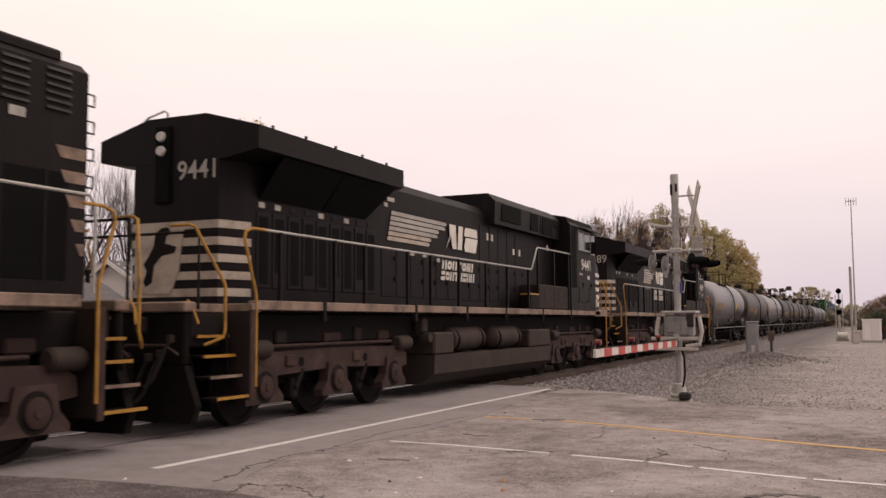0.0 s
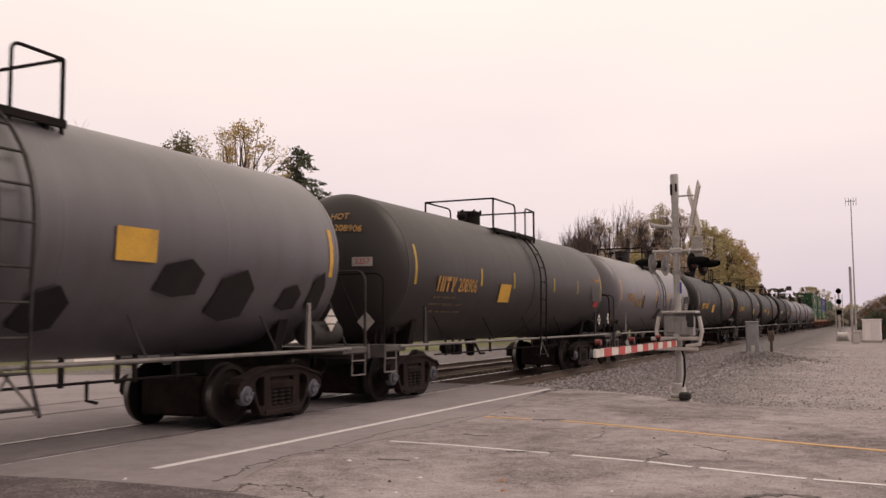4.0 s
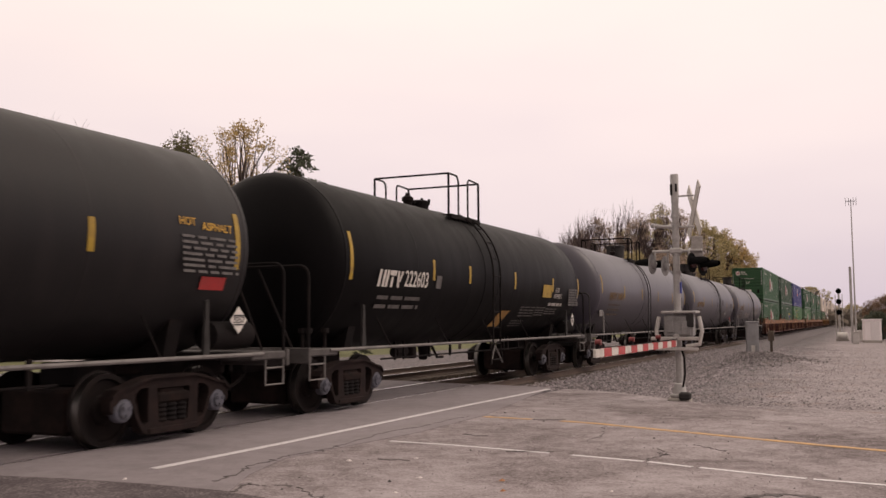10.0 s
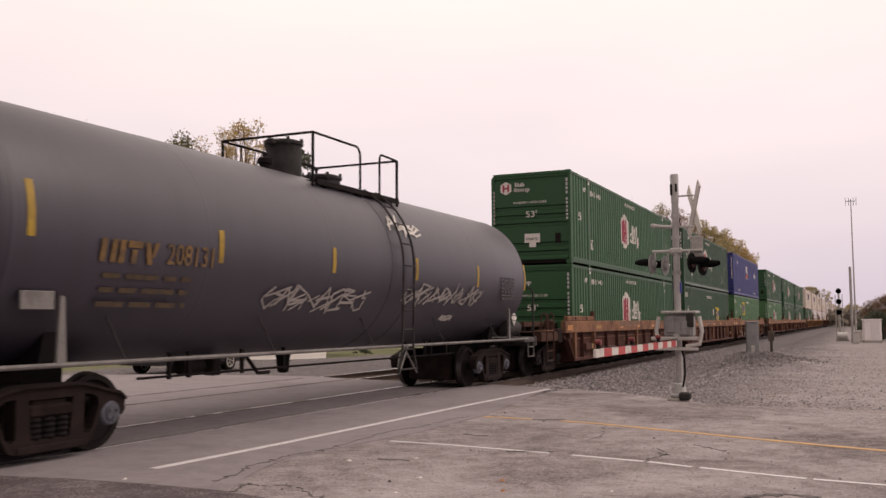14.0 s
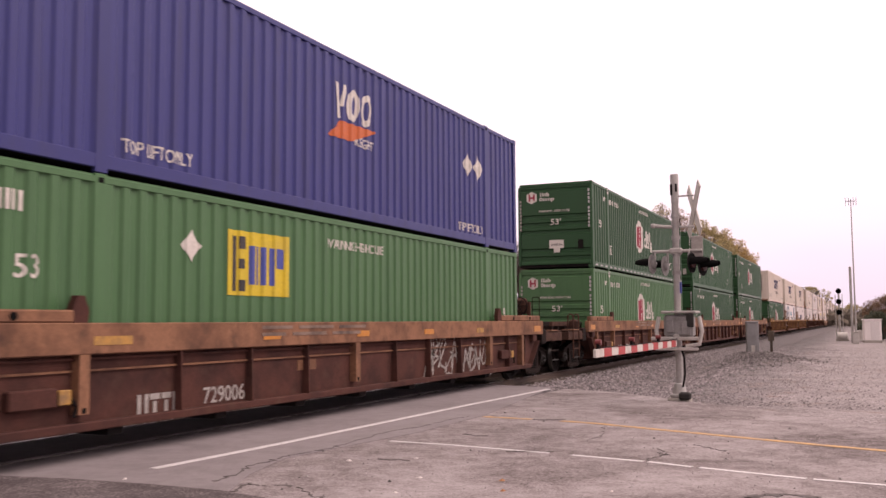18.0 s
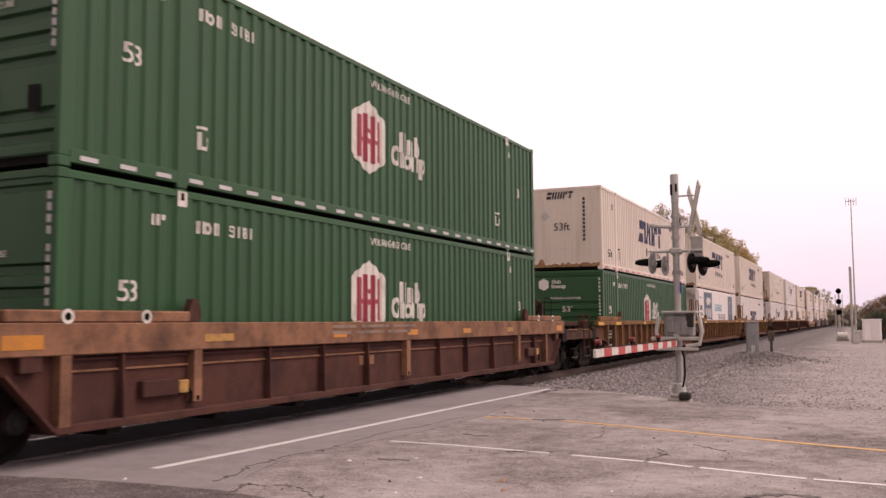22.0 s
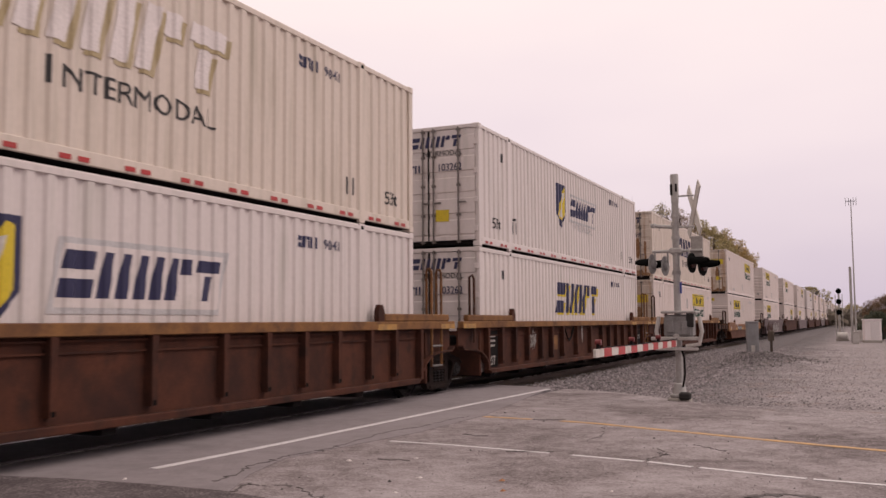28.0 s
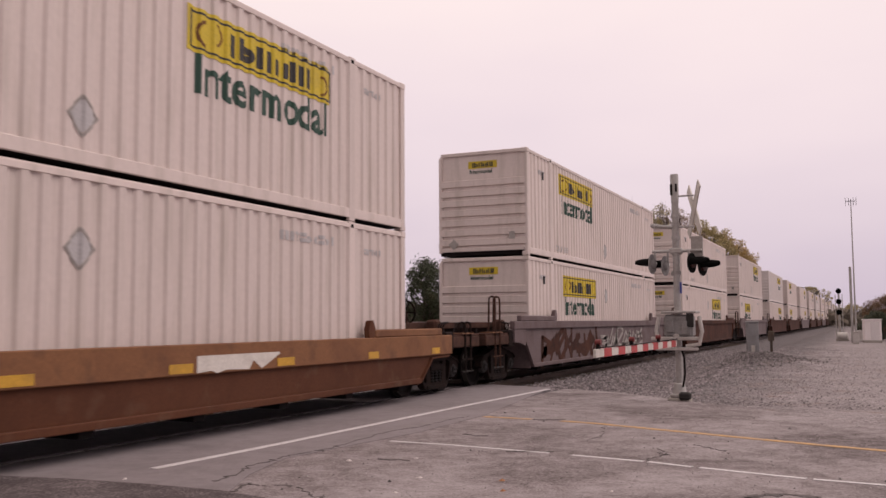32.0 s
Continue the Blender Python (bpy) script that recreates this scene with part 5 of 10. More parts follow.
def conifer(x, y, height, width, seed, label, leaf, droop=0.25, bare=0.08, blunt=0.75):
    rnd = random.Random(seed)
    t = thing("conifer_tree", label, "conifer", "trees beyond the rails", m=pose(x, y, -0.2))
    part("trunk", Geo().tube([(0, 0, 0), (0.05, 0, height * 0.5), (0, 0.04, height)], 0.22, 8, 0.02), m_bark, t)
    g, b = Geo(), Geo()
    n = int(height * 13)
    for k in range(n):
        f = bare + (1 - bare) * k / n
        z = f * height
        reach = width / 2 * (1 - f) ** blunt * rnd.uniform(0.6, 1.15) + 0.12
        a = rnd.uniform(0, 6.283)
        d = Vector((math.cos(a), math.sin(a), 0))
        b.tube([(0, 0, z), tuple(d * reach * 0.6 + Vector((0, 0, z - droop * reach * 0.3))), tuple(d * reach + Vector((0, 0, z - droop * reach * 0.5)))], 0.03, 3, 0.008, caps=False)
        for j in range(int(20 * reach) + 6):
            r = reach * rnd.random() ** 0.6
            c = d * r + Vector((rnd.gauss(0, 0.13), rnd.gauss(0, 0.13), z - droop * r * 0.5 + rnd.gauss(-0.05, 0.10)))
            aa = (d * rnd.uniform(0.3, 1) + Vector((rnd.uniform(-.8, .8), rnd.uniform(-.8, .8), rnd.uniform(-.8, .2)))).normalized()
            bb = aa.orthogonal().normalized()
            s = rnd.uniform(0.12, 0.26)
            g.add([c - aa * s, c - bb * s * 0.3, c + aa * s, c + bb * s * 0.3], [(0, 1, 2), (0, 2, 3)])
    part("branch_crown", b, m_bark, t)
    part("needles", g, leaf, t, "dense drooping needles")
    return t


bare_tree(-47.1, 40.3, 15.0, 13.0, 11, "bare grey tree with fine twigs", m_bark)
bare_tree(-44.4, 43.3, 15.2, 9.5, 12, "bare tall tree behind the house", m_bark)
bare_tree(-45.1, 48.2, 14.2, 6.5, 13, "slim bare tree with grey twigs", m_bark)
bare_tree(-49.5, 47.5, 9.0, 9.0, 14, "low bare tree with tangled twigs", m_bark_pale)
bare_tree(-45.5, 52.0, 8.5, 7.0, 12, "low bare tree with tangled twigs", m_bark_pale, turn=80)
conifer(-43.2, 50.4, 13.9, 8.0, 21, "dark olive conifer with a ragged crown", m_needle, 0.2, 0.08, 0.45)
tree("dense", -42.3, 49.6, 14.6, 4.6, 16, "dark olive tree with dense leaves", m_leaf_dark)
tree("half", -39.9, 52.9, 16.6, 7.6, 15, "half-bare autumn tree with golden leaves", m_leaf_gold)
conifer(-38.6, 58.2, 15.0, 11.0, 22, "dark spruce with drooping branches", m_needle, 0.6, 0.08, 0.5)
tree("shrub", -37.0, 46.0, 9.6, 6.6, 17, "small tree with dense brown-gold leaves", m_leaf_brown)
tree("shrub", -33.8, 48.4, 8.6, 6.4, 18, "small tree with dense brown-gold leaves", m_leaf_gold)
tree("shrub", -38.5, 43.8, 8.2, 4.6, 17, "small tree with dense brown-gold leaves", m_leaf_olive, turn=130)
tree("shrub", -34.6, 72.4, 7.2, 4.4, 18, "dark low evergreen tree", m_needle)
tree("shrub", -31.8, 73.1, 7.3, 4.0, 17, "dark low evergreen tree", m_needle, turn=50)
for x, y, h, w, seed, turn in ((-44.5, 106.0, 12.0, 9.0, 12, 15), (-41.5, 105.0, 12.4, 9.0, 14, 0), (-38.0, 106.0, 12.6, 9.0, 11, 130), (-35.0, 104.2, 12.8, 9.0, 13, 70), (-32.0, 105.0, 13.6, 8.5, 12, 250),
                               (-29.0, 101.0, 13.6, 8.0, 13, 30), (-25.6, 100.0, 15.6, 7.0, 12, 200), (-27.4, 98.0, 14.2, 7.5, 11, 310), (-22.8, 100.0, 14.8, 7.0, 14, 140), (-19.8, 101.0, 15.0, 6.5, 13, 80)):
    bare_tree(x, y, h, w, seed, "pale bare tree with fine twigs", m_bark_pale, turn, 2.0)
for x, y, h, w, seed, leaf in ((-26.4, 100.0, 13.2, 6.5, 31, m_leaf_mauve), (-21.8, 99.0, 13.2, 6.5, 32, m_leaf_mauve), (-20.0, 101.0, 14.2, 6.0, 33, m_leaf_olive),
                               (-18.1, 102.0, 14.0, 6.5, 34, m_leaf_mauve), (-24.6, 104.0, 12.0, 7.0, 35, m_leaf_olive), (-29.0, 101.0, 11.0, 6.5, 36, m_leaf_mauve)):
    tree("thin", x, y, h, w, seed, "half-bare tree with thin %s leaves" % ("olive" if leaf is m_leaf_olive else "mauve-brown"), leaf, m_bark_pale, leaf_size=1.2)
for x, y, h, w, seed, leaf, col in ((-23.1, 147.0, 17.4, 9.5, 41, m_leaf_olive, "olive"), (-22.0, 154.5, 17.2, 10.5, 42, m_leaf_olive, "olive"), (-20.4, 157.5, 16.4, 8.3, 43, m_leaf_gold, "yellow-gold"), (-19.0, 162.0, 14.6, 7.5, 44, m_leaf_gold, "yellow-gold")):
    tree("full", x, y, h, w, seed, "full autumn tree with %s leaves" % col, leaf, leaf_size=1.5)
for x, y, h, w, seed, leaf in ((-17.5, 92.0, 8.4, 7.0, 51, m_leaf_mauve), (-20.5, 90.0, 8.2, 7.0, 52, m_leaf_olive), (-23.9, 90.0, 8.2, 8.0, 53, m_leaf_mauve), (-27.5, 92.0, 7.6, 8.0, 54, m_leaf_brown), (-21.6, 140.0, 10.8, 10.0, 55, m_leaf_olive), (-17.5, 145.5, 10.2, 7.5, 56, m_leaf_olive)):
    tree("shrub", x, y, h, w, seed, "dense autumn undergrowth beside the line", leaf, leaf_size=1.3)
tree("shrub", -19.0, 177.0, 10.4, 7.5, 57, "shrubby tree with russet leaves", m_leaf_russet, leaf_size=1.6)
tree("shrub", -20.0, 183.0, 8.0, 9.0, 58, "shrubby tree with russet leaves", m_leaf_brown, leaf_size=1.6)
tree("shrub", -17.5, 215.0, 6.8, 11.0, 59, "shrubby tree with russet leaves", m_leaf_mauve, leaf_size=1.8)
tree("full", -19.0, 400.0, 15.4, 16.0, 60, "olive tree far along the line", m_leaf_olive, leaf_size=2.0)
tree("full", -4.0, 330.0, 6.5, 12.0, 61, "olive tree far along the line", m_leaf_olive, leaf_size=1.6)
tree("low", 1.7, 78.5, 3.5, 4.2, 17, "rounded dark russet bush", m_leaf_russet)
tree("low", 0.9, 75.2, 2.2, 2.6, 18, "low green bush beside the hut", m_needle)
tree("low", 3.8, 79.0, 3.1, 3.8, 18, "rounded dark russet bush", m_leaf_russet, turn=44)

# far wood along the horizon
rnd = random.Random(77)
g = Geo()
for k in range(2600):
    f = rnd.random()
    a = radians(rnd.uniform(-5, 62))
    dist = rnd.uniform(230, 420)
    x, y = -dist * math.sin(a), dist * math.cos(a)
    h = rnd.uniform(5.5, 11.0) * (0.75 + 0.35 * noise.noise(Vector((a * 9, 0, 0)))) * (0.45 if a < radians(3) else 1)
    w = rnd.uniform(2.0, 4.5)
    for j in range(14):
        c = Vector((x + rnd.gauss(0, w * 0.5), y + rnd.gauss(0, w * 0.5), h * rnd.uniform(0.05, 1.0) ** 0.8))
        s = rnd.uniform(0.5, 1.2)
        d = Vector((rnd.uniform(-1, 1), rnd.uniform(-1, 1), rnd.uniform(-1, 1))).normalized()
        e = d.orthogonal().normalized()
        g.add([c - d * s, c - e * s * 0.7, c + d * s, c + e * s * 0.7], [(0, 1, 2), (0, 2, 3)])
tagged(part("far_wood", g, m_mauve_wood, smooth=0), "distant band of bare autumn woods", "woods", kind="stuff")
# ---- rolling stock: each vehicle's own space has x to the camera, y back along the train from its leading end, z up from the rail ----
MOVERS = []         # (thing, metres from the origin along the track at the start)
SPINNERS = []       # (wheelset, metres along the track at the start, radius, y in its parent, x, z)


def wheelset(parent, y, r, u, mesh_cache={}):
    if r not in mesh_cache:
        g = Geo()
        for s in (-1, 1):
            # flange, tread, dished plate and hub, from inside out
            g.lathe([(s * 0.675, r * 0.80), (s * 0.675, r + 0.026), (s * 0.705, r + 0.024), (s * 0.712, r), (s * 0.815, r - 0.006),
                     (s * 0.815, r * 0.84), (s * 0.775, r * 0.80), (s * 0.745, r * 0.42), (s * 0.80, r * 0.36), (s * 0.82, r * 0.2),
                     (s * 0.82, 0.02)], 28, 'x')
        g.lathe([(-0.98, 0.075), (0.98, 0.075)], 12, 'x')
        me = g.mesh("wheelset")
        me.materials.append(m_wheel)
        me.materials.append(m_tread)
        for f in me.polygons:
            c = f.center
            rad = math.hypot(c.y, c.z)
            if 0.70 < abs(c.x) < 0.83 and rad > r * 0.95 and abs(f.normal.x) < 0.5:
                f.material_index = 1
        mesh_cache[r] = me
    ob = part("wheelset", mesh_cache[r], m_wheel, parent, at=(0, y, r))
    SPINNERS.append((ob, u, r, y))
    return ob


def holed_plate(outer, holes, x0, x1):
    """A flat outline in y and z with openings cut through it, drawn out along x."""
    bm = bmesh.new()
    for ring in [outer] + holes:
        vs = [bm.verts.new((x1, p, q)) for p, q in ring]
        for i in range(len(vs)):
            bm.edges.new((vs[i], vs[(i + 1) % len(vs)]))
    bmesh.ops.triangle_fill(bm, use_beauty=True, use_dissolve=False, edges=bm.edges[:])
    bm.verts.index_update()
    g = Geo()
    n = len(bm.verts)
    g.v = [tuple(v.co) for v in bm.verts] + [(x0, v.co.y, v.co.z) for v in bm.verts]
    for f in bm.faces:
        q = [v.index for v in f.verts]
        g.f += [tuple(q), tuple(i + n for i in reversed(q))]
    for e in bm.edges:
        if len(e.link_faces) == 1:
            a, b = e.verts[0].index, e.verts[1].index
            g.f.append((a, b, b + n, a + n))
    bm.free()
    return g


def freight_truck(vehicle, yc, u0, base=1.78, r=0.457, cast=None, caps=None, mesh_cache={}):
    """A two-axle truck: bolster, two cast side frames with springs and bearing caps, two wheelsets; added blocks shut
    out daylight.
    """
    key = base
    if key not in mesh_cache:
        h = base / 2
        b = Geo()
        b.box(-1.12, 1.12, -0.31, 0.31, 0.49, 0.63, 0.03)
        b.box(-1.08, 1.08, -0.24, 0.24, 0.60, 0.69, 0.02)
        b.box(-0.35, 0.35, -0.3, 0.3, 0.8, 1.0, 0.05)
        # added plate and core, no truck parts: keep daylight out behind the frames
        b.box(0.90, 0.94, -0.5, 0.5, 0.25, 0.72)
        b.box(-0.56, 0.56, -h - 0.38, h + 0.38, 0.16, 0.72, 0.04)
        b.tube([(-0.7, -h + 0.35, 0.42), (0.7, -h + 0.35, 0.42)], 0.06, 8)
        b.tube([(-0.7, h - 0.35, 0.42), (0.7, h - 0.35, 0.42)], 0.06, 8)
        # cast side frame: one plate with two windows and the bolster opening, a lip along its top
        half = [(0.40, 0.85), (0.60, 0.81), (h - 0.08, 0.75), (h + 0.12, 0.71), (h + 0.22, 0.63), (h + 0.23, 0.48), (h + 0.18, 0.42), (h + 0.15, 0.52), (h - 0.15, 0.52), (h - 0.19, 0.38), (0.56, 0.16), (0.44, 0.11)]
        outer = half + [(-p, q) for p, q in reversed(half)]
        hole = [(0.47, 0.71), (0.60, 0.70), (h - 0.20, 0.645), (h - 0.19, 0.56), (0.60, 0.30), (0.53, 0.25), (0.47, 0.28)]
        mid = [(-0.31, 0.69), (0.31, 0.69), (0.27, 0.26), (-0.27, 0.26)]
        f = holed_plate(outer, [hole, [(-p, q) for p, q in hole], mid], -0.075, 0.075)
        lip = half[:5]
        for k in range(4):
            for sg in (-1, 1):
                (pa, qa), (pb, qb) = lip[k], lip[k + 1]
                f.prism([(sg * pa, qa), (sg * pb, qb), (sg * pb, qb - 0.035), (sg * pa, qa - 0.035)], 'x', -0.11, 0.11)
        f.box(-0.11, 0.11, -0.40, 0.40, 0.815, 0.85)
        f.box(-0.10, 0.10, -0.46, 0.46, 0.12, 0.20, 0.01)
        sp = Geo()
        for yy in (-0.26, 0.0, 0.26):
            sp.lathe([(0.25 + 0.03 * k, 0.10 if k % 2 else 0.082) for k in range(9)], 12, 'z', (0, yy * 0.72, 0))
        cap = Geo()
        cap.lathe([(0.0, 0.15), (0.09, 0.15), (0.11, 0.135), (0.11, 0.10), (0.145, 0.095), (0.15, 0.03)], 16, 'x')
        for k in range(3):
            a = k * 2.094 + 0.5
            cap.box(0.14, 0.17, 0.058 * math.cos(a) - 0.02, 0.058 * math.cos(a) + 0.02, 0.058 * math.sin(a) - 0.02, 0.058 * math.sin(a) + 0.02)
        mesh_cache[key] = (b.mesh("bolster"), f.mesh("side_frame", 25), sp.mesh("springs"), cap.mesh("bearing_cap"))
    mb, mf, ms, mc = mesh_cache[key]
    tr = part("truck", mb, m_bogie, vehicle, at=(0, yc, 0))
    for s in (-1, 1):
        # well cars pass darker cast and caps: shade under the well as colour
        part("side_frame", mf, cast or m_frame, tr, at=(s * 1.03, 0, 0))
        if s > 0:
            part("spring_nest", ms, m_dark, tr, at=(1.03, 0, 0))
            for yy in (-base / 2, base / 2):
                part("bearing_cap", mc, caps or m_cap, tr, at=(1.0, yy, r))
    for yy in (-base / 2, base / 2):
        wheelset(tr, yy, r, u0 + yc + yy)
    return tr


def coupler(vehicle, y, way):
    g = Geo()
    g.box(-0.09, 0.09, min(y, y + way * 0.7), max(y, y + way * 0.7), 0.78, 0.98, 0.02)
    g.box(-0.19, 0.17, min(y - way * 0.12, y + way * 0.2), max(y - way * 0.12, y + way * 0.2), 0.70, 1.04, 0.05)
    g.tube([(0.25, y + way * 0.5, 0.85), (0.28, y + way * 0.2, 0.62), (0.2, y - way * 0.1, 0.45)], 0.03, 6)
    part("coupler", g, m_dark, vehicle)


def bow_rail(x, y0, y1, zb, zt, r=0.14, n=5):
    """A pipe rail that stands on two feet, with rounded upper corners, along y."""
    pts = [(x, y0, zb)]
    for k in range(n + 1):
        a = math.pi - k * math.pi / 2 / n
        pts.append((x, y0 + r + r * math.cos(a), zt - r + r * math.sin(a)))
    for k in range(n + 1):
        a = math.pi / 2 - k * math.pi / 2 / n
        pts.append((x, y1 - r + r * math.cos(a), zt - r + r * math.sin(a)))
    pts.append((x, y1, zb))
    return pts


def cross_bow(y, x0, x1, zb, zt, r=0.14, n=5):
    return [(p[1], y, p[2]) for p in bow_rail(0, x0, x1, zb, zt, r, n)]


# ---- tank cars ----
TZ, TR = 2.55, 1.49      # the shell's axis height and radius


def shell_patch(y0, y1, a0, a1, n=10):
    """A piece of the shell's skin, between two angles up from the level on the camera's side."""
    rings = []
    r = TR + 0.006
    for y in (y0, y1):
        out = []
        for k in range(n + 1):
            a = radians(a0 + (a1 - a0) * k / n)
            out.append((r * math.cos(a), y, TZ + r * math.sin(a)))
        for k in range(n, -1, -1):
            a = radians(a0 + (a1 - a0) * k / n)
            out.append(((r - 0.004) * math.cos(a), y, TZ + (r - 0.004) * math.sin(a)))
        rings.append(out)
    return Geo().loft(rings)


def on_shell(y, ang):
    """The pose of a flat marking on the shell."""
    a = radians(ang)
    return Matrix.Translation((0, y, TZ)) @ Matrix.Rotation(-a, 4, 'Y') @ Matrix.Translation((TR + 0.012, 0, 0)) @ SIDE


def tank_car(u0, length, mat, label, ladder_y=9.1, domes=((7.82, 0.28, 0.34),), rail=(7.12, 8.72, 9.52, 10.24, 0.56), stripes=(), stripe_mat=None):
    car = thing("tank_car", label, "tank car", "tank cars of the train")
    e0, e1 = 0.72, length - 0.72
    # shell with elliptical heads
    prof = []
    hd = 0.62
    for k in range(9):
        a = k / 8 * math.pi / 2
        prof.append((e0 + hd - hd * math.cos(a), max(0.01, TR * math.sin(a))))
    for y in np.linspace(e0 + hd, e1 - hd, 8)[1:-1]:
        prof.append((float(y), TR))
    for k in range(8, -1, -1):
        a = k / 8 * math.pi / 2
        prof.append((e1 - hd + hd * math.cos(a), max(0.01, TR * math.sin(a))))
    g = Geo()
    g.lathe(prof, 56, 'y', (0, 0, TZ))
    part("shell", g, mat, car)
    # weld seams between the courses
    n = 5
    for k in range(n + 1):
        y = e0 + hd + (e1 - e0 - 2 * hd) * k / n
        s = Geo()
        s.lathe([(y - 0.035, TR - 0.004), (y - 0.012, TR + 0.002), (y + 0.012, TR + 0.002), (y + 0.035, TR - 0.004)], 56, 'y', (0, 0, TZ))
        part("weld_seam", s, mat, car)
    # wrap bands of the jacket beside the ladder
    w = Geo()
    for y in (ladder_y - 0.42, ladder_y + 0.42):
        w.lathe([(y - 0.06, TR - 0.01), (y - 0.05, TR + 0.007), (y + 0.05, TR + 0.007), (y + 0.06, TR - 0.01)], 48, 'y', (0, 0, TZ))
    part("wrap_band", w, mat, car)
    # end sills, saddles and draft gear
    trimp = m_dark if mat in (m_tank_black, m_tank_gloss, m_tank_brown) else m_pipe
    for y, way in ((0.0, 1), (length, -1)):
        s = Geo()
        ya, yb = sorted((y + way * 0.30, y + way * 1.15))
        s.box(-1.5, 1.5, ya, yb, 0.98, 1.10, 0.02)
        s.box(-1.52, 1.52, y + way * 0.30 - 0.04, y + way * 0.30 + 0.04, 0.88, 1.12, 0.01)
        part("end_platform", s, m_platform, car)
        s = Geo()
        ya, yb = sorted((y + way * 0.25, y + way * 3.2))
        s.box(-0.32, 0.32, ya, yb, 0.72, 1.02, 0.03)
        part("stub_sill", s, m_dark, car)
        s = Geo()
        yb = y + way * 2.3
        s.prism([(-1.0, 1.02), (1.0, 1.02), (1.12, 1.56), (0.8, 1.30), (0, 1.10), (-0.8, 1.30), (-1.12, 1.56)], 'y', yb - 0.12, yb + 0.12)
        part("saddle", s, m_dark, car)
        s = Geo()
        s.tube(cross_bow(y + way * 0.34, -1.46, 1.46, 1.0, 2.40, 0.18), 0.024, 7)
        part("end_handrail", s, trimp, car)
        for x in (-0.5, 0.5):
            s = Geo()
            s.tube([(x, y + way * 0.34, 2.38), (x + (0.62 if x > 0 else -0.62), y + way * 0.40, 1.1)], 0.02, 6)
            part("handrail_brace", s, trimp, car)
        s = Geo()
        s.tube([(1.47, y + way * 0.36, 1.0), (1.47, y + way * 0.36, 0.62), (1.47, y + way * 0.80, 0.62), (1.47, y + way * 0.80, 1.0)], 0.017, 6)
        s.tube([(1.47, y + way * 0.36, 0.86), (1.47, y + way * 0.80, 0.86)], 0.014, 6)
        part("corner_step", s, m_sidepipe, car)
        s = Geo()
        s.prism([(y + way * 2.03, 1.08), (y + way * 2.16, 1.08), (y + way * 2.12, 1.80), (y + way * 2.06, 1.82)], 'x', 1.42, 1.46)
        part("support_post", s, m_sidepipe if trimp is m_pipe else m_pipe, car)
        coupler(car, y, way)
        freight_truck(car, y + way * 2.3, u0)
        s = Geo()
        if way > 0:
            for x, q in ((1.18, 0.75), (0.95, 0.95), (1.25, 1.15)):
                s.tube([(x, y + q, 1.08), (x, y + q, 1.36)], 0.03, 7)
                s.lathe([(1.34, 0.07), (1.42, 0.07)], 9, 'z', (x, y + q, 0))
            part("angle_cock", s, trimp, car)
        else:
            s.lathe([(length - 1.75, 0.06), (length - 1.70, 0.20), (length - 0.85, 0.20), (length - 0.80, 0.06)], 18, 'y', (1.12, 0, 1.34))
            part("air_reservoir", s, trimp, car)
    # long side pipes with posts down from the shell
    for x in (1.5, -1.5):
        s = Geo()
        s.tube([(x, 0.9, 1.07), (x, length - 0.9, 1.07)], 0.028, 8)
        part("running_rail", s, m_sidepipe, car, "thin side rail with light wear")
    for y in np.linspace(3.0, length - 3.0, 5):
        s = Geo()
        s.tube([(1.5, float(y), 1.07), (1.22, float(y) - 0.05, 1.62)], 0.013, 6)
        part("rail_bracket", s, trimp, car)
    # brake rigging and valves under the belly
    s = Geo()
    s.tube([(0.75, 4.0, 0.80), (0.75, length - 3.9, 0.80)], 0.018, 6)
    for y in (4.6, 5.0, 6.2, 7.3, length - 6.3, length - 5.4, length - 5.1, length - 4.3):
        s.box(0.73, 0.77, y - 0.03, y + 0.03, 0.76, 1.12)
    s.tube([(0.75, 6.2, 1.1), (0.75, 6.6, 0.74), (0.75, 6.9, 0.74)], 0.03, 6)
    s.tube([(0.75, length - 5.9, 0.82), (0.70, length - 5.85, 0.58), (0.72, length - 5.7, 0.54)], 0.022, 6)
    part("brake_piping", s, m_dark, car)
    s = Geo()
    s.lathe([(5.1, 0.04), (5.14, 0.11), (5.6, 0.11), (5.64, 0.04)], 14, 'y', (0.45, 0, 0.90))
    s.box(0.36, 0.58, 5.75, 5.95, 0.74, 1.0, 0.03)
    part("brake_cylinder", s, m_dark, car)
    s = Geo()
    s.lathe([(-0.46, 0.05), (-0.44, 0.10), (-0.22, 0.12), (0.0, 0.17)], 12, 'z', (0.0, length / 2 - 0.6, 1.1))
    part("bottom_outlet", s, m_dark, car)
    # top fittings: manway, valves and a grated platform in a pipe enclosure
    zt = TZ + TR
    trim = m_dark if mat in (m_tank_black, m_tank_gloss, m_tank_brown) else m_pipe
    for k, (dy, dr, dh) in enumerate(domes):
        s = Geo()
        s.lathe([(-0.08, dr), (dh - 0.08, dr), (dh - 0.08, dr + 0.03), (dh - 0.03, dr + 0.03), (dh, dr - 0.04), (dh + 0.01, 0.02)], 24, 'z', (0, dy, zt))
        s.box(-0.08, 0.08, dy - dr - 0.12, dy - dr, zt + dh - 0.12, zt + dh - 0.02, 0.02)
        lid = part("manway" if k == 0 else "fill_hatch", s, trim, car)
        for j in range(6):
            a = j * math.pi / 3 + 0.3
            bx, by = (dr + 0.01) * math.cos(a), dy + (dr + 0.01) * math.sin(a)
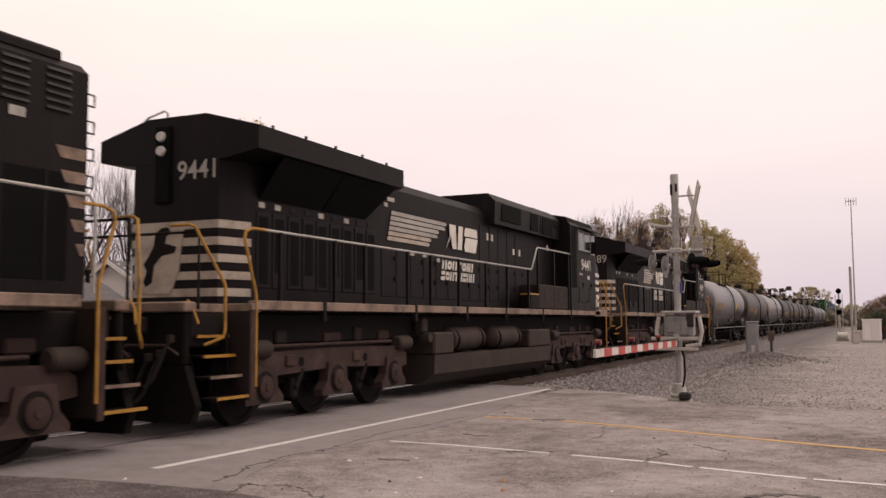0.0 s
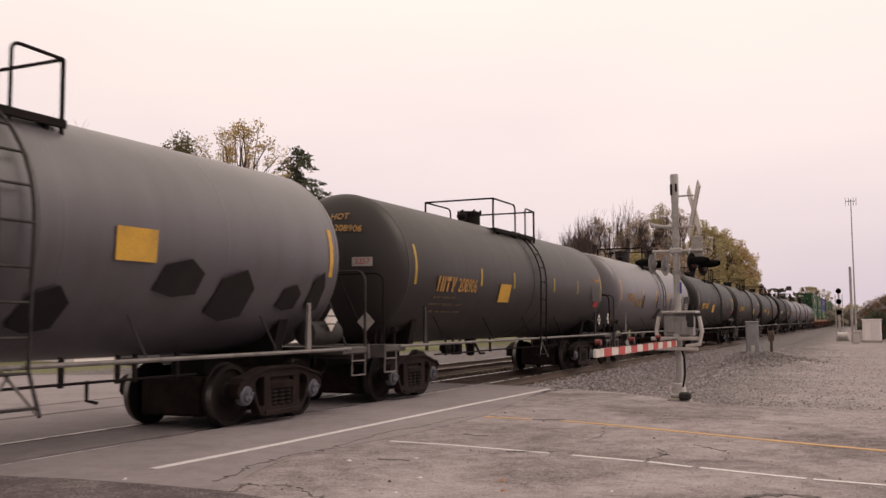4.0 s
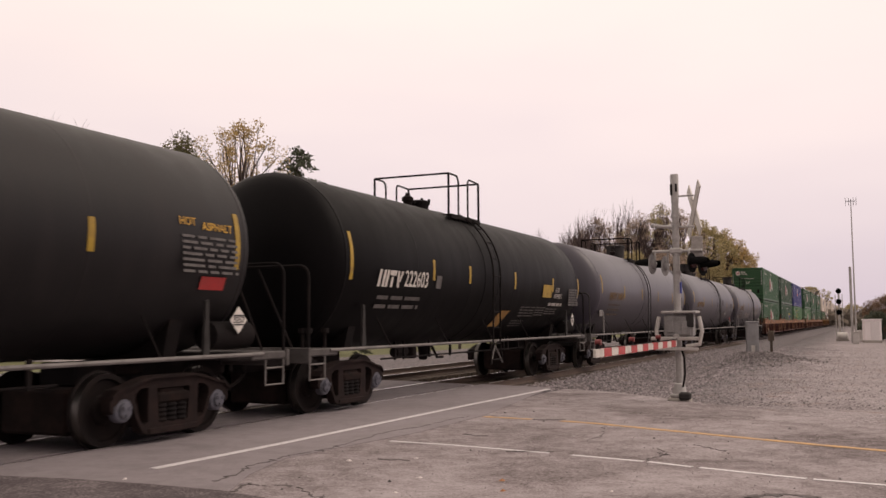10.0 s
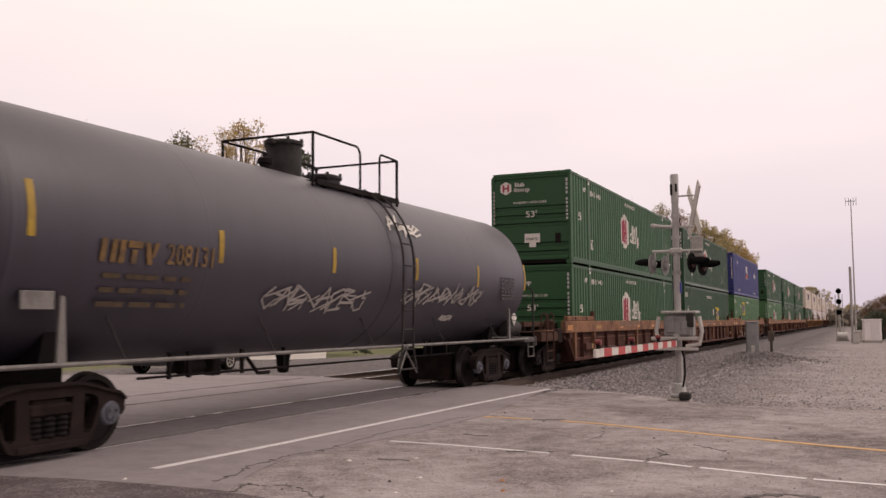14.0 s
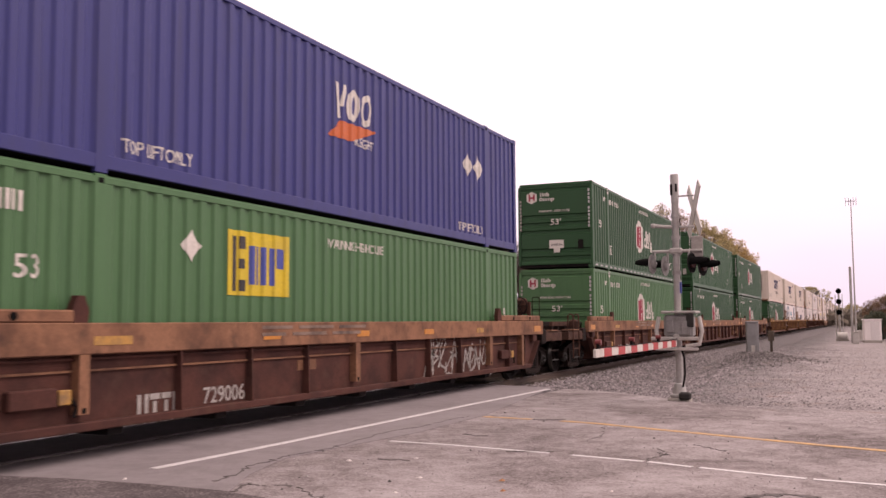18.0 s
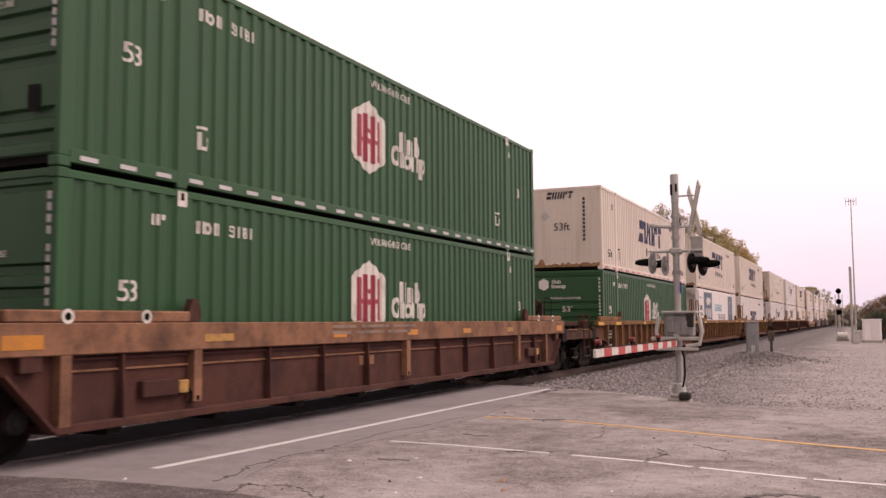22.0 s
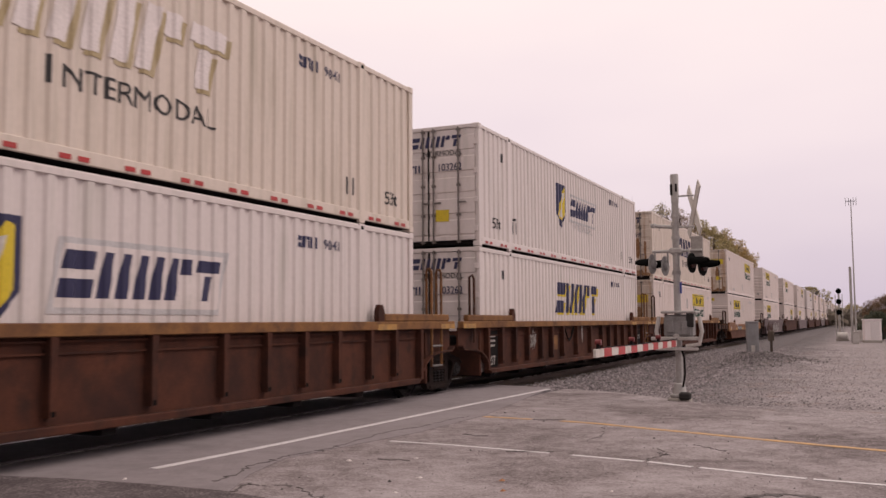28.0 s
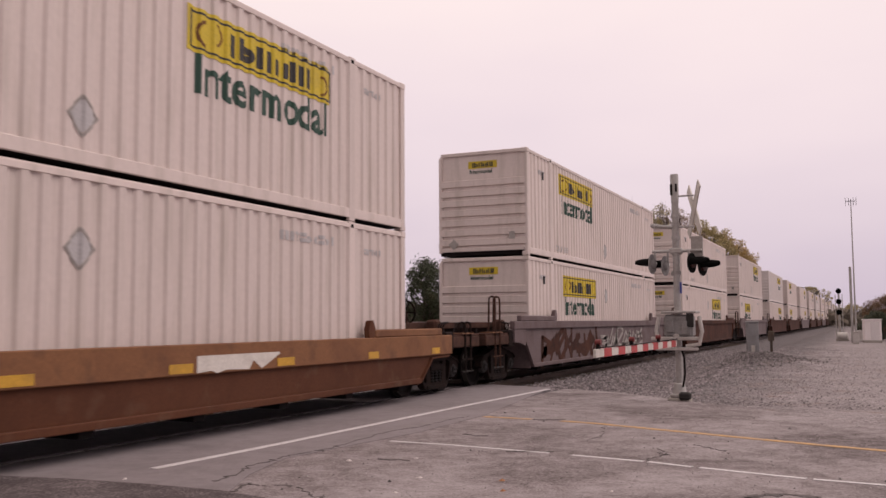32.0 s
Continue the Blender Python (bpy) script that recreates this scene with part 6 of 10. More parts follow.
            part("bolt", Geo().box(bx - 0.025, bx + 0.025, by - 0.025, by + 0.025, zt + dh - 0.11, zt + dh + 0.03, 0.008), trim, lid)
    dome_y = domes[0][0]
    s = Geo()
    s.lathe([(-0.05, 0.10), (0.10, 0.10), (0.12, 0.13), (0.20, 0.13), (0.24, 0.06), (0.30, 0.05), (0.31, 0.02)], 12, 'z', (0.05, dome_y - 0.62, zt))
    part("safety_valve", s, m_dark, car)
    r0, r1, r2, r3, rh = rail
    rw = 0.94
    zb = TZ + math.sqrt(TR * TR - rw * rw) - 0.03
    zh = zt + rh
    for x in (0.52, 0.68, 0.84):
        s = Geo()
        s.box(x - 0.06, x + 0.06, r0 + 0.15, r3 + 0.05, zt - 0.20, zt - 0.165, 0.006)
        part("walkway_plank", s, m_dark, car)
    for x in (0.94, 0.44):
        s = Geo()
        s.box(x - 0.025, x + 0.025, r0 + 0.1, r3 + 0.06, zt - 0.27, zt - 0.17, 0.008)
        part("walkway_edge", s, m_dark, car)
    for y in (r0 + 0.4, (r0 + r3) / 2, r3 - 0.2):
        s = Geo()
        s.box(0.5, 0.93, y - 0.03, y + 0.03, zt - 0.42, zt - 0.22)
        part("walkway_bracket", s, m_dark, car)
    for x in (rw, -rw):
        # long rail from its corner post to the bend beside the ladder, then the short one
        arc = [(x, r1 - 0.16 + 0.16 * math.sin(radians(c)), zh - 0.16 + 0.16 * math.cos(radians(c))) for c in range(0, 91, 18)]
        s = Geo()
        s.tube([(x, r0, zb), (x, r0, zh)], 0.026, 7)
        s.tube([(x, r0, zh)] + arc + [(x, r1, zb)], 0.022, 7)
        part("platform_railing", s, m_dark, car)
        arc = [(x, r2 + 0.10 - 0.10 * math.sin(radians(c)), zh - 0.10 + 0.10 * math.cos(radians(c))) for c in range(90, -1, -18)]
        s = Geo()
        s.tube([(x, r2, zb)] + arc + [(x, r3, zh - 0.02)], 0.022, 7)
        s.tube([(x, r3, zh - 0.02), (x, r3, zb - 0.12)], 0.028, 7)
        part("platform_railing", s, m_dark, car)
    for y, z in ((r0, zh), (r3, zh - 0.02)):
        s = Geo()
        s.tube([(-rw, y, z), (rw, y, z)], 0.022, 6)
        part("cross_rail", s, m_dark, car)
    # ladder down the side, with a splayed stirrup under it
    for y in (ladder_y - 0.22, ladder_y + 0.22):
        s = Geo()
        pts = []
        for k in range(10):
            a = radians(60 - 62 * k / 9)
            pts.append(((TR + 0.10) * math.cos(a), y, TZ + (TR + 0.10) * math.sin(a)))
        pts.append((TR + 0.07, y, 1.05))
        pts.append((TR + 0.07, y + (0.16 if y > ladder_y else -0.16), 0.55))
        s.tube(pts, 0.021, 6)
        part("ladder_rail", s, trim, car)
    for k in range(10):
        if k < 5:
            a = radians(56 - 14 * k)
            x, z, h = (TR + 0.10) * math.cos(a), TZ + (TR + 0.10) * math.sin(a), 0.22
        else:
            x, z = TR + 0.07, TZ - 0.10 - (k - 4) * 0.36
            h = 0.22 if z > 1.0 else 0.22 + (1.05 - z) * 0.3
        s = Geo()
        s.tube([(x, ladder_y - h, z), (x, ladder_y + h, z)], 0.017, 6)
        part("rung", s, trim, car)
    for q in (-1, 1):
        s = Geo()
        s.tube([(TR + 0.07, ladder_y + q * 0.36, 0.57), (TR + 0.02, ladder_y - q * 0.1, 1.08)], 0.016, 6)
        part("ladder_brace", s, m_sidepipe, car)
    # reflective strips
    for y, a0, a1 in stripes:
        part("reflective_strip", shell_patch(y - 0.05, y + 0.05, a0, a1), stripe_mat or m_strip, car, "yellow reflective strip")
    car.matrix_basis = pose(TX, u0, 0)
    MOVERS.append((car, u0))
    return car


def placard(car, y, x, z, mat, number=""):
    p = part("placard", flat([[(0, -0.19), (0.19, 0), (0, 0.19), (-0.19, 0)]], 0.008), mat, car, "diamond hazard placard", at=Matrix.Translation((x, y, z)) @ SIDE)
    q = part("placard_bar", flat([rect(-0.12, 0.12, 0.055, 0.075), rect(-0.12, 0.12, -0.075, -0.055)], 0.003), m_ink, p, at=Matrix.Translation((0, 0, 0.008)))
    if number:
        part("lettering", letters(number, 0.13), m_ink, p, at=Matrix.Translation((0, 0, 0.012)))["kind"] = "stuff"


def shell_words(car, body, size, y, ang, mat, wide=1.0):
    place_letters(letters(body, size, wide), mat, car, on_shell(y, ang), size)


def shell_shapes(car, name, polys, y, ang, mat, label=""):
    if name in ("small_print", "data_panel", "reporting_mark"):
        ob = part(name, flat(polys), mat, car, label, at=on_shell(y, ang), smooth=0)
        ob["kind"] = "stuff"
        return
    for p in polys:
        part(name, flat([p]), mat, car, label, at=on_shell(y, ang), smooth=0)


def scrawl(parent, m, w, h, strokes, mat, seed, thick=0.05, name="graffiti"):
    """Sprayed strokes and loops with no readable words."""
    rnd = random.Random(seed)
    g = Geo()
    cw = w / strokes
    last = None
    for k in range(strokes):
        kind = rnd.choice([c for c in ("peak", "loop", "hook", "zig", "bow") if c != last])
        last = kind
        lean = rnd.uniform(0.05, 0.3)
        lines = []
        if kind == "peak":
            lines = [[(0, 0), (0.5, rnd.uniform(0.9, 1.2)), (0.95, -0.05)], [(0.1, 0.3), (0.9, 0.5)]]
        elif kind == "loop":
            lines = [[(0.5 + 0.45 * math.sin(c), 0.42 + 0.45 * math.cos(c)) for c in np.linspace(0.3, rnd.uniform(3.5, 7.5), 8)]]
        elif kind == "hook":
            lines = [[(0.9, 0.85), (0.6, 1.05), (0.15, 0.85), (0.05, 0.4), (0.4, 0.0), (0.95, 0.2)]]
        elif kind == "zig":
            lines = [[(0.1, 0), (0.15, 1.0), (0.8, 0.05), (0.9, rnd.uniform(0.9, 1.25))]]
        else:
            lines = [[(0.1, -0.15), (0.1, 1.0), (0.75, 0.8), (0.15, 0.5), (0.85, 0.3), (0.15, 0.0)]]
        lines.append([(rnd.uniform(-0.2, 0.3), rnd.uniform(-0.1, 0.4)), (rnd.uniform(0.7, 1.2), rnd.uniform(0.4, 1.1))])
        dy, sy = rnd.uniform(-0.12, 0.12), rnd.uniform(0.75, 1.05)
        for line in lines:
            pts = [(cw * (k - 0.1 + 1.3 * px + lean * py + rnd.uniform(-0.2, 0.2)), h * (py * sy + dy + rnd.uniform(-0.2, 0.2))) for px, py in line]
            for j in range(len(pts) - 1):
                (xa, ya), (xb, yb) = pts[j], pts[j + 1]
                d = math.hypot(xb - xa, yb - ya) or 1
                t = thick * rnd.uniform(0.6, 1.1)
                ex, ey = (xb - xa) / d * t * 0.3, (yb - ya) / d * t * 0.3
                nx, ny = -(yb - ya) / d * t / 2, (xb - xa) / d * t / 2
                g.prism([(xa - nx - ex, ya - ny - ey), (xb - nx + ex, yb - ny + ey), (xb + nx + ex, yb + ny + ey), (xa + nx - ex, ya + ny - ey)], 'z', 0, 0.003)
    part(name, g, mat, parent, "sprayed graffiti", at=m, smooth=0)["kind"] = "stuff"


STD = [(1.62, -12, 18), (4.98, -9, 6), (7.12, -9, 6), (10.35, -9, 6), (12.65, -9, 6), (15.3, -12, 18)]


def black_tank(u0, number, mat=m_tank_black, plate_y=6.5, label="black tank car with yellow strips and lettering", mark=m_yellow):
    car = tank_car(u0, 16.8, mat, label, stripes=STD)
    shell_shapes(car, "reporting_mark", plain_word("hltv", 0.90, 0.32), 2.62, -16, mark)
    shell_words(car, number, 0.42, 4.2, -10.5, mark, 0.82)
    shell_shapes(car, "small_print", small_bars(1, 1.2, 0.05, 0.05, 5), 2.55, -20, m_faint)
    shell_shapes(car, "small_print", small_bars(2, 1.7, 0.045, 0.12, 6), 2.45, -26, m_faint)
    shell_shapes(car, "notice", [rect(-0.36, 0.36, -0.22, 0.22)], plate_y, -14, m_yellow, "yellow square notice")
    shell_shapes(car, "data_panel", small_bars(7, 1.12, 0.035, 0.04, 7), 14.15, 3.5, m_fadeprint, "grey printed data panel")
    shell_words(car, "HOT", 0.15, 14.27, 10, mark)
    shell_words(car, "ASPHALT", 0.15, 14.86, 8.5, mark)
    shell_shapes(car, "small_plate", [rect(-0.25, 0.25, -0.09, 0.09)], 14.86, -20, m_red, "small red plate")
    placard(car, 15.5, 1.36, 1.55, m_white, "3257")
    # markings on the leading head
    part("lettering", letters("HOT", 0.19), mark, car, at=Matrix.Translation((0.25, 0.83, TZ + 0.98)) @ Matrix.Rotation(radians(-28), 4, 'X') @ ENDF)["kind"] = "stuff"
    part("lettering", letters(number, 0.19), mark, car, at=Matrix.Translation((0.45, 0.79, TZ + 0.74)) @ Matrix.Rotation(radians(-20), 4, 'X') @ Matrix.Rotation(radians(10), 4, 'Z') @ ENDF)["kind"] = "stuff"
    hp = part("head_plate", flat([rect(-0.2, 0.2, -0.085, 0.085)], 0.01), m_greypaint, car, "pale number plate", at=Matrix.Translation((0.76, 0.80, TZ + 0.10)) @ Matrix.Rotation(radians(12), 4, 'Z') @ ENDF)
    part("lettering", letters("3257", 0.15), m_logo_red, hp, at=Matrix.Translation((0, 0, 0.012)))["kind"] = "stuff"
    part("end_placard", flat([[(0, -0.18), (0.18, 0), (0, 0.18), (-0.18, 0)]], 0.008), m_greypaint, car, "diamond hazard placard", at=Matrix.Translation((1.12, 0.30, 1.52)) @ ENDF)
    return car


T1 = tank_car(53.95, 16.8, m_tank_grey, "dark grey tank car with faded ochre lettering and black patches", stripes=STD[:3] + STD[-1:], stripe_mat=m_yellow)
shell_shapes(T1, "reporting_mark", plain_word("hltv", 0.99, 0.36), 2.55, -14, m_ochre)
shell_words(T1, "644480", 0.42, 4.27, -8, m_ochre, 0.80)
shell_shapes(T1, "small_print", small_bars(2, 1.5, 0.07, 0.09, 8), 2.6, -18, m_faint)
shell_shapes(T1, "notice", [rect(-0.34, 0.34, -0.2, 0.2)], 10.9, -4, m_yellow, "yellow notice")
for y, a, w, h in ((11.75, -18, 0.45, 0.26), (12.9, -26, 0.45, 0.4), (14.3, -26, 0.28, 0.22), (15.0, -22, 0.2, 0.35), (9.75, -36, 0.35, 0.32)):
    shell_shapes(T1, "paint_patch", [[(-w, -h * .7), (-w * .2, -h), (w * .8, -h * .8), (w, h * .3), (w * .3, h), (-w * .7, h * .6)]], y, a, m_tank_black, "black touch-up paint patch")
words(T1, "HOT", 0.22, (0.98, 0.93, TZ + 0.28), m_white, Matrix.Rotation(radians(24), 4, 'Z') @ ENDF)
part("head_patch", flat([rect(-0.1, 0.1, -0.09, 0.09)], 0.01), m_logo_red, T1, "small red plate", at=Matrix.Translation((0.3, 0.72, TZ + 0.25)) @ ENDF)
placard(T1, 15.5, 1.36, 1.55, m_white)
black_tank(70.75, "208906", m_tank_brown, label="sooty dark tank car with faded lettering", mark=m_ochre)
TR = 1.44       # a slightly slimmer shell
T3 = tank_car(87.52, 16.8, m_tank_tan, "light grey tank car stained tan along its top", ladder_y=8.98, domes=((7.86, 0.29, 0.50),), rail=(7.40, 8.64, 9.25, 9.57, 0.57),
              stripes=[(1.62, -12, 18), (5.18, -9, 8), (7.74, -9, 8), (10.3, -9, 8), (13.1, -9, 6)], stripe_mat=m_yellow)
shell_shapes(T3, "reporting_mark", plain_word("hltv", 0.90, 0.30), 2.75, -13, m_ochre)
shell_words(T3, "561758", 0.41, 4.43, -14.5, m_ochre, 0.82)
for y, w in ((5.28, 0.1), (7.96, 0.08), (10.84, 0.07), (13.3, 0.07)):
    shell_shapes(T3, "paint_patch", [rect(-w, w, -0.26, 0.26)], y, -12, m_tank_black, "black overpainted strip")
shell_shapes(T3, "paint_patch", [rect(-0.26, 0.26, -0.24, 0.24, 0.2)], 8.55, -31, m_tank_black, "black overpainted square")
shell_shapes(T3, "notice", [rect(-0.3, 0.3, -0.12, 0.12)], 12.7, -27, m_ochre, "ochre notice")
shell_shapes(T3, "notice", [rect(-0.6, 0.6, -0.45, 0.45)], 14.86, -13, m_tank_brown, "dark patch under a faded panel")
shell_shapes(T3, "small_plate", [rect(-0.14, 0.14, -0.14, 0.14)], 13.62, -22, m_greypaint)
part("data_panel", flat(small_bars(6, 0.85, 0.06, 0.04, 9)), m_greypaint, T3, at=on_shell(14.42, -9) @ Matrix.Translation((0, 0, 0.006)), smooth=0)["kind"] = "stuff"
placard(T3, 15.5, 1.36, 1.55, m_white)
placard(T3, 0.55, 1.2, 1.6, m_white)
TR = 1.49
black_tank(104.32, "671208", m_tank_black, 6.6)
black_tank(120.95, "671238", m_tank_black, 11.2)
black_tank(137.8, "671267", m_tank_black, 6.6)
TR = 1.56
T7 = tank_car(154.6, 16.1, m_tank_gloss, "glossy black tank car with white lettering and yellow strips", ladder_y=7.95, domes=((7.2, 0.25, 0.20),), rail=(6.85, 7.4, 7.95, 8.6, 0.73),
              stripes=[(1.5, -12, 18), (4.75, -8, 7), (6.60, -8, 6), (9.46, -9, 6), (12.46, -9, 5), (14.9, -13, 8)])
shell_shapes(T7, "reporting_mark", plain_word("hltv", 0.91, 0.31), 2.44, -15, m_white)
shell_words(T7, "222603", 0.43, 3.98, -9, m_white, 0.80)
shell_shapes(T7, "small_print", small_bars(2, 1.75, 0.07, 0.10, 11), 2.55, -21, m_fadeprint)
shell_shapes(T7, "notice", [rect(-0.375, 0.375, -0.17, 0.17)], 11.98, -8.5, m_strip, "yellow notice")
shell_shapes(T7, "notice", [rect(-0.32, 0.28, -0.24, 0.24, 0.35)], 9.12, -38, m_ochre, "slanted yellow panel")
shell_shapes(T7, "data_panel", small_bars(7, 0.95, 0.05, 0.022, 13), 13.92, -4, m_fadeprint)
shell_shapes(T7, "small_plate", [rect(-0.12, 0.12, -0.13, 0.13)], 4.98, -9, m_fadeprint)
shell_words(T7, "HOT", 0.18, 12.87, -7, m_greypaint)
shell_words(T7, "ASPHALT", 0.18, 12.98, -13, m_greypaint)
shell_shapes(T7, "small_print", small_bars(4, 1.1, 0.03, 0.05, 17), 10.2, -25, m_fadeprint)
shell_shapes(T7, "small_print", small_bars(1, 1.2, 0.085, 0.05, 18), 12.3, -20, m_greypaint)
shell_shapes(T7, "small_print", small_bars(4, 0.7, 0.03, 0.04, 19), 11.42, -25, m_fadeprint)
shell_shapes(T7, "small_print", small_bars(3, 0.95, 0.03, 0.04, 20), 12.22, -26, m_fadeprint)
shell_shapes(T7, "small_print", small_bars(3, 0.9, 0.03, 0.05, 21), 10.05, -40, m_fadeprint)
placard(T7, 14.9, 1.36, 1.55, m_white, "3257")
TR = 1.57       # the grey cars that follow are wider
GR = [(1.55, -5, 17), (4.64, -9, 7), (7.52, -9, 6), (10.55, -9, 6.5), (13.62, -10, 7), (16.7, -10, 14)]
for u, num, scr in ((170.73, "364034", 0), (188.70, "208146", 1), (206.65, "208131", 2)):
    t = tank_car(u, 17.96, m_tank_slate, "grey tank car with faded ochre lettering" + ("" if not scr else " and white graffiti"), ladder_y=8.36 if not scr else 10.0,
                 domes=((9.72, 0.36, 0.50),) if not scr else ((8.35, 0.32, 0.62), (9.65, 0.34, 0.18)), rail=(8.0, 8.65, 9.45, 10.05, 0.64) if not scr else (7.84, 9.45, 10.2, 10.92, 0.61), stripes=GR, stripe_mat=m_strip)
    shell_shapes(t, "reporting_mark", plain_word("hltv", 0.93, 0.27), 2.5, -12.5, m_ochre_dim)
    shell_words(t, num, 0.37, 4.06, -7.5, m_ochre_dim, 0.86)
    shell_shapes(t, "small_print", small_bars(3, 1.5, 0.06, 0.11, 8), 2.6, -17, m_faint)
    shell_shapes(t, "data_panel", small_bars(7, 0.9, 0.045, 0.035, 9), 15.0, 0, m_ink, "dark printed data panel")
    part("post_plate", Geo().box(1.43, 1.46, 1.54, 1.98, 1.66, 1.86, 0.008), m_sidepipe, t, "grey plate on a post")
    placard(t, 16.55, 1.32, 1.6, m_red if scr < 2 else m_white)
    if scr == 1:
        scrawl(t, on_shell(12.0, -33), 1.75, 0.52, 5, m_scrawl, 21, 0.085)
        shell_shapes(t, "small_plate", [rect(-0.2, 0.2, -0.18, 0.18)], 11.74, 0, m_ink)
    if scr == 2:
        scrawl(t, on_shell(5.78, -30), 2.85, 0.38, 8, m_greypaint, 22, 0.045)
        scrawl(t, on_shell(10.15, -24), 3.6, 0.34, 11, m_greypaint, 23, 0.045)
        scrawl(t, on_shell(12.2, -39), 0.55, 0.13, 4, m_white, 24, 0.04)
        scrawl(t, on_shell(9.72, 24), 1.15, 0.24, 4, m_white, 25, 0.05)
# ---- containers: own space has y back from the leading end, z up from the floor ----
CL, CW, CH = 16.15, 2.59, 2.89
PAN = {}


def corrugated(y0, y1, z0, z1, x, depth=0.034, period=0.28):
    """An upright trapezoid sheet facing +x, with a back."""
    n = max(1, round((y1 - y0) / period))
    p = (y1 - y0) / n
    line = []
    for k in range(n):
        a = y0 + k * p
        line += [(x, a), (x, a + 0.36 * p), (x - depth, a + 0.50 * p), (x - depth, a + 0.86 * p)]
    line.append((x, y1))
    g = Geo()
    n = len(line)
    vs = [(a, b, z0) for a, b in line] + [(a, b, z1) for a, b in line]
    fs = [(i, i + 1, n + i + 1, n + i) for i in range(n - 1)]
    g.add(vs, fs)
    return g


def container_meshes():
    if PAN:
        return PAN
    h = CW / 2
    g = Geo()
    for a, b in ((0.12, 1.93), (2.13, CL - 2.13), (CL - 1.93, CL - 0.12)):
        c = corrugated(a, b, 0.21, CH - 0.10, h - 0.008)
        g.add(c.v, c.f)
    PAN["side"] = g.mesh("side_panel", 0)
    g = Geo()
    for a, b in ((0.45, 1.93), (2.13, CL - 2.13), (CL - 1.93, CL - 0.12)):
        c = corrugated(a, b, 0.21, CH - 0.10, h - 0.008)
        g.add(c.v, c.f)
    PAN["side_open"] = g.mesh("side_panel", 0)
    PAN["end_recess"] = Geo().box(-h + 0.05, h - 0.04, 0.40, 0.46, 0.12, CH - 0.08).mesh("end_panel", 0)
    PAN["far"] = Geo().box(-h, -h + 0.03, 0.1, CL - 0.1, 0.15, CH - 0.06).mesh("far_side", 0)
    PAN["roof"] = Geo().box(-h + 0.03, h - 0.03, 0.06, CL - 0.06, CH - 0.03, CH - 0.008).mesh("roof", 0)
    PAN["floor"] = Geo().box(-h + 0.04, h - 0.04, 0.05, CL - 0.05, 0.05, 0.15).mesh("floor", 0)
    PAN["brail"] = Geo().box(h - 0.06, h, 0.16, CL - 0.16, 0.055, 0.22, 0.008).mesh("bottom_rail")
    PAN["trail"] = Geo().box(h - 0.07, h, 0.16, CL - 0.16, CH - 0.11, CH - 0.028, 0.008).mesh("top_rail")
    PAN["post"] = Geo().box(-0.09, 0.0, -0.08, 0.08, 0.12, CH - 0.12, 0.01).mesh("corner_post")
    PAN["mid"] = Geo().box(-0.06, 0.004, -0.10, 0.10, 0.0, CH, 0.008).mesh("lift_post")
    cast = Geo().box(-0.16, 0.006, -0.09, 0.09, 0, 0.12, 0.012)
    PAN["cast"] = cast.mesh("corner_casting")
    eye = Geo().box(-0.02, 0.008, -0.05, 0.05, 0.03, 0.10, 0.008)
    PAN["eye"] = eye.mesh("casting_hole")
    # leading end with level swages under a plain top field
    e = Geo()
    prof = [(0.0, 0.14), (0.0, 0.28)]
    z = 0.28
    for k in range(5):
        prof += [(0.050, z + 0.03), (0.050, z + 0.12), (0.0, z + 0.15), (0.0, z + 0.26)]
        z += 0.26 if k != 1 else 0.62
        prof += [(0.0, z)]
    prof += [(0.0, 2.2), (0.0, 2.62), (0.035, 2.65), (0.035, 2.70), (0.0, 2.72), (0.0, CH - 0.1)]
    prof = sorted(set(prof), key=lambda q: (q[1], q[0]))
    n = len(prof)
    vs = [(-h + 0.1, 0.02 + a, b) for a, b in prof] + [(h - 0.1, 0.02 + a, b) for a, b in prof]
    e.add(vs, [(i, i + 1, n + i + 1, n + i) for i in range(n - 1)])
    e.box(-h + 0.05, h - 0.05, 0.075, 0.09, 0.16, CH - 0.05)
    PAN["end_swage"] = e.mesh("end_panel", 0)
    def swaged(x0, x1, z0, z1, steps, y0, y1):
        """A sheet with level swages: steps of (from, to) stand out to y0."""
        line = [(y1, z0)]
        for za, zb in steps:
            line += [(y1, za), (y0, za + 0.02), (y0, zb - 0.02), (y1, zb)]
        line.append((y1, z1))
        line += [(y1 + 0.03, z1), (y1 + 0.03, z0)]
        return Geo().prism(line, 'x', x0, x1)

    PAN["end_ribs"] = swaged(-h + 0.05, h - 0.05, 0.1, CH - 0.05, [(0.30 + k * 0.27, 0.50 + k * 0.27) for k in range(7)], 0.0, 0.055).mesh("end_panel", 20)
    line = [(-h + 0.06, 0.016)]
    for k in range(9):
        x = -h + 0.22 + k * 0.27
        line += [(x - 0.05, 0.016), (x - 0.03, 0.0035), (x + 0.03, 0.0035), (x + 0.05, 0.016)]
    line += [(h - 0.06, 0.016), (h - 0.06, 0.05), (-h + 0.06, 0.05)]
    PAN["end_flat"] = Geo().prism(line, 'z', 0.12, CH - 0.08).mesh("end_panel", 20)
    PAN["sillbar"] = Geo().box(-h + 0.1, h - 0.1, 0.0, 0.08, 0.15, 0.25, 0.01).mesh("end_sill")
    PAN["header"] = Geo().box(-h + 0.1, h - 0.1, 0.0, 0.10, CH - 0.10, CH - 0.006, 0.01).mesh("end_header")
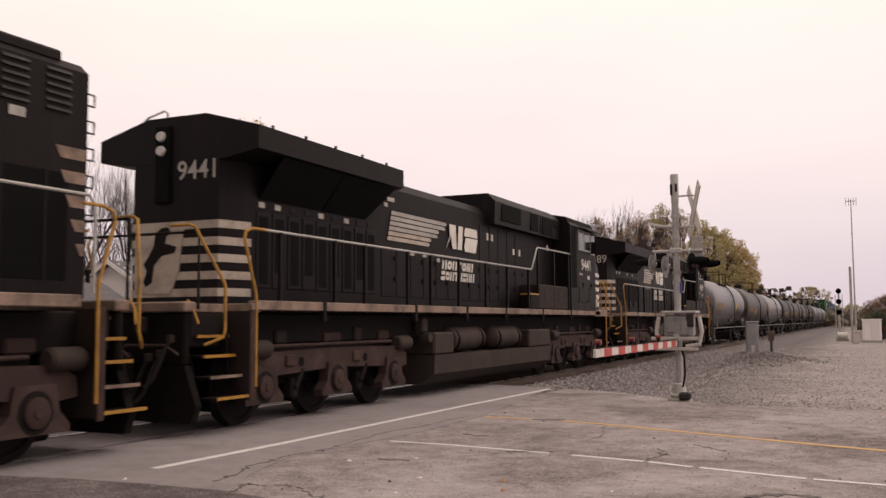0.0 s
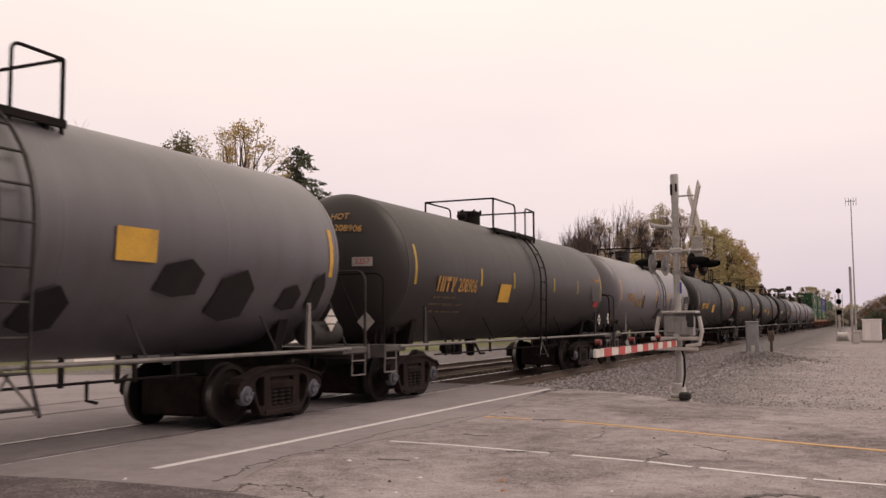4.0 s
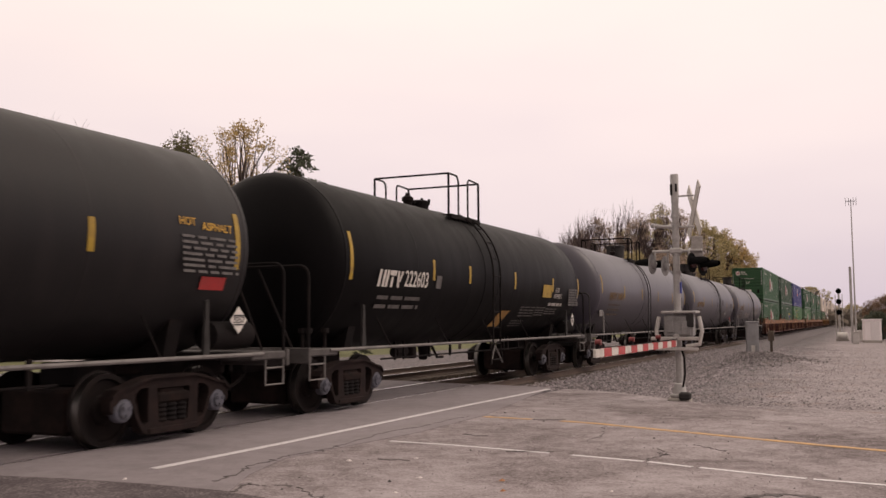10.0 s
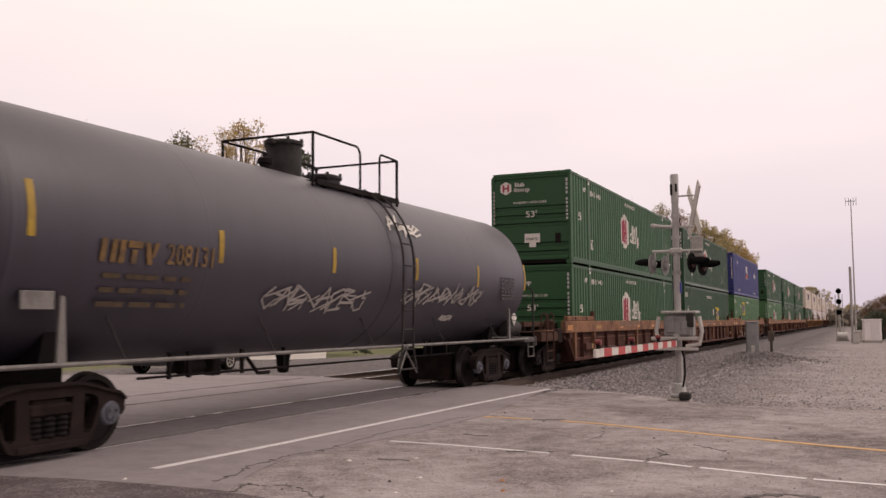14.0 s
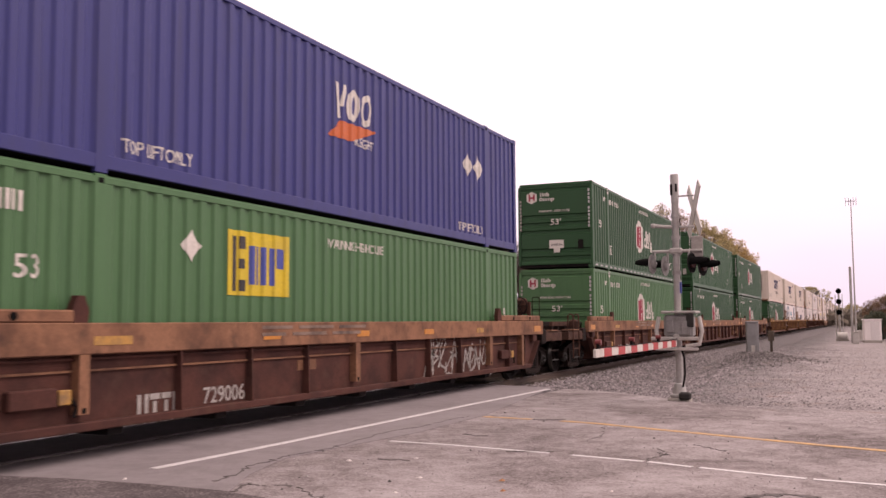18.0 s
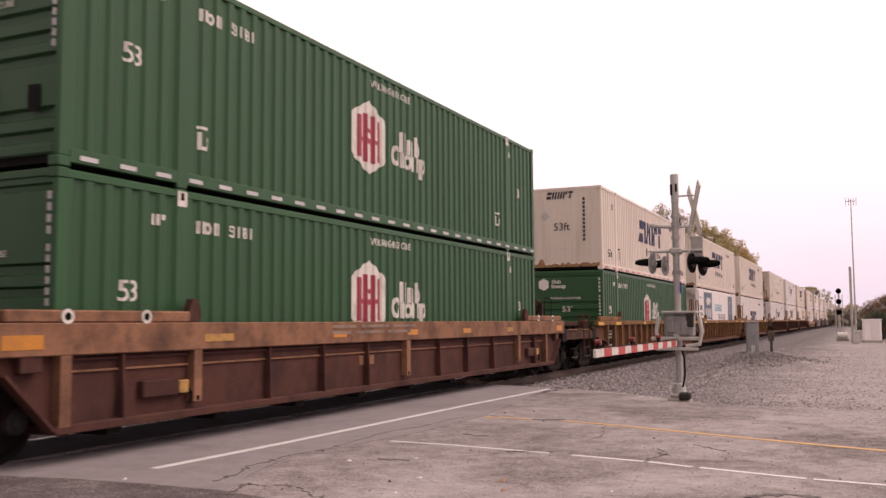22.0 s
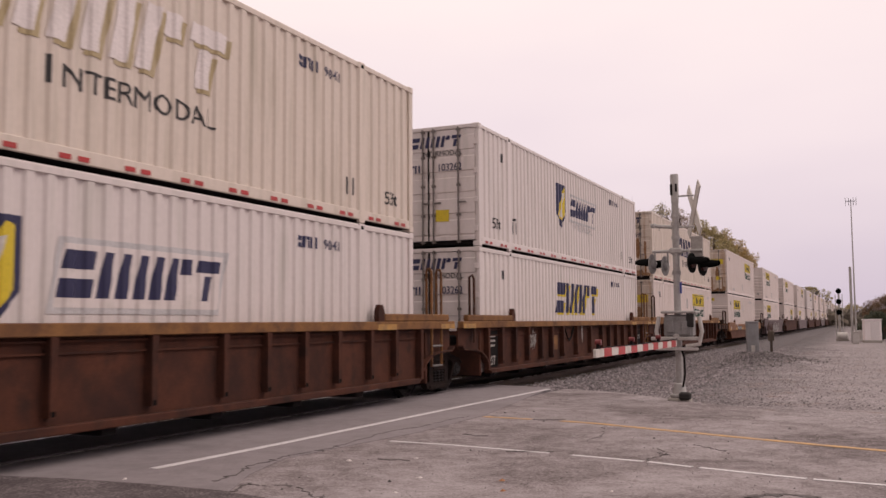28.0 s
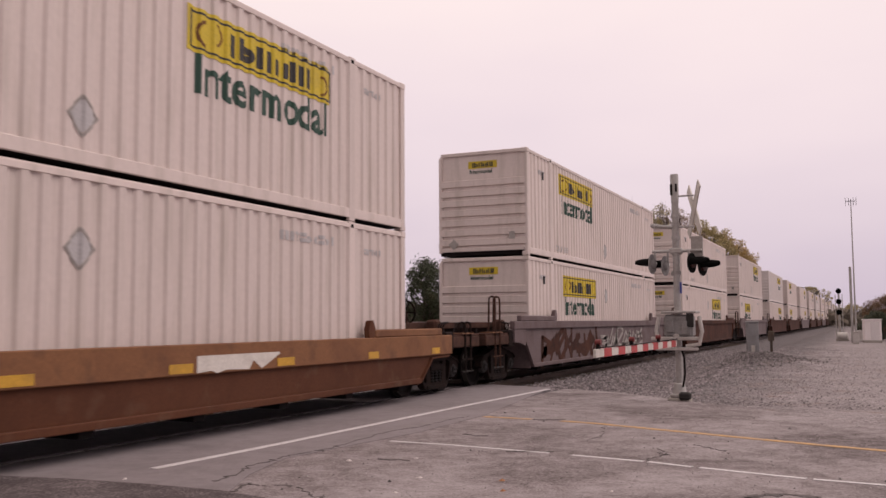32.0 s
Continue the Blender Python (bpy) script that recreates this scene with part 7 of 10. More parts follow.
    PAN["door"] = swaged(0.02, h - 0.10, 0.15, CH - 0.11, [(0.28 + k * 0.5, 0.64 + k * 0.5) for k in range(5)], 0.004, 0.022).mesh("door", 20)
    b = Geo()
    b.tube([(0, -0.03, 0.08), (0, -0.03, CH - 0.06)], 0.022, 8)
    for z in (0.12, 0.75, 1.45, 2.15, CH - 0.12):
        b.box(-0.05, 0.05, -0.035, 0.015, z - 0.03, z + 0.03, 0.008)
    b.box(-0.02, 0.20, -0.05, -0.03, 1.02, 1.06, 0.005)
    PAN["bar"] = b.mesh("lock_bar")
    PAN["hinge"] = Geo().box(-0.05, 0.05, -0.02, 0.02, -0.06, 0.06, 0.01).mesh("hinge")
    return PAN


def container(u, z, mat, label, end="end_swage", door_mat=None, rail_mat=None, cat="container", side="side"):
    P = container_meshes()
    c = thing("container", label, cat, "double-stacked containers of the train")
    h = CW / 2
    part("side_panel", P[side], mat, c)
    part("far_side", P["far"], mat, c)
    part("roof", P["roof"], mat, c)
    part("floor", P["floor"], m_dark, c)
    part("bottom_rail", P["brail"], rail_mat or mat, c)
    part("top_rail", P["trail"], mat, c)
    for y in (0.08, CL - 0.08):
        part("corner_post", P["post"], mat, c, at=(h, y, 0))
        part("corner_post", P["post"], mat, c, at=pose(-h, y, 0, 0, 0, 180))
        for zz in (0.0, CH - 0.12):
            part("corner_casting", P["cast"], mat, c, at=(h, y, zz))
    for y in (2.03, CL - 2.03):
        part("lift_post", P["mid"], mat, c, at=(h, y, 0))
        part("casting_hole", P["eye"], m_void, c, at=(h, y, CH - 0.14))
    part("end_sill", P["sillbar"], door_mat or mat, c)
    part("end_header", P["header"], door_mat or mat, c)
    if end == "doors":
        for s in (1, -1):
            part("door", P["door"], door_mat or mat, c, at=None if s > 0 else Matrix.Diagonal((-1, 1, 1, 1)))
            for k in range(4):
                part("hinge", P["hinge"], door_mat or mat, c, at=(s * (h - 0.08), 0.0, 0.4 + k * 0.68))
        for x in (-0.78, -0.14, 0.14, 0.78):
            part("lock_bar", P["bar"], m_lockbar, c, at=(x, 0.0, 0))
        part("door_gasket", Geo().box(-0.022, 0.022, -0.004, 0.03, 0.15, CH - 0.11, 0.006), m_dark, c)
        if door_mat is m_rusty:
            rr = random.Random(int(u) * 3 + int(z))
            for x, za, zb, w in ((-0.98, 0.2, 0.95, 0.17), (-0.74, 1.15, 2.05, 0.09), (-0.9, 1.95, 2.35, 0.2), (0.66, 0.9, 1.75, 0.10)):
                n = 9
                zs = [za + (zb - za) * k / n for k in range(n + 1)]
                q = [(x - w * (0.35 + math.sin(math.pi * (k + 0.5) / (n + 1)) * rr.uniform(0.68, 0.82)), zs[k]) for k in range(n + 1)]
                q += [(x + w * (0.35 + math.sin(math.pi * (k + 0.5) / (n + 1)) * rr.uniform(0.68, 0.82)), zs[k]) for k in range(n, -1, -1)]
                marking(c, "rust_stain", [q], m_ruststain, (0, 0.0020, 0), ENDF, "brown rust bloom on the door")
            for x in (-0.28, 0.32, 0.98):
                z0, z1, w = rr.choice(((0.2, 1.1), (0.25, 1.6), (1.2, 2.3), (0.3, 0.9))) + (rr.uniform(0.03, 0.09),)
                q = [(x - w * rr.uniform(0.5, 1.1), z0 + (z1 - z0) * k / 6) for k in range(7)] + [(x + w * rr.uniform(0.5, 1.1), z1 - (z1 - z0) * k / 6) for k in range(7)]
                marking(c, "rust_stain", [q], m_ruststain, (0, 0.0015, 0), ENDF, "dark rust streak")
            q = [(-1.15, 0.16)] + [(-1.15 + 0.115 * k, 0.2 + rr.uniform(0.02, 0.28)) for k in range(21)] + [(1.15, 0.16)]
            marking(c, "rust_stain", [q], m_ruststain, (0, 0.0010, 0), ENDF, "brown rust along the sill")
    else:
        part("end_panel", P[end], mat, c)
    part("rear_panel", P["end_ribs"], mat, c, at=pose(0, CL, 0, 0, 0, 180))
    c.matrix_basis = pose(TX, u, z)
    MOVERS.append((c, u))
    return c


SX = CW / 2 + 0.006        # just proud of the corrugation


def hexagon(w, h):
    return [(0, h / 2), (-w / 2, h * 0.27), (-w / 2, -h * 0.27), (0, -h / 2), (w / 2, -h * 0.27), (w / 2, h * 0.27)]


def hub(u, z, mat=None, plain_hex=False, dashes=False):
    c = container(u, z, mat or m_hub, "green corrugated container with a white hexagon emblem")
    yl, zl = 7.05, 1.58
    marking(c, "emblem", [hexagon(1.30, 1.36)], m_white, (SX, yl, zl), label="white hexagon emblem")
    marking(c, "emblem_bar", [rect(-0.42, -0.30, -0.40, 0.36), rect(-0.20, -0.08, -0.46, 0.42), rect(0.08, 0.20, -0.46, 0.42), rect(0.30, 0.42, -0.40, 0.36)], m_logo_red, (SX + 0.003, yl, zl), label="dark red strokes")
    marking(c, "emblem_bar", [rect(-0.30, -0.20, -0.10, -0.02), rect(-0.08, 0.08, -0.12, -0.02), rect(0.20, 0.30, -0.10, -0.02), rect(-0.08, 0.08, 0.08, 0.16)], m_logo_red, (SX + 0.003, yl, zl))
    marking(c, "plain_word", plain_word("hnd", 0.88, 0.40, gap=0.22), m_white, (SX, 8.28, zl - 0.06), label="white name shapes")
    marking(c, "plain_word", plain_word("Oionq", 1.46, 0.40, gap=0.20), m_white, (SX, 7.95, zl - 0.36), label="white name shapes")
    words(c, "WARNING HIGH CUBE", 0.185, (SX, 7.92, 2.60), m_white, wide=0.80)
    words(c, "53", 0.36, (SX, 1.13, 1.53), m_white)
    words(c, "53", 0.32, (SX, CL - 1.18, 1.53), m_white, wide=0.85)
    marking(c, "code_mark", plain_word("hOll", 0.46, 0.17), m_white, (SX, 2.36, 2.34))
    words(c, "%06d" % random.Random(round(u)).randrange(500000, 540000), 0.23, (SX, 3.30, 2.42), m_white, wide=0.82)
    marking(c, "lift_mark", [rect(-0.11, -0.06, -0.13, 0.11), rect(-0.06, 0.06, -0.13, -0.08), rect(0.05, 0.10, -0.08, 0.06), rect(-0.13, 0.09, 0.15, 0.19)], m_white, (SX, 2.47, 0.70))
    marking(c, "lift_mark", [rect(-0.11, -0.06, -0.13, 0.11), rect(-0.06, 0.06, -0.13, -0.08), rect(0.05, 0.10, -0.08, 0.06), rect(-0.13, 0.09, 0.15, 0.19)], m_white, (SX, CL - 2.68, 0.70))
    marking(c, "tab_mark", [rect(-0.10, -0.06, -0.07, 0.07), rect(-0.03, 0.01, -0.07, 0.07), rect(0.04, 0.10, 0.0, 0.07)], m_white, (SX, 1.62, 2.45))
    marking(c, "tab_mark", [rect(-0.10, -0.06, -0.07, 0.07), rect(-0.03, 0.01, -0.07, 0.07), rect(0.04, 0.10, 0.0, 0.07)], m_white, (SX, CL - 1.85, 2.44))
    for y in (2.03, CL - 2.03):
        marking(c, "tab_mark", [rect(-0.09, 0.09, -0.16, 0.04)], m_white, (SX + 0.004, y, CH - 0.07))
        marking(c, "lift_hole", [rect(-0.03, 0.03, -0.08, 0.02)], m_void, (SX + 0.009, y, CH - 0.07))
    if dashes:
        marking(c, "reflective_dash", [rect(0.3 + k * 0.62, 0.3 + k * 0.62 + 0.27, -0.028, 0.028) for k in range(26)], m_fade, (SX, 0, 0.12), label="row of grey reflective dashes")
    # leading end
    e = 0.006
    marking(c, "end_emblem", [hexagon(0.36, 0.42)], m_white, (-0.80, e, 2.42), ENDF)
    if not plain_hex:
        marking(c, "emblem_bar", [rect(-0.11, -0.05, -0.12, 0.12), rect(0.05, 0.11, -0.12, 0.12), rect(-0.05, 0.05, -0.03, 0.03)], m_logo_red, (-0.80, e - 0.005, 2.42), ENDF)
    marking(c, "plain_word", plain_word("hnd", 0.32, 0.13), m_white, (-0.50, e, 2.45), ENDF)
    marking(c, "plain_word", plain_word("Oionq", 0.52, 0.13), m_white, (-0.53, e, 2.29), ENDF)
    words(c, "WARNING HIGH CUBE", 0.105, (-0.02, e, 1.94), m_white, ENDF)
    words(c, "53'", 0.27, (0.03, e, 1.56), m_white, ENDF, 1.2)
    if z > 2:
        marking(c, "weight_plate", [rect(-0.25, 0.25, -0.14, 0.14), rect(-0.10, 0.12, -0.28, -0.14)], m_white, (0.05, e, 0.82), ENDF, "white weight plate")
        words(c, "24,000 lbs", 0.10, (0.05, e - 0.006, 0.80), m_ink, ENDF)
        marking(c, "vent_plate", [rect(-0.09, 0.09, -0.15, 0.15)], m_greypaint if int(u) % 2 else m_dark, (0.88, e, 0.80), ENDF)
    for k in range(4):
        marking(c, "upright_code", [rect(-0.03, 0.03, 2.62 - k * 0.13 - 0.09, 2.62 - k * 0.13)], m_fade, (1.18, -0.004, 0), ENDF)
    marking(c, "upright_code", [rect(-0.028, 0.028, 1.35 + k * 0.12, 1.35 + k * 0.12 + 0.08) for k in range(6)], m_fade, (1.18, -0.004, 0), ENDF)
    marking(c, "upright_code", [rect(-0.03, 0.03, 1.3 + k * 0.12, 1.3 + k * 0.12 + 0.08) for k in range(9)], m_greypaint, (-1.2, -0.004, 0), ENDF)
    return c


def swift_shapes(w, h, slant=0.22):
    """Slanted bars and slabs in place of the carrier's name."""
    return plain_word("swlft", w - slant * h, h, slant, 0.20)


def badge(c, y, z, s, face=SIDE, x=None):
    """A shield shape, half gold, half navy."""
    X = SX if x is None else x
    at = (X, y, z) if face is SIDE else (y, X, z)
    k = 0.002 if face is SIDE else -0.005
    at2 = (X + k, y, z) if face is SIDE else (y, X + k, z)
    marking(c, "badge", [[(-0.5 * s, 0.62 * s), (-0.5 * s, -0.2 * s), (0, -0.72 * s), (0.5 * s, -0.2 * s), (0.5 * s, 0.62 * s)]], m_navy, at, face, "navy shield badge")
    marking(c, "badge_stripe", [[(-0.35 * s, -0.32 * s), (0.28 * s, 0.55 * s), (0.42 * s, 0.52 * s), (0.42 * s, -0.18 * s), (0.1 * s, -0.5 * s)]], m_gold, at2, face, "gold stripe")
    marking(c, "badge_flash", [[(-0.12 * s, -0.35 * s), (0.12 * s, 0.35 * s), (0.3 * s, 0.40 * s), (0.05 * s, -0.42 * s)]], m_white, (at2[0] + (k if face is SIDE else 0), at2[1] + (0 if face is SIDE else k), at2[2]), face)


def swift(u, z, mat=None, style="name", end="end_flat", door_mat=None, low=False, sub=True, shade=None, ink=None, door_badge=False):
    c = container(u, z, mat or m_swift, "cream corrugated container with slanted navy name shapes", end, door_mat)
    ink = ink or m_navy
    zz = 1.40 if not low else 0.98
    if style == "name":
        if shade:
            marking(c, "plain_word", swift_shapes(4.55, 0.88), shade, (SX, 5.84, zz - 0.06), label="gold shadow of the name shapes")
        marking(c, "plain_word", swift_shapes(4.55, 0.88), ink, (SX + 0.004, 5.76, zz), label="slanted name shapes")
        if sub:
            words(c, "I", 0.46, (SX, 7.2, zz - 0.37), m_ink)
            words(c, "NTERMODAL", 0.385, (SX, 8.72, zz - 0.39), m_ink, wide=1.16)
    else:
        badge(c, 6.42, zz + 0.28, 0.98)
        marking(c, "name_plate", [rect(0.0, 2.95, -0.14, 0.72, 0.22)], m_fade, (SX, 7.26, zz), label="pale outline plate")
        marking(c, "name_field", [rect(0.08, 2.88, -0.07, 0.65, 0.22)], m_swift_w, (SX + 0.002, 7.26, zz))
        marking(c, "plain_word", swift_shapes(2.85, 0.54), ink, (SX + 0.004, 7.38, zz + 0.04), label="slanted name shapes")
        if sub:
            words(c, "INTERMODAL", 0.27, (SX, 8.75, zz - 0.27), m_fade, wide=1.25)
    words(c, "53ft", 0.36, (SX, 1.15, 0.60), m_ink, wide=0.8)
    words(c, "53ft", 0.34, (SX, CL - 0.9, 0.55), m_ink, wide=0.8)
    marking(c, "code_mark", plain_word("slth", 0.55, 0.18), m_navy, (SX, 12.1, 2.34))
    words(c, "94%04d" % random.Random(int(u) + 7).randrange(9999), 0.23, (SX, 13.15, 2.42), m_navy, wide=0.82)
    marking(c, "lift_mark", [rect(-0.1, -0.05, -0.16, 0.14), rect(0.05, 0.10, -0.16, 0.14), rect(-0.1, 0.1, 0.18, 0.24)], m_ink, (SX, 2.42, 0.62))
    marking(c, "lift_mark", [rect(-0.1, -0.05, -0.16, 0.14), rect(0.05, 0.10, -0.16, 0.14)], m_ink, (SX, CL - 2.42, 0.62))
    marking(c, "tab_mark", [rect(-0.06, 0.06, -0.12, 0.1)], m_ink, (SX, 1.55, 2.3))
    if z > 2:
        tick = []
        for k in range(16):
            y = 0.35 + k * 1.0
            tick += [rect(y, y + 0.17, -0.03, 0.03), rect(y + 0.27, y + 0.44, -0.03, 0.03)]
        marking(c, "reflective_dash", tick, m_red, (SX, 0, 0.11), label="row of red reflectors")
    if end == "end_flat":
        marking(c, "plain_word", swift_shapes(0.98, 0.25), m_ink, (-0.66, 0.0, 2.49), ENDF)
        words(c, "53ft", 0.37, (-0.12, 0.004, 1.50), m_ink, ENDF)
        words(c, "24,000 lbs", 0.10, (-0.1, 0.004, 0.75), m_fade, ENDF)
        marking(c, "placard_holder", [[(0, .17), (.17, 0), (0, -.17), (-.17, 0)]], m_galv, (-0.72, 0.004, 1.9), ENDF)
        marking(c, "upright_code", [rect(-0.04, 0.04, 1.0 + k * 0.14, 1.0 + k * 0.14 + 0.10) for k in range(11)], m_ink, (0.68, 0.004, 0), ENDF)
    rr = random.Random(int(u) + int(z))
    if end == "end_flat":
        drips = [(-1.2, 0.12)]
        for k in range(25):
            drips.append((-1.2 + 0.1 * k, 0.14 + rr.uniform(0.04, 0.22) * (1.5 if k < 5 else 0.7)))
        drips.append((1.2, 0.12))
        marking(c, "rust_stain", [drips], m_ruststain, (0, 0.0025, 0), ENDF, "brown rust run along the sill")
        if u == 371.30:
            for x in (-0.45, 0.55):
                q = [(x - 0.05, 0.3)]
                for k in range(8):
                    q.append((x - 0.07 - rr.uniform(-.04, .05) - 0.008 * k, 0.4 + k * 0.3))
                for k in range(7, -1, -1):
                    q.append((x + 0.07 + rr.uniform(-.04, .06) + 0.01 * k, 0.4 + k * 0.3))
                marking(c, "rust_stain", [q], m_ruststain, (0, 0.002, 0), ENDF, "dark rust streak")
    if end == "doors":
        marking(c, "plain_word", swift_shapes(1.35, 0.26), ink, (-0.5, -0.004, 2.42 if door_badge else 2.38), ENDF)
        if door_badge:
            badge(c, -0.95, 2.3, 0.36, ENDF, -0.004)
        else:
            words(c, "INTERMODAL", 0.17, (0.35, -0.004, 2.22), m_ink, ENDF)
        words(c, "%06d" % random.Random(int(u)).randrange(100000, 110000), 0.25, (0.55, -0.004, 1.88), m_navy, ENDF, 0.85)
        marking(c, "plain_word", plain_word("slth", 0.5, 0.19), m_navy, (-0.72, -0.004, 1.79), ENDF)
        marking(c, "weight_plate", [rect(-0.17, 0.17, -0.14, 0.14)], m_gold, (0.36, -0.004, 0.74), ENDF)
    return c


def hunt(u, z, mat=None, end="end_ribs", door_mat=None, at=(3.0, 2.55), flip=False, far=False):
    c = container(u, z, mat or m_jb, "ivory corrugated container with a yellow name panel", end, door_mat)
    y, zz = at
    marking(c, "name_panel", [rect(0, 3.62, -0.62, 0)], m_gold, (SX, y, zz), label="yellow name panel with dark border")
    marking(c, "panel_border", [rect(0.06, 3.64, -0.08, -0.05), rect(0.06, 3.64, -0.57, -0.54), rect(0.06, 0.09, -0.57, -0.05), rect(3.61, 3.64, -0.57, -0.05)], m_ink, (SX + 0.002, y, zz))
    marking(c, "plain_word", plain_word("ldhnhl", 2.1, 0.33, gap=0.2), m_ink, (SX + 0.004, y + 0.92, zz - 0.49), label="dark name shapes")
    marking(c, "name_scroll", [ring_half(0.42, -0.33, 0.22, 0.20, 0.05, -1), ring_half(0.62, -0.28, 0.16, 0.16, 0.04, 1), ring_half(3.35, -0.35, 0.17, 0.17, 0.04, 1)], m_chord_b, (SX + 0.004, y, zz))
    if far:
        part("lettering", letters("Intermodal", 0.66, 0.98), m_pgreen, c, at=Matrix.Translation((SX, y + 2.0, zz - 0.98)) @ SIDE)["kind"] = "stuff"
    else:
        words(c, "Intermodal", 0.78, (SX, y + 1.86, zz - 0.92), m_pgreen, wide=0.98)
    if far:
        return c
    marking(c, "code_mark", plain_word("hlltsoosol", 1.5, 0.15, gap=0.3), m_fade, (SX, 12.0, 2.42))
    marking(c, "code_mark", plain_word("hlts", 0.45, 0.12), m_fade, (SX, 1.0, 2.3))
    marking(c, "code_mark", plain_word("slltoh", 0.6, 0.10), m_fade, (SX, CL - 1.6, 2.35))
    words(c, "TOP LIFT ONLY", 0.22, (SX, 3.1, 0.35) if not flip else (SX, 12.9, 0.35), m_fade, wide=0.8)
    marking(c, "placard_holder", [[(0, .2), (.2, 0), (0, -.2), (-.2, 0)]], m_fade, (SX, 8.05, 0.62 if z > 2 else 2.0))
    marking(c, "placard_rim", [[(0, .25), (.25, 0), (0, -.25), (-.25, 0), (-.21, 0), (0, -.21), (.21, 0), (0, .21), (-.21, 0), (-.25, 0)]], m_greypaint, (SX + 0.002, 8.05, 0.62 if z > 2 else 2.0))
    marking(c, "tab_mark", [rect(-0.05, 0.05, -0.12, 0.1)], m_ink, (SX, 1.35, 2.3))
    if end == "doors":
        marking(c, "name_panel", [rect(-1.05, 1.05, 1.92, 2.25)], m_gold, (0, -0.004, 0), ENDF, "yellow name panel")
        marking(c, "plain_word", [[(p[0] - 0.6, p[1] + 1.98) for p in q] for q in plain_word("ldhnhl", 1.2, 0.2)], m_ink, (0, -0.009, 0), ENDF)
        marking(c, "weight_plate", [rect(-0.14, 0.14, -0.12, 0.12)], m_gold, (0.72, -0.004, 1.0), ENDF)
    else:
        marking(c, "name_panel", [rect(-0.42, 0.42, 2.42, 2.62)], m_gold, (0.0, 0.050, 0), ENDF, "small yellow name panel")
        marking(c, "plain_word", [[(p[0] - 0.3, p[1] + 2.45) for p in q] for q in plain_word("ldhnhl", 0.6, 0.13)], m_ink, (0, 0.044, 0), ENDF)
        words(c, "Intermodal", 0.15, (-0.05, 0.050, 2.33), m_pgreen, ENDF)
        marking(c, "vent_plate", [rect(-0.08, 0.08, -0.1, 0.1)], m_greypaint, (0.85, -0.004, 0.55), ENDF)
        marking(c, "placard_holder", [[(0, .15), (.15, 0), (0, -.15), (-.15, 0)]], m_greypaint, (-0.85, -0.004, 0.35), ENDF)
    return c


def emp(u, z, mat):
    c = container(u, z, mat, "green corrugated container with a gold square emblem")
    y0, z0 = (4.4, 1.54) if mat is m_hub2 else (10.2, 1.0)
    marking(c, "emblem", [rect(0, 1.5, 0, 0.92)], m_gold, (SX, y0, z0), label="gold emblem square")
    marking(c, "emblem_bar", [rect(0.10, 0.22, 0.06, 0.84), rect(0.26, 0.44, 0.66, 0.84), rect(0.26, 0.42, 0.38, 0.52), rect(0.26, 0.44, 0.06, 0.22)], m_ink, (SX + 0.005, y0, z0))
    marking(c, "emblem_bar", [rect(0.52, 0.62, 0.16, 0.72), rect(0.66, 0.74, 0.16, 0.72), rect(0.80, 0.90, 0.16, 0.72), rect(1.02, 1.12, 0.16, 0.72), rect(1.16, 1.38, 0.42, 0.72)], m_blue_sign, (SX + 0.005, y0, z0))
    marking(c, "placard_holder", [[(0, .22), (.19, 0), (0, -.22), (-.19, 0)]], m_white, (SX, y0 - 0.75, z0 + 0.63))
    words(c, "WARNING HIGH CUBE", 0.22, (SX, 8.0, 2.45), m_white, wide=0.85)
    marking(c, "code_mark", plain_word("hhlh", 0.62, 0.22), m_white, (SX, 0.35, 2.34))
    words(c, "53", 0.36, (SX, 1.05, 1.75), m_white)
    words(c, "53", 0.32, (SX, CL - 0.9, 1.35), m_white, wide=0.8)
    words(c, "53", 0.25, (0.1, 0.006, 1.5), m_white, ENDF)
    marking(c, "end_emblem", [rect(-0.28, 0.28, -0.2, 0.2)], m_gold, (-0.05, 0.004, 2.4), ENDF)
    return c


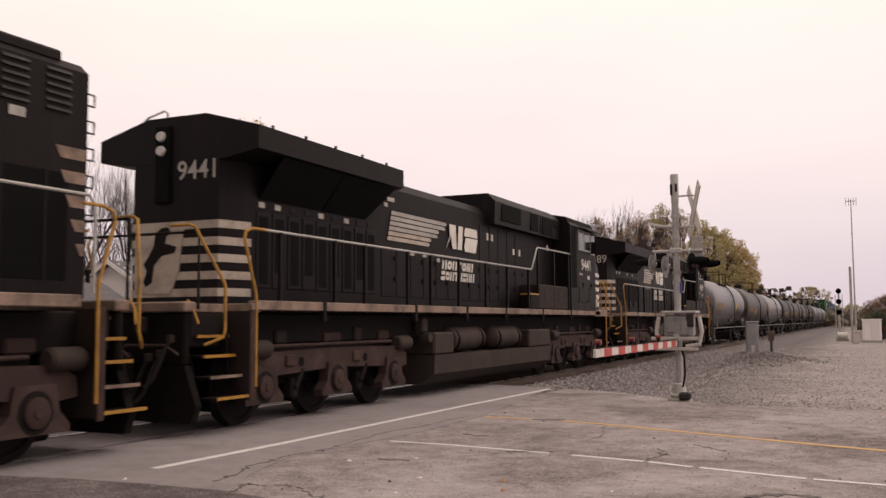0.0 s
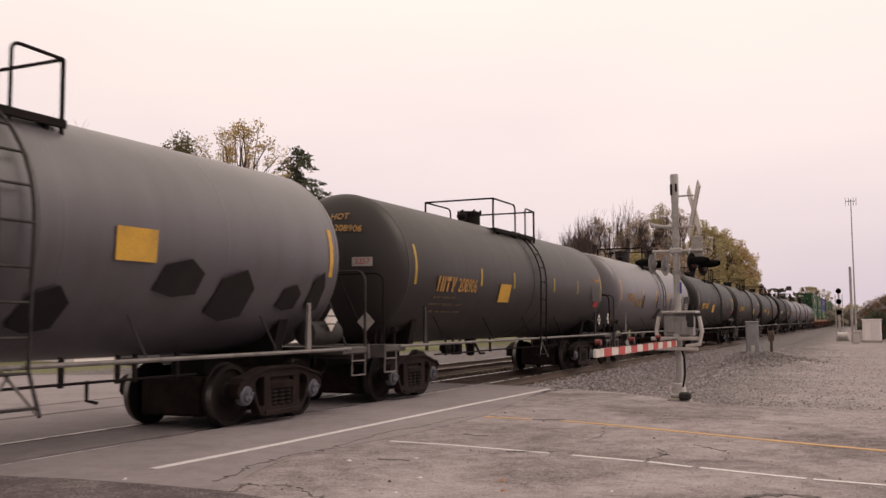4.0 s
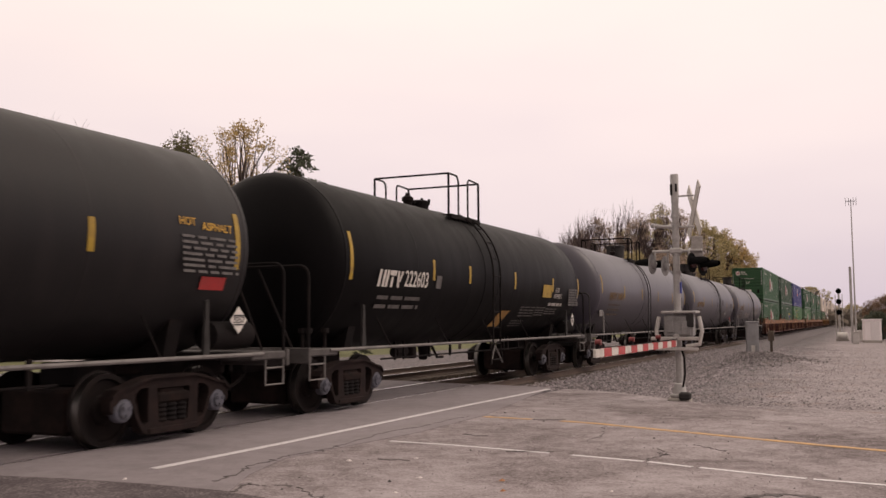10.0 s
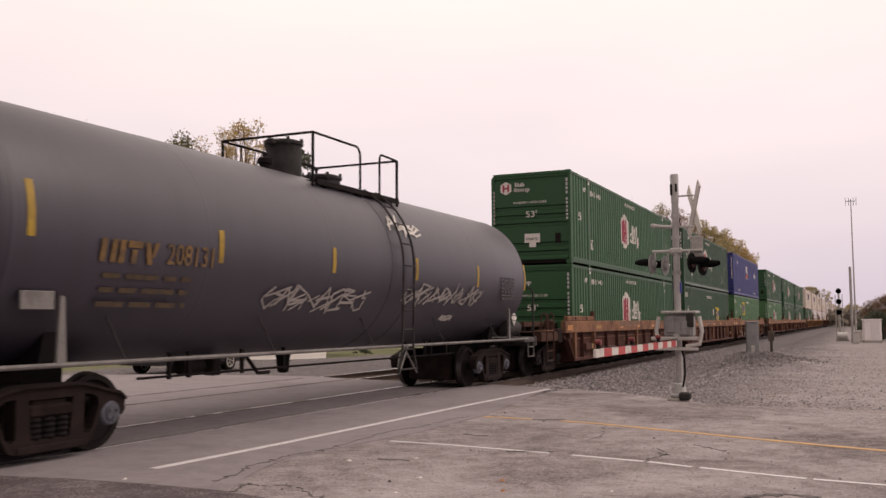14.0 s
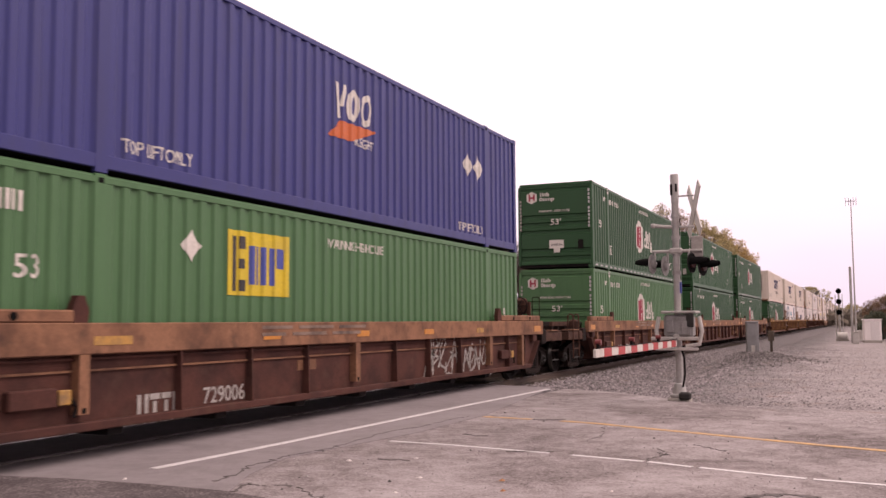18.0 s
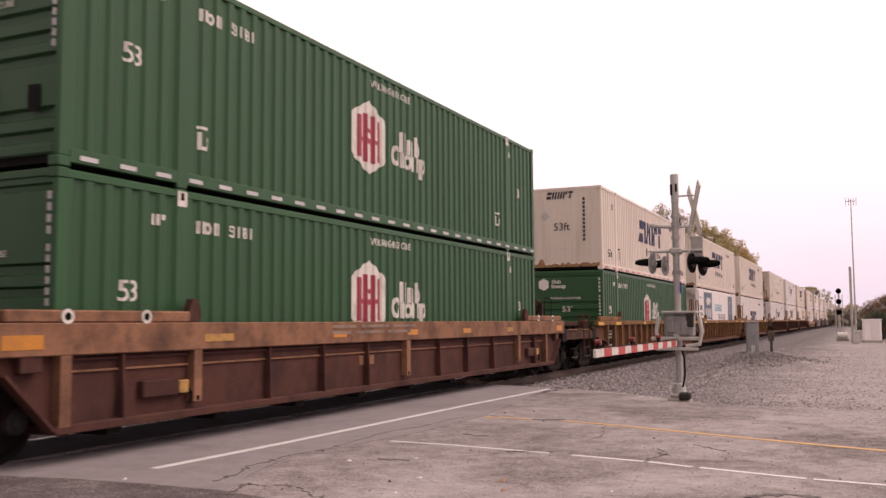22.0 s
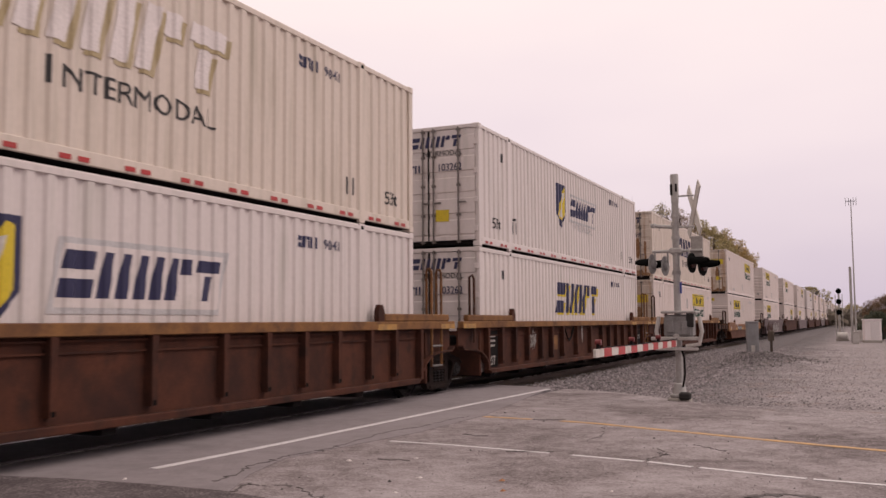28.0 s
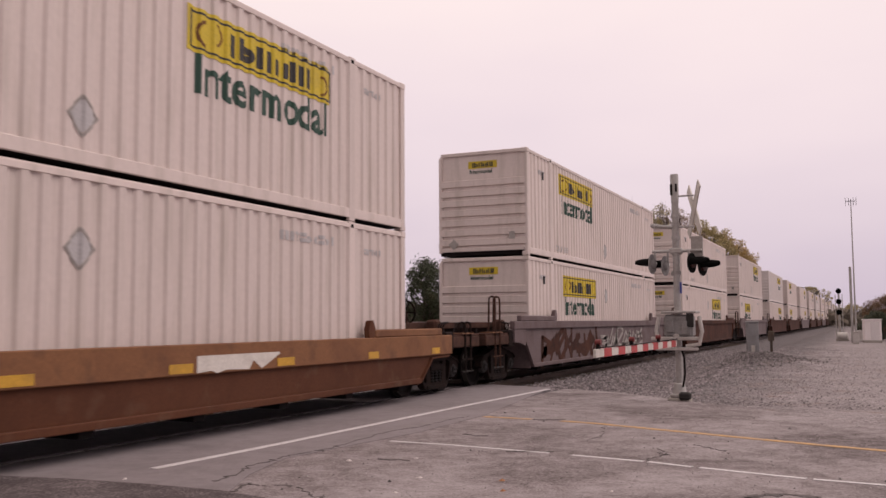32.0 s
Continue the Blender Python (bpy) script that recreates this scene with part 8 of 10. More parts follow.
def blue_box(u, z):
    c = container(u, z, m_blue, "blue corrugated container with white name shapes and an orange wedge")
    y0 = 7.2
    marking(c, "plain_word", plain_word("vOO", 1.32, 0.60, 0.12, 0.12), m_white, (SX, y0, 1.74), label="white name shapes")
    marking(c, "wedge", [[(-0.15, 0), (0.62, 0.02), (1.45, 0.30), (1.45, 0.34), (0.25, 0.32)]], m_orange, (SX, y0, 1.38), label="orange wedge")
    words(c, "FREIGHT", 0.24, (SX, y0 + 1.05, 1.42), m_white, wide=0.80)
    for y in (13.02, 13.62):
        marking(c, "placard_holder", [[(0, .3), (.24, 0), (0, -.3), (-.24, 0)]], m_white, (SX, y, 1.78))
    words(c, "TOP LIFT ONLY", 0.24, (SX, 3.0, 0.38), m_white, wide=0.75)
    words(c, "TOP LIFT ONLY", 0.26, (SX, 13.2, 0.35), m_white, wide=0.75)
    marking(c, "tab_mark", [rect(-0.12, 0.12, -0.1, 0.1)], m_white, (SX, 2.45, 2.35))
    marking(c, "plain_word", plain_word("vOO", 0.6, 0.25, 0.15), m_white, (-0.5, 0.004, 2.42), ENDF)
    marking(c, "wedge", [[(-0.05, 0), (0.6, 0.0), (0.6, 0.04), (0.05, 0.1)]], m_orange, (-0.5, 0.004, 2.3), ENDF)
    for x in (-0.48, 0.05):
        marking(c, "placard_holder", [[(0, .22), (.2, 0), (0, -.22), (-.2, 0)]], m_white, (x, 0.003, 1.85), ENDF)
    marking(c, "vent_plate", [rect(-0.08, 0.08, -0.15, 0.15)], m_greypaint, (0.68, 0.004, 0.85), ENDF)
    marking(c, "upright_code", [rect(-0.035, 0.035, 1.1 + k * 0.15, 1.1 + k * 0.15 + 0.10) for k in range(10)], m_white, (1.18, -0.004, 0), ENDF)
    return c


def reefer(u, z):
    """A white refrigerated container with smooth sides, a cooling unit in its end and printed panels."""
    c = container(u, z, m_swift_w, "white refrigerated container with printed blue panels", "end_recess", side="side_open")
    g = Geo()
    g.box(SX - 0.03, SX + 0.016, 2.14, CL - 2.14, 0.22, CH - 0.1, 0.004)
    g.box(SX - 0.03, SX + 0.016, 0.47, 1.92, 0.22, CH - 0.1, 0.004)
    part("side_liner", g, m_swift_w, c)
    X = SX + 0.018
    marking(c, "printed_panel", [rect(2.25, 5.05, 0.3, 2.72)], m_teal, (X, 0, 0), label="dark teal printed panel")
    marking(c, "printed_panel", [rect(11.9, 13.95, 0.3, 2.70)], m_teal, (X, 0, 0))
    marking(c, "emblem", [[(2.8, 2.15), (3.2, 2.45), (3.7, 2.38), (4.3, 2.45), (4.6, 2.2), (4.1, 2.12), (4.4, 1.98), (3.8, 2.08), (3.2, 1.98), (3.0, 2.18)]], m_white, (X + 0.006, 0, 0))
    marking(c, "plain_word", [[(p[0] + 2.65, p[1] + 1.32) for p in q] for q in plain_word("hllw", 2.0, 0.50, gap=0.4)], m_white, (X + 0.006, 0, 0))
    marking(c, "name_shape", [rect(2.7, 4.6, 1.16, 1.22)], m_white, (X + 0.006, 0, 0))
    marking(c, "emblem", [[(13.05 + 0.42 * math.cos(k * math.pi / 8), 1.95 + 0.42 * math.sin(k * math.pi / 8)) for k in range(16)]], m_white, (X + 0.006, 0, 0))
    marking(c, "emblem_bar", [[(13.05 + 0.34 * math.cos(k * math.pi / 8), 1.95 + 0.34 * math.sin(k * math.pi / 8)) for k in range(16)]], m_teal, (X + 0.011, 0, 0))
    words(c, "DELIVERING", 0.60, (X, 7.62, 1.88), m_cyan, wide=0.93)
    words(c, "THE FUTURE", 0.60, (X, 8.98, 1.30), m_teal, wide=0.92)
    words(c, "329508", 0.26, (X, 1.2, 1.48), m_ink)
    marking(c, "code_mark", plain_word("hllh", 0.7, 0.24), m_ink, (X, 0.82, 1.72))
    words(c, "STACK UNIT 2 HIGH", 0.12, (X, 1.2, 2.4), m_fade)
    # cooling unit and boarded wall in the recessed end, open corner frame before them
    unit = part("cooling_unit", Geo().box(-0.95, 0.42, 0.30, 0.40, 0.95, 2.62, 0.04), m_void, c, "dark cooling unit")
    part("unit_lamp", Geo().lathe([(0.0, 0.13), (-0.02, 0.12)], 16, 'y', (-0.25, 0.30, 2.48)), m_greypaint, unit)
    for k in range(9):
        z = 0.34 + 0.27 * k
        part("end_board", Geo().box(0.50 if z > 0.8 else -1.15, 1.22, 0.375, 0.398, z, z + 0.255, 0.006), m_swift_w, c)
    part("unit_frame", Geo().box(1.22, 1.285, 0.37, 0.45, 0.12, CH - 0.10, 0.01), m_white, c)
    part("unit_frame", Geo().box(1.24, 1.28, 0.10, 0.40, 1.72, 1.80, 0.01), m_white, c)
    part("corner_gusset", Geo().prism([(0.75, CH - 0.10), (1.20, CH - 0.10), (1.20, CH - 0.42)], 'y', 0.02, 0.05), m_white, c)
    part("end_rail", Geo().tube([(-1.2, 0.02, 0.86), (1.2, 0.02, 0.80)], 0.03, 7), m_deck, c)
    return c


# ---- well cars ----
BEAM = {}


def well_unit(u, kind, first, last, mats, label, ribs, group="well cars of the train", rings=False, low_side=False):
    """One well, its y from the container's leading end; first and last tell whether a coupler end follows."""
    mb, mc = mats
    car = thing("well_car", label, "well car", group)
    W = 1.52
    zb, zt = 0.36, 1.52
    yl, yr = -0.25, CL + 0.25
    style = "smooth" if kind == "smooth" else ("deep" if len(ribs) < 14 else "arched")
    if low_side:
        zt = 1.24
    zc = {"smooth": zt - 0.38 if low_side else 1.33, "deep": 1.18, "arched": 1.38}[style]
    ext = {"smooth": 1.70, "deep": 1.46, "arched": 1.51}[style]
    # lower edge of the side at one end, out from the container's end
    if style == "deep":
        low = [(0.55, zb), (1.20, 0.98), (1.34, zc)]
    elif style == "arched":
        low = [(-0.12, zb), (-0.02, 0.52), (0.16, 0.69), (0.42, 0.82), (0.75, 0.88), (1.40, 0.90), (1.50, 0.98), (1.50, zc)]
    elif low_side:
        low = [(0.30, zb), (0.80, 0.78), (1.62, 0.80), (1.70, zc)]
    else:
        low = [(0.25, zb), (0.80, 0.95), (0.87, zc)]
    poly = [(CL + p, q) for p, q in low] + [(-p, q) for p, q in reversed(low)]
    face = W - 0.13 if style != "smooth" else W - 0.065
    for s in (1, -1):
        g = Geo()
        g.prism(poly, 'x', s * (face - 0.03), s * face)
        part("side_sheet", g, mb, car)
        g = Geo()
        a, b = sorted((s * (W - 0.14), s * W))
        g.box(a, b, -ext, CL + ext, zc - 0.01, zt, 0.012)
        part("top_chord", g, mc, car, "worn top chord")
        g = Geo()
        a, b = sorted((s * (W - 0.20), s * (W - 0.01)))
        g.box(a, b, -low[0][0] + 0.02, CL + low[0][0] - 0.02, zb - 0.03, zb + 0.07, 0.012)
        part("bottom_chord", g, mb, car)
        if s < 0:
            continue
        # flange that follows the cut-back lower edge
        for sg, base in ((1, CL), (-1, 0.0)):
            for k in range(len(low) - 2):
                (pa, qa), (pb, qb) = low[k], low[k + 1]
                g = Geo()
                q4 = [(base + sg * pa, qa), (base + sg * pb, qb), (base + sg * (pb - 0.02), qb + 0.03), (base + sg * (pa - 0.02), qa + 0.03)]
                g.prism(q4, 'x', face, W - 0.01)
                part("edge_flange", g, mb, car)
        if style != "smooth":
            for k, y in enumerate(ribs):
                wide = k in (0, 2, 6, 10, 12) if style == "deep" else (len(ribs) == 16 or k % 4 == 0)
                wide = wide or len(ribs) == 17
                hw = (0.075 if style == "deep" else 0.05) if wide else 0.016
                g = Geo()
                z0 = zb + (0.16 if wide and 0 < k < len(ribs) - 1 else 0.05)
                # a plate that grows towards its foot
                g.prism([(face, z0), (W - 0.008, z0), (W - (0.008 if wide else 0.03), zc), (face, zc)], 'y', y - hw, y + hw)
                part("rib", g, mc if wide and len(ribs) != 16 else mb, car)
                if wide and 0 < k < len(ribs) - 1:
                    g = Geo()
                    g.box(W - 0.02, W - 0.006, y - 0.03, y + 0.03, z0 + 0.01, z0 + 0.07)
                    part("rib_drain", g, m_void, car)
            for dz, dd in ((0.19, 0.03), (0.06, 0.045)):
                g = Geo()
                g.box(face, face + dd, ribs[0], ribs[-1], zc - dz - 0.012, zc - dz + 0.012)
                part("stiffener", g, mc if style == "deep" and dz > 0.1 else mb, car)
            for ya in (0.78, CL - 1.55) if style == "deep" else ():
                g = Geo()
                g.box(face, W - 0.03, ya, ya + 0.62, 0.62, 0.83, 0.015)
                part("bracket_box", g, mb, car)
                part("bracket_tab", Geo().box(face + 0.02, W - 0.02, ya + 0.63, ya + 0.80, 0.64, 0.80, 0.01), m_ochre, car, "faded yellow tab")
                part("bracket_hook", Geo().tube([(W - 0.06, ya + 0.82, 0.70), (W - 0.05, ya + 0.90, 0.60), (W - 0.05, ya + 0.86, 0.50)], 0.025, 6), m_dark, car)
            for ya in (-1.0, CL + 0.72):
                g = Geo()
                g.box(face, W - 0.02, ya, ya + 0.28, zc - 0.18, zc, 0.01)
                if style == "deep":
                    part("chord_gusset", g, mb, car)
        # raised guide plates at both ends of the chord, with round holes
        for ya, yb in ((-1.22, 1.58), (CL - 1.58, CL + 1.22)):
            g = Geo()
            g.box(W - 0.13, W - 0.005, ya, yb, zt, zt + 0.14, 0.02)
            gp = part("guide_plate", g, mc, car)
            for y in (ya + 0.80, ya + 2.0) if style == "deep" else ():
                if rings:
                    part("hole_ring", Geo().lathe([(W - 0.006, 0.085), (W + 0.001, 0.085)], 16, 'x', (0, y, zt + 0.07)), m_white, gp, "white painted ring")
                part("plate_hole", Geo().lathe([(W - 0.005, 0.045), (W + 0.004, 0.045)], 14, 'x', (0, y, zt + 0.07)), m_void, gp)
            yk = yb + 0.10 if ya < 0 else ya - 0.10
            g = Geo()
            g.prism([(yk - 0.1, zt), (yk + 0.1, zt), (yk + 0.12, zt + 0.14), (yk + 0.05, zt + 0.30), (yk - 0.05, zt + 0.30), (yk - 0.12, zt + 0.14)], 'x', W - 0.12, W - 0.02)
            part("stacking_cone", g, mb, car)
        zr = (zc + zt) / 2 - 0.03
        if style == "deep":
            spots = ((-1.0, 0.26, 0.075, m_amber), (2.15, 0.30, 0.05, m_ochre), (5.25, 0.21, 0.05, m_amber), (7.92, 0.21, 0.05, m_amber), (10.54, 0.21, 0.05, m_amber), (13.2, 0.2, 0.05, m_ochre), (CL + 1.0, 0.26, 0.075, m_amber))
        elif style == "arched":
            spots = ((-1.15, 0.34, 0.05, m_yellow), (1.2, 0.36, 0.05, m_yellow), (5.4, 0.2, 0.045, m_yellow), (10.4, 0.2, 0.045, m_yellow), (CL - 1.5, 0.36, 0.05, m_yellow), (CL + 1.15, 0.34, 0.05, m_yellow))
        else:
            spots = ()
        if len(ribs) == 16:
            spots = [(y, hw, hh, m_ochre) for y, hw, hh, mm in spots if not 0 < y < 12]
        for y, hw, hh, mm in spots:
            marking(car, "reflector", [rect(-hw, hw, -hh, hh)], mm, (W + 0.001, y, zr), label="amber reflector")
    if "beam" not in BEAM:
        BEAM["beam"] = Geo().box(-W + 0.1, W - 0.1, -0.12, 0.12, 0.24, 0.36, 0.01).mesh("cross_beam")
    for k in range(9):
        part("cross_beam", BEAM["beam"], m_dark, car, at=(0, 0.4 + k * (CL - 0.8) / 8, 0))
    for y0, way, free in ((yl, -1, first), (yr, 1, last)):
        # end bulkhead and body bolster
        g = Geo()
        a, b = sorted((y0 + way * 0.02, y0 + way * 0.10))
        g.box(-W + 0.1, W - 0.1, a, b, 0.3, 1.3, 0.01)
        part("bulkhead", g, mb, car)
        if free:
            g = Geo()
            a, b = sorted((y0 + way * 0.3, y0 + way * 2.75))
            g.box(-1.25, 1.25, a, b, 1.08, 1.20, 0.02)
            g.box(-1.45, 1.45, y0 + way * 1.5 - 0.2, y0 + way * 1.5 + 0.2, 0.9, 1.3, 0.03)
            part("end_platform", g, m_bogie, car)
            g = Geo()
            a, b = sorted((y0 + way * 0.3, y0 + way * 3.1))
            g.box(-0.35, 0.35, a, b, 0.72, 1.08, 0.03)
            part("center_sill", g, m_dark, car)
            g = Geo()
            a, b = sorted((y0 + way * 0.62, y0 + way * 1.42))
            if style == "smooth" and not low_side:
              g.prism([(a, 1.34), (b, 1.34), (b, 1.0), ((a + b) / 2, 0.98), (a, 0.9)] if way > 0 else [(a, 1.34), (b, 1.34), (b, 0.9), ((a + b) / 2, 0.98), (a, 1.0)], 'x', W - 0.10, W - 0.02)
              part("chord_bracket", g, mc, car)
            # end deck: rusty edge sill, raised dark framing, step plates and a tall ladder stand
            ya, yb = sorted((y0 + way * 1.40, y0 + way * 3.15))
            part("deck_sill", Geo().box(1.18, 1.44, ya, yb, 0.96, 1.20, 0.02), m_deck, car, "rusty deck sill")
            part("deck_plate", Geo().box(-1.3, 1.42, ya, yb, 1.205, 1.235, 0.006), m_deck, car)
            for x in (-0.9, -0.25, 0.35, 0.85):
                part("deck_beam", Geo().box(x - 0.05, x + 0.05, min(y0 + way * 0.5, y0 + way * 3.0), max(y0 + way * 0.5, y0 + way * 3.0), 1.36, 1.50, 0.015), m_bogie if x < 0.5 else m_deck, car)
            for q in (0.8, 1.7, 2.4, 2.95):
                part("deck_beam", Geo().box(-0.95, 0.9, y0 + way * q - 0.05, y0 + way * q + 0.05, 1.24, 1.38, 0.015), m_bogie, car)
            part("step_plate", Geo().box(1.12, 1.46, y0 + way * 2.45 - 0.32, y0 + way * 2.45 + 0.32, 1.24, 1.27, 0.006), m_chord_a, car, "worn step plate")
            stand = m_bogie if way > 0 else m_deck
            zp = 1.50 if way > 0 else (1.72 if u < 400 else 2.10)
            for q in ((2.12, 2.72) if u < 400 else (2.30, 2.60)) if way < 0 or style != "deep" else ():
                g = Geo()
                g.tube([(1.45, y0 + way * q, 0.42), (1.45, y0 + way * q, zp - 0.08), (1.43, y0 + way * q, zp - 0.02), (1.36, y0 + way * q, zp), (1.30, y0 + way * q, zp - 0.04), (1.28, y0 + way * q, 1.22)], 0.024, 7)
                part("ladder_stand", g, stand, car, "tall bent ladder rail")
            for z in (0.44, 0.70):
                part("rung", Geo().tube([(1.45, y0 + way * 2.12, z), (1.45, y0 + way * 2.72, z)], 0.018, 6), m_pipe if z < 0.5 else stand, car)
            part("brake_valve", Geo().box(0.98, 1.22, y0 + way * 1.45 - 0.16, y0 + way * 1.45 + 0.16, 1.24, 1.56, 0.05), m_deck, car)
            g = Geo()
            for k in range(3):
                g.tube([(1.25, y0 + way * (1.2 + 0.1 * k), 1.25), (1.30, y0 + way * (1.3 + 0.12 * k), 1.46), (1.28, y0 + way * (1.6 + 0.1 * k), 1.5)], 0.016, 6)
            part("deck_pipes", g, m_bogie, car)
            if way < 0 and u < 400:
                # hand brake on its stand
                for x in (-0.58, 0.06):
                    part("brake_post", Geo().box(x - 0.05, x + 0.05, y0 - 2.72, y0 - 2.60, 1.22, 2.10, 0.01), m_deck, car)
                part("brake_housing", Geo().box(-0.46, -0.02, y0 - 2.70, y0 - 2.48, 1.72, 2.22, 0.07), m_deck, car, "rusty hand brake housing")
                part("brake_chain", Geo().tube([(-0.24, y0 - 2.58, 1.75), (-0.20, y0 - 2.55, 1.5), (-0.3, y0 - 2.5, 1.25)], 0.03, 6), m_bogie, car)
                for x in (-0.82, 0.32):
                    part("brake_guard", Geo().tube(cross_bow(y0 - 2.78, x - 0.11, x + 0.11, 1.22, 2.24, 0.05), 0.014, 6), m_bogie, car)
            if way < 0 and u > 400:
                freight_truck(car, y0 + way * 1.55, u, cast=m_bogie, caps=m_pipe)
                coupler(car, y0 + way * 3.55, -way)
                continue
            wy, wz, wx = (y0 - 2.80, 1.98, -0.22) if way < 0 else (y0 + 2.05, 1.72, 0.1)
            g = Geo()
            g.tube([(wx + 0.27 * math.cos(k * math.pi / 9), wy, wz + 0.27 * math.sin(k * math.pi / 9)) for k in range(19)], 0.020, 6)
            for k in range(3):
                a = k * math.pi / 3
                g.tube([(wx - 0.26 * math.cos(a), wy, wz - 0.26 * math.sin(a)), (wx + 0.26 * math.cos(a), wy, wz + 0.26 * math.sin(a))], 0.014, 5)
            part("brake_wheel", g, m_bogie, car, "dark hand brake wheel")
            if way > 0:
                part("wheel_stand", Geo().box(wx - 0.04, wx + 0.04, wy + 0.03, wy + 0.10, 1.22, 1.74, 0.01), m_deck, car)
            # darker truck materials stand in for the shade under the well
            freight_truck(car, y0 + way * 1.55, u, cast=m_bogie, caps=m_pipe)
            coupler(car, y0 + way * (3.55 if way < 0 else 3.35), -way)
        else:
            g = Geo()
            a, b = sorted((y0 + way * 0.1, y0 + way * 1.5))
            g.box(-0.5, 0.5, a, b, 0.78, 1.15, 0.04)
            g.box(-1.2, 1.2, min(y0 + way * 0.9, y0 + way * 1.25), max(y0 + way * 0.9, y0 + way * 1.25), 1.0, 1.22, 0.03)
            part("articulation_arm", g, m_dark, car)
            if style == "arched" and way > 0:
                for y in (CL + 0.46, CL + 0.92):
                    part("ladder_post", Geo().tube([(1.47, y, 0.62), (1.47, y, 2.50), (1.44, y, 2.57), (1.38, y, 2.57), (1.36, y, 2.50), (1.36, y, 1.5)], 0.028, 7), mc, car, "tall bent ladder post")
                for z in (0.64, 1.03, 1.42):
                    part("rung", Geo().tube([(1.48, CL + 0.46, z), (1.48, CL + 0.92, z)], 0.02, 6), m_sidepipe, car)
            elif style == "arched":
                part("ladder_post", Geo().tube([(1.47, -0.78, 1.05), (1.47, -0.78, 2.46), (1.43, -0.78, 2.54), (1.36, -0.78, 2.50), (1.36, -0.78, 1.5)], 0.030, 7), m_deck, car, "tall bent ladder post")
            else:
                for x in (0.8, 1.3):
                    part("post", Geo().tube([(x, y0 + way * 1.05, 1.2), (x, y0 + way * 1.05, 2.15)], 0.035, 8), mb, car)
            if way > 0:
                freight_truck(car, CL + 1.58, u, 1.83, 0.483, m_bogie, m_pipe)
    car.matrix_basis = pose(TX, u, 0)
    MOVERS.append((car, u))
    return car


ZL, ZU = 0.36, 3.262
RIB_A = [-0.42, 0.45, 1.74, 3.35, 4.82, 6.26, 7.76, 9.21, 10.64, 12.18, 13.88, 15.08, 16.03]
RIB_B = [-0.19 + 0.995 * k for k in range(17)]
RIB_C = [0.02, 0.92, 1.85, 2.8, 3.87, 4.77, 5.8, 7.17, 8.7, 10.07, 11.06, 12.04, 13.03, 14.12, 15.05, 16.1]
A_M, B_M, C_M = (m_well_a, m_chord_a), (m_well_b, m_chord_b), (m_well_c, m_chord_b)
BROWN = "brown ribbed well car with a worn tan top chord"
ORANGE = "orange-brown ribbed well car with grimy sides"
RED = "rust-red ribbed well car"


def triple(us, kind, mats, label, ribs):
    out = []
    for k, u in enumerate(us):
        out.append(well_unit(u, kind, k == 0, k == len(us) - 1, mats, label, ribs, rings=u == 329.10, low_side=u == 475.85))
    return out


W1 = triple([228.40, 247.70, 266.80], "ribbed", A_M, BROWN, RIB_A)
W2 = triple([290.40, 309.78, 329.10], "ribbed", A_M, BROWN, RIB_A)
W3 = triple([351.95, 371.30, 390.50], "ribbed", B_M, ORANGE, RIB_B)
W4 = triple([413.60, 433.20, 452.53], "ribbed", C_M, RED, RIB_C)
W5 = triple([475.85], "smooth", (m_well_s, m_chord_s), "smooth-sided yellow-brown well car", [])
W6 = triple([499.19], "smooth", (m_well_g, m_well_g), "grey-mauve well car covered in graffiti", [])
FAR = [521.9 + 22.8 * k for k in range(12)]
for k, u in enumerate(FAR):
    triple([u], "smooth", (m_well_g, m_well_g) if k % 3 == 1 else (m_well_c, m_well_c), "dull brown well car far along the train", [])
for car, mark in ((W1[0], "729006"), (W1[2], "729006"), (W2[0], "729415")):
    marking(car, "plain_word", plain_word("htth", 0.8, 0.24), m_greypaint, (1.396, 2.68, 0.42))
    words(car, mark, 0.30, (1.396, 4.33, 0.55), m_greypaint)
for car in W1 + W2:
    marking(car, "data_block", small_bars(2, 3.0, 0.05, 0.05, 17), m_sill, (1.523, 5.0, 1.47))
    marking(car, "data_patch", [rect(-0.26, 0.26, -0.08, 0.08)], m_chord_a, (1.396, 6.35, 0.86), label="worn pale patch")
scrawl(W1[2], Matrix.Translation((1.396, 10.6, 0.5)) @ SIDE, 1.6, 0.62, 5, m_greypaint, 91, 0.05)
scrawl(W1[2], Matrix.Translation((1.396, 12.5, 0.5)) @ SIDE, 1.3, 0.62, 4, m_greypaint, 92, 0.05)
for car in (W3[0], W3[1], W4[1], W4[2]):
    marking(car, "end_panel_mark", [rect(-0.03, 0.82, 0.45, 1.30)], m_dark, (1.396, 0.0, 0), label="dark painted end panel")
    words(car, "125T", 0.30, (1.404, 0.4, 0.60), m_greypaint, wide=0.8)
    marking(car, "data_block", small_bars(3, 0.5, 0.05, 0.06, 19), m_greypaint, (1.404, 0.15, 1.2))
words(W3[2], "53", 0.5, (1.397, 14.35, 0.85), m_ink)
words(W3[0], "53", 0.5, (1.397, 14.31, 0.90), m_ink)
marking(W3[0], "end_panel_mark", [rect(14.9, 15.86, 0.45, 1.30)], m_dark, (1.396, 0.0, 0), label="dark painted end panel")
scrawl(W3[2], Matrix.Translation((1.524, 14.55, 1.42)) @ SIDE, 1.15, 0.17, 6, m_white, 96, 0.03)
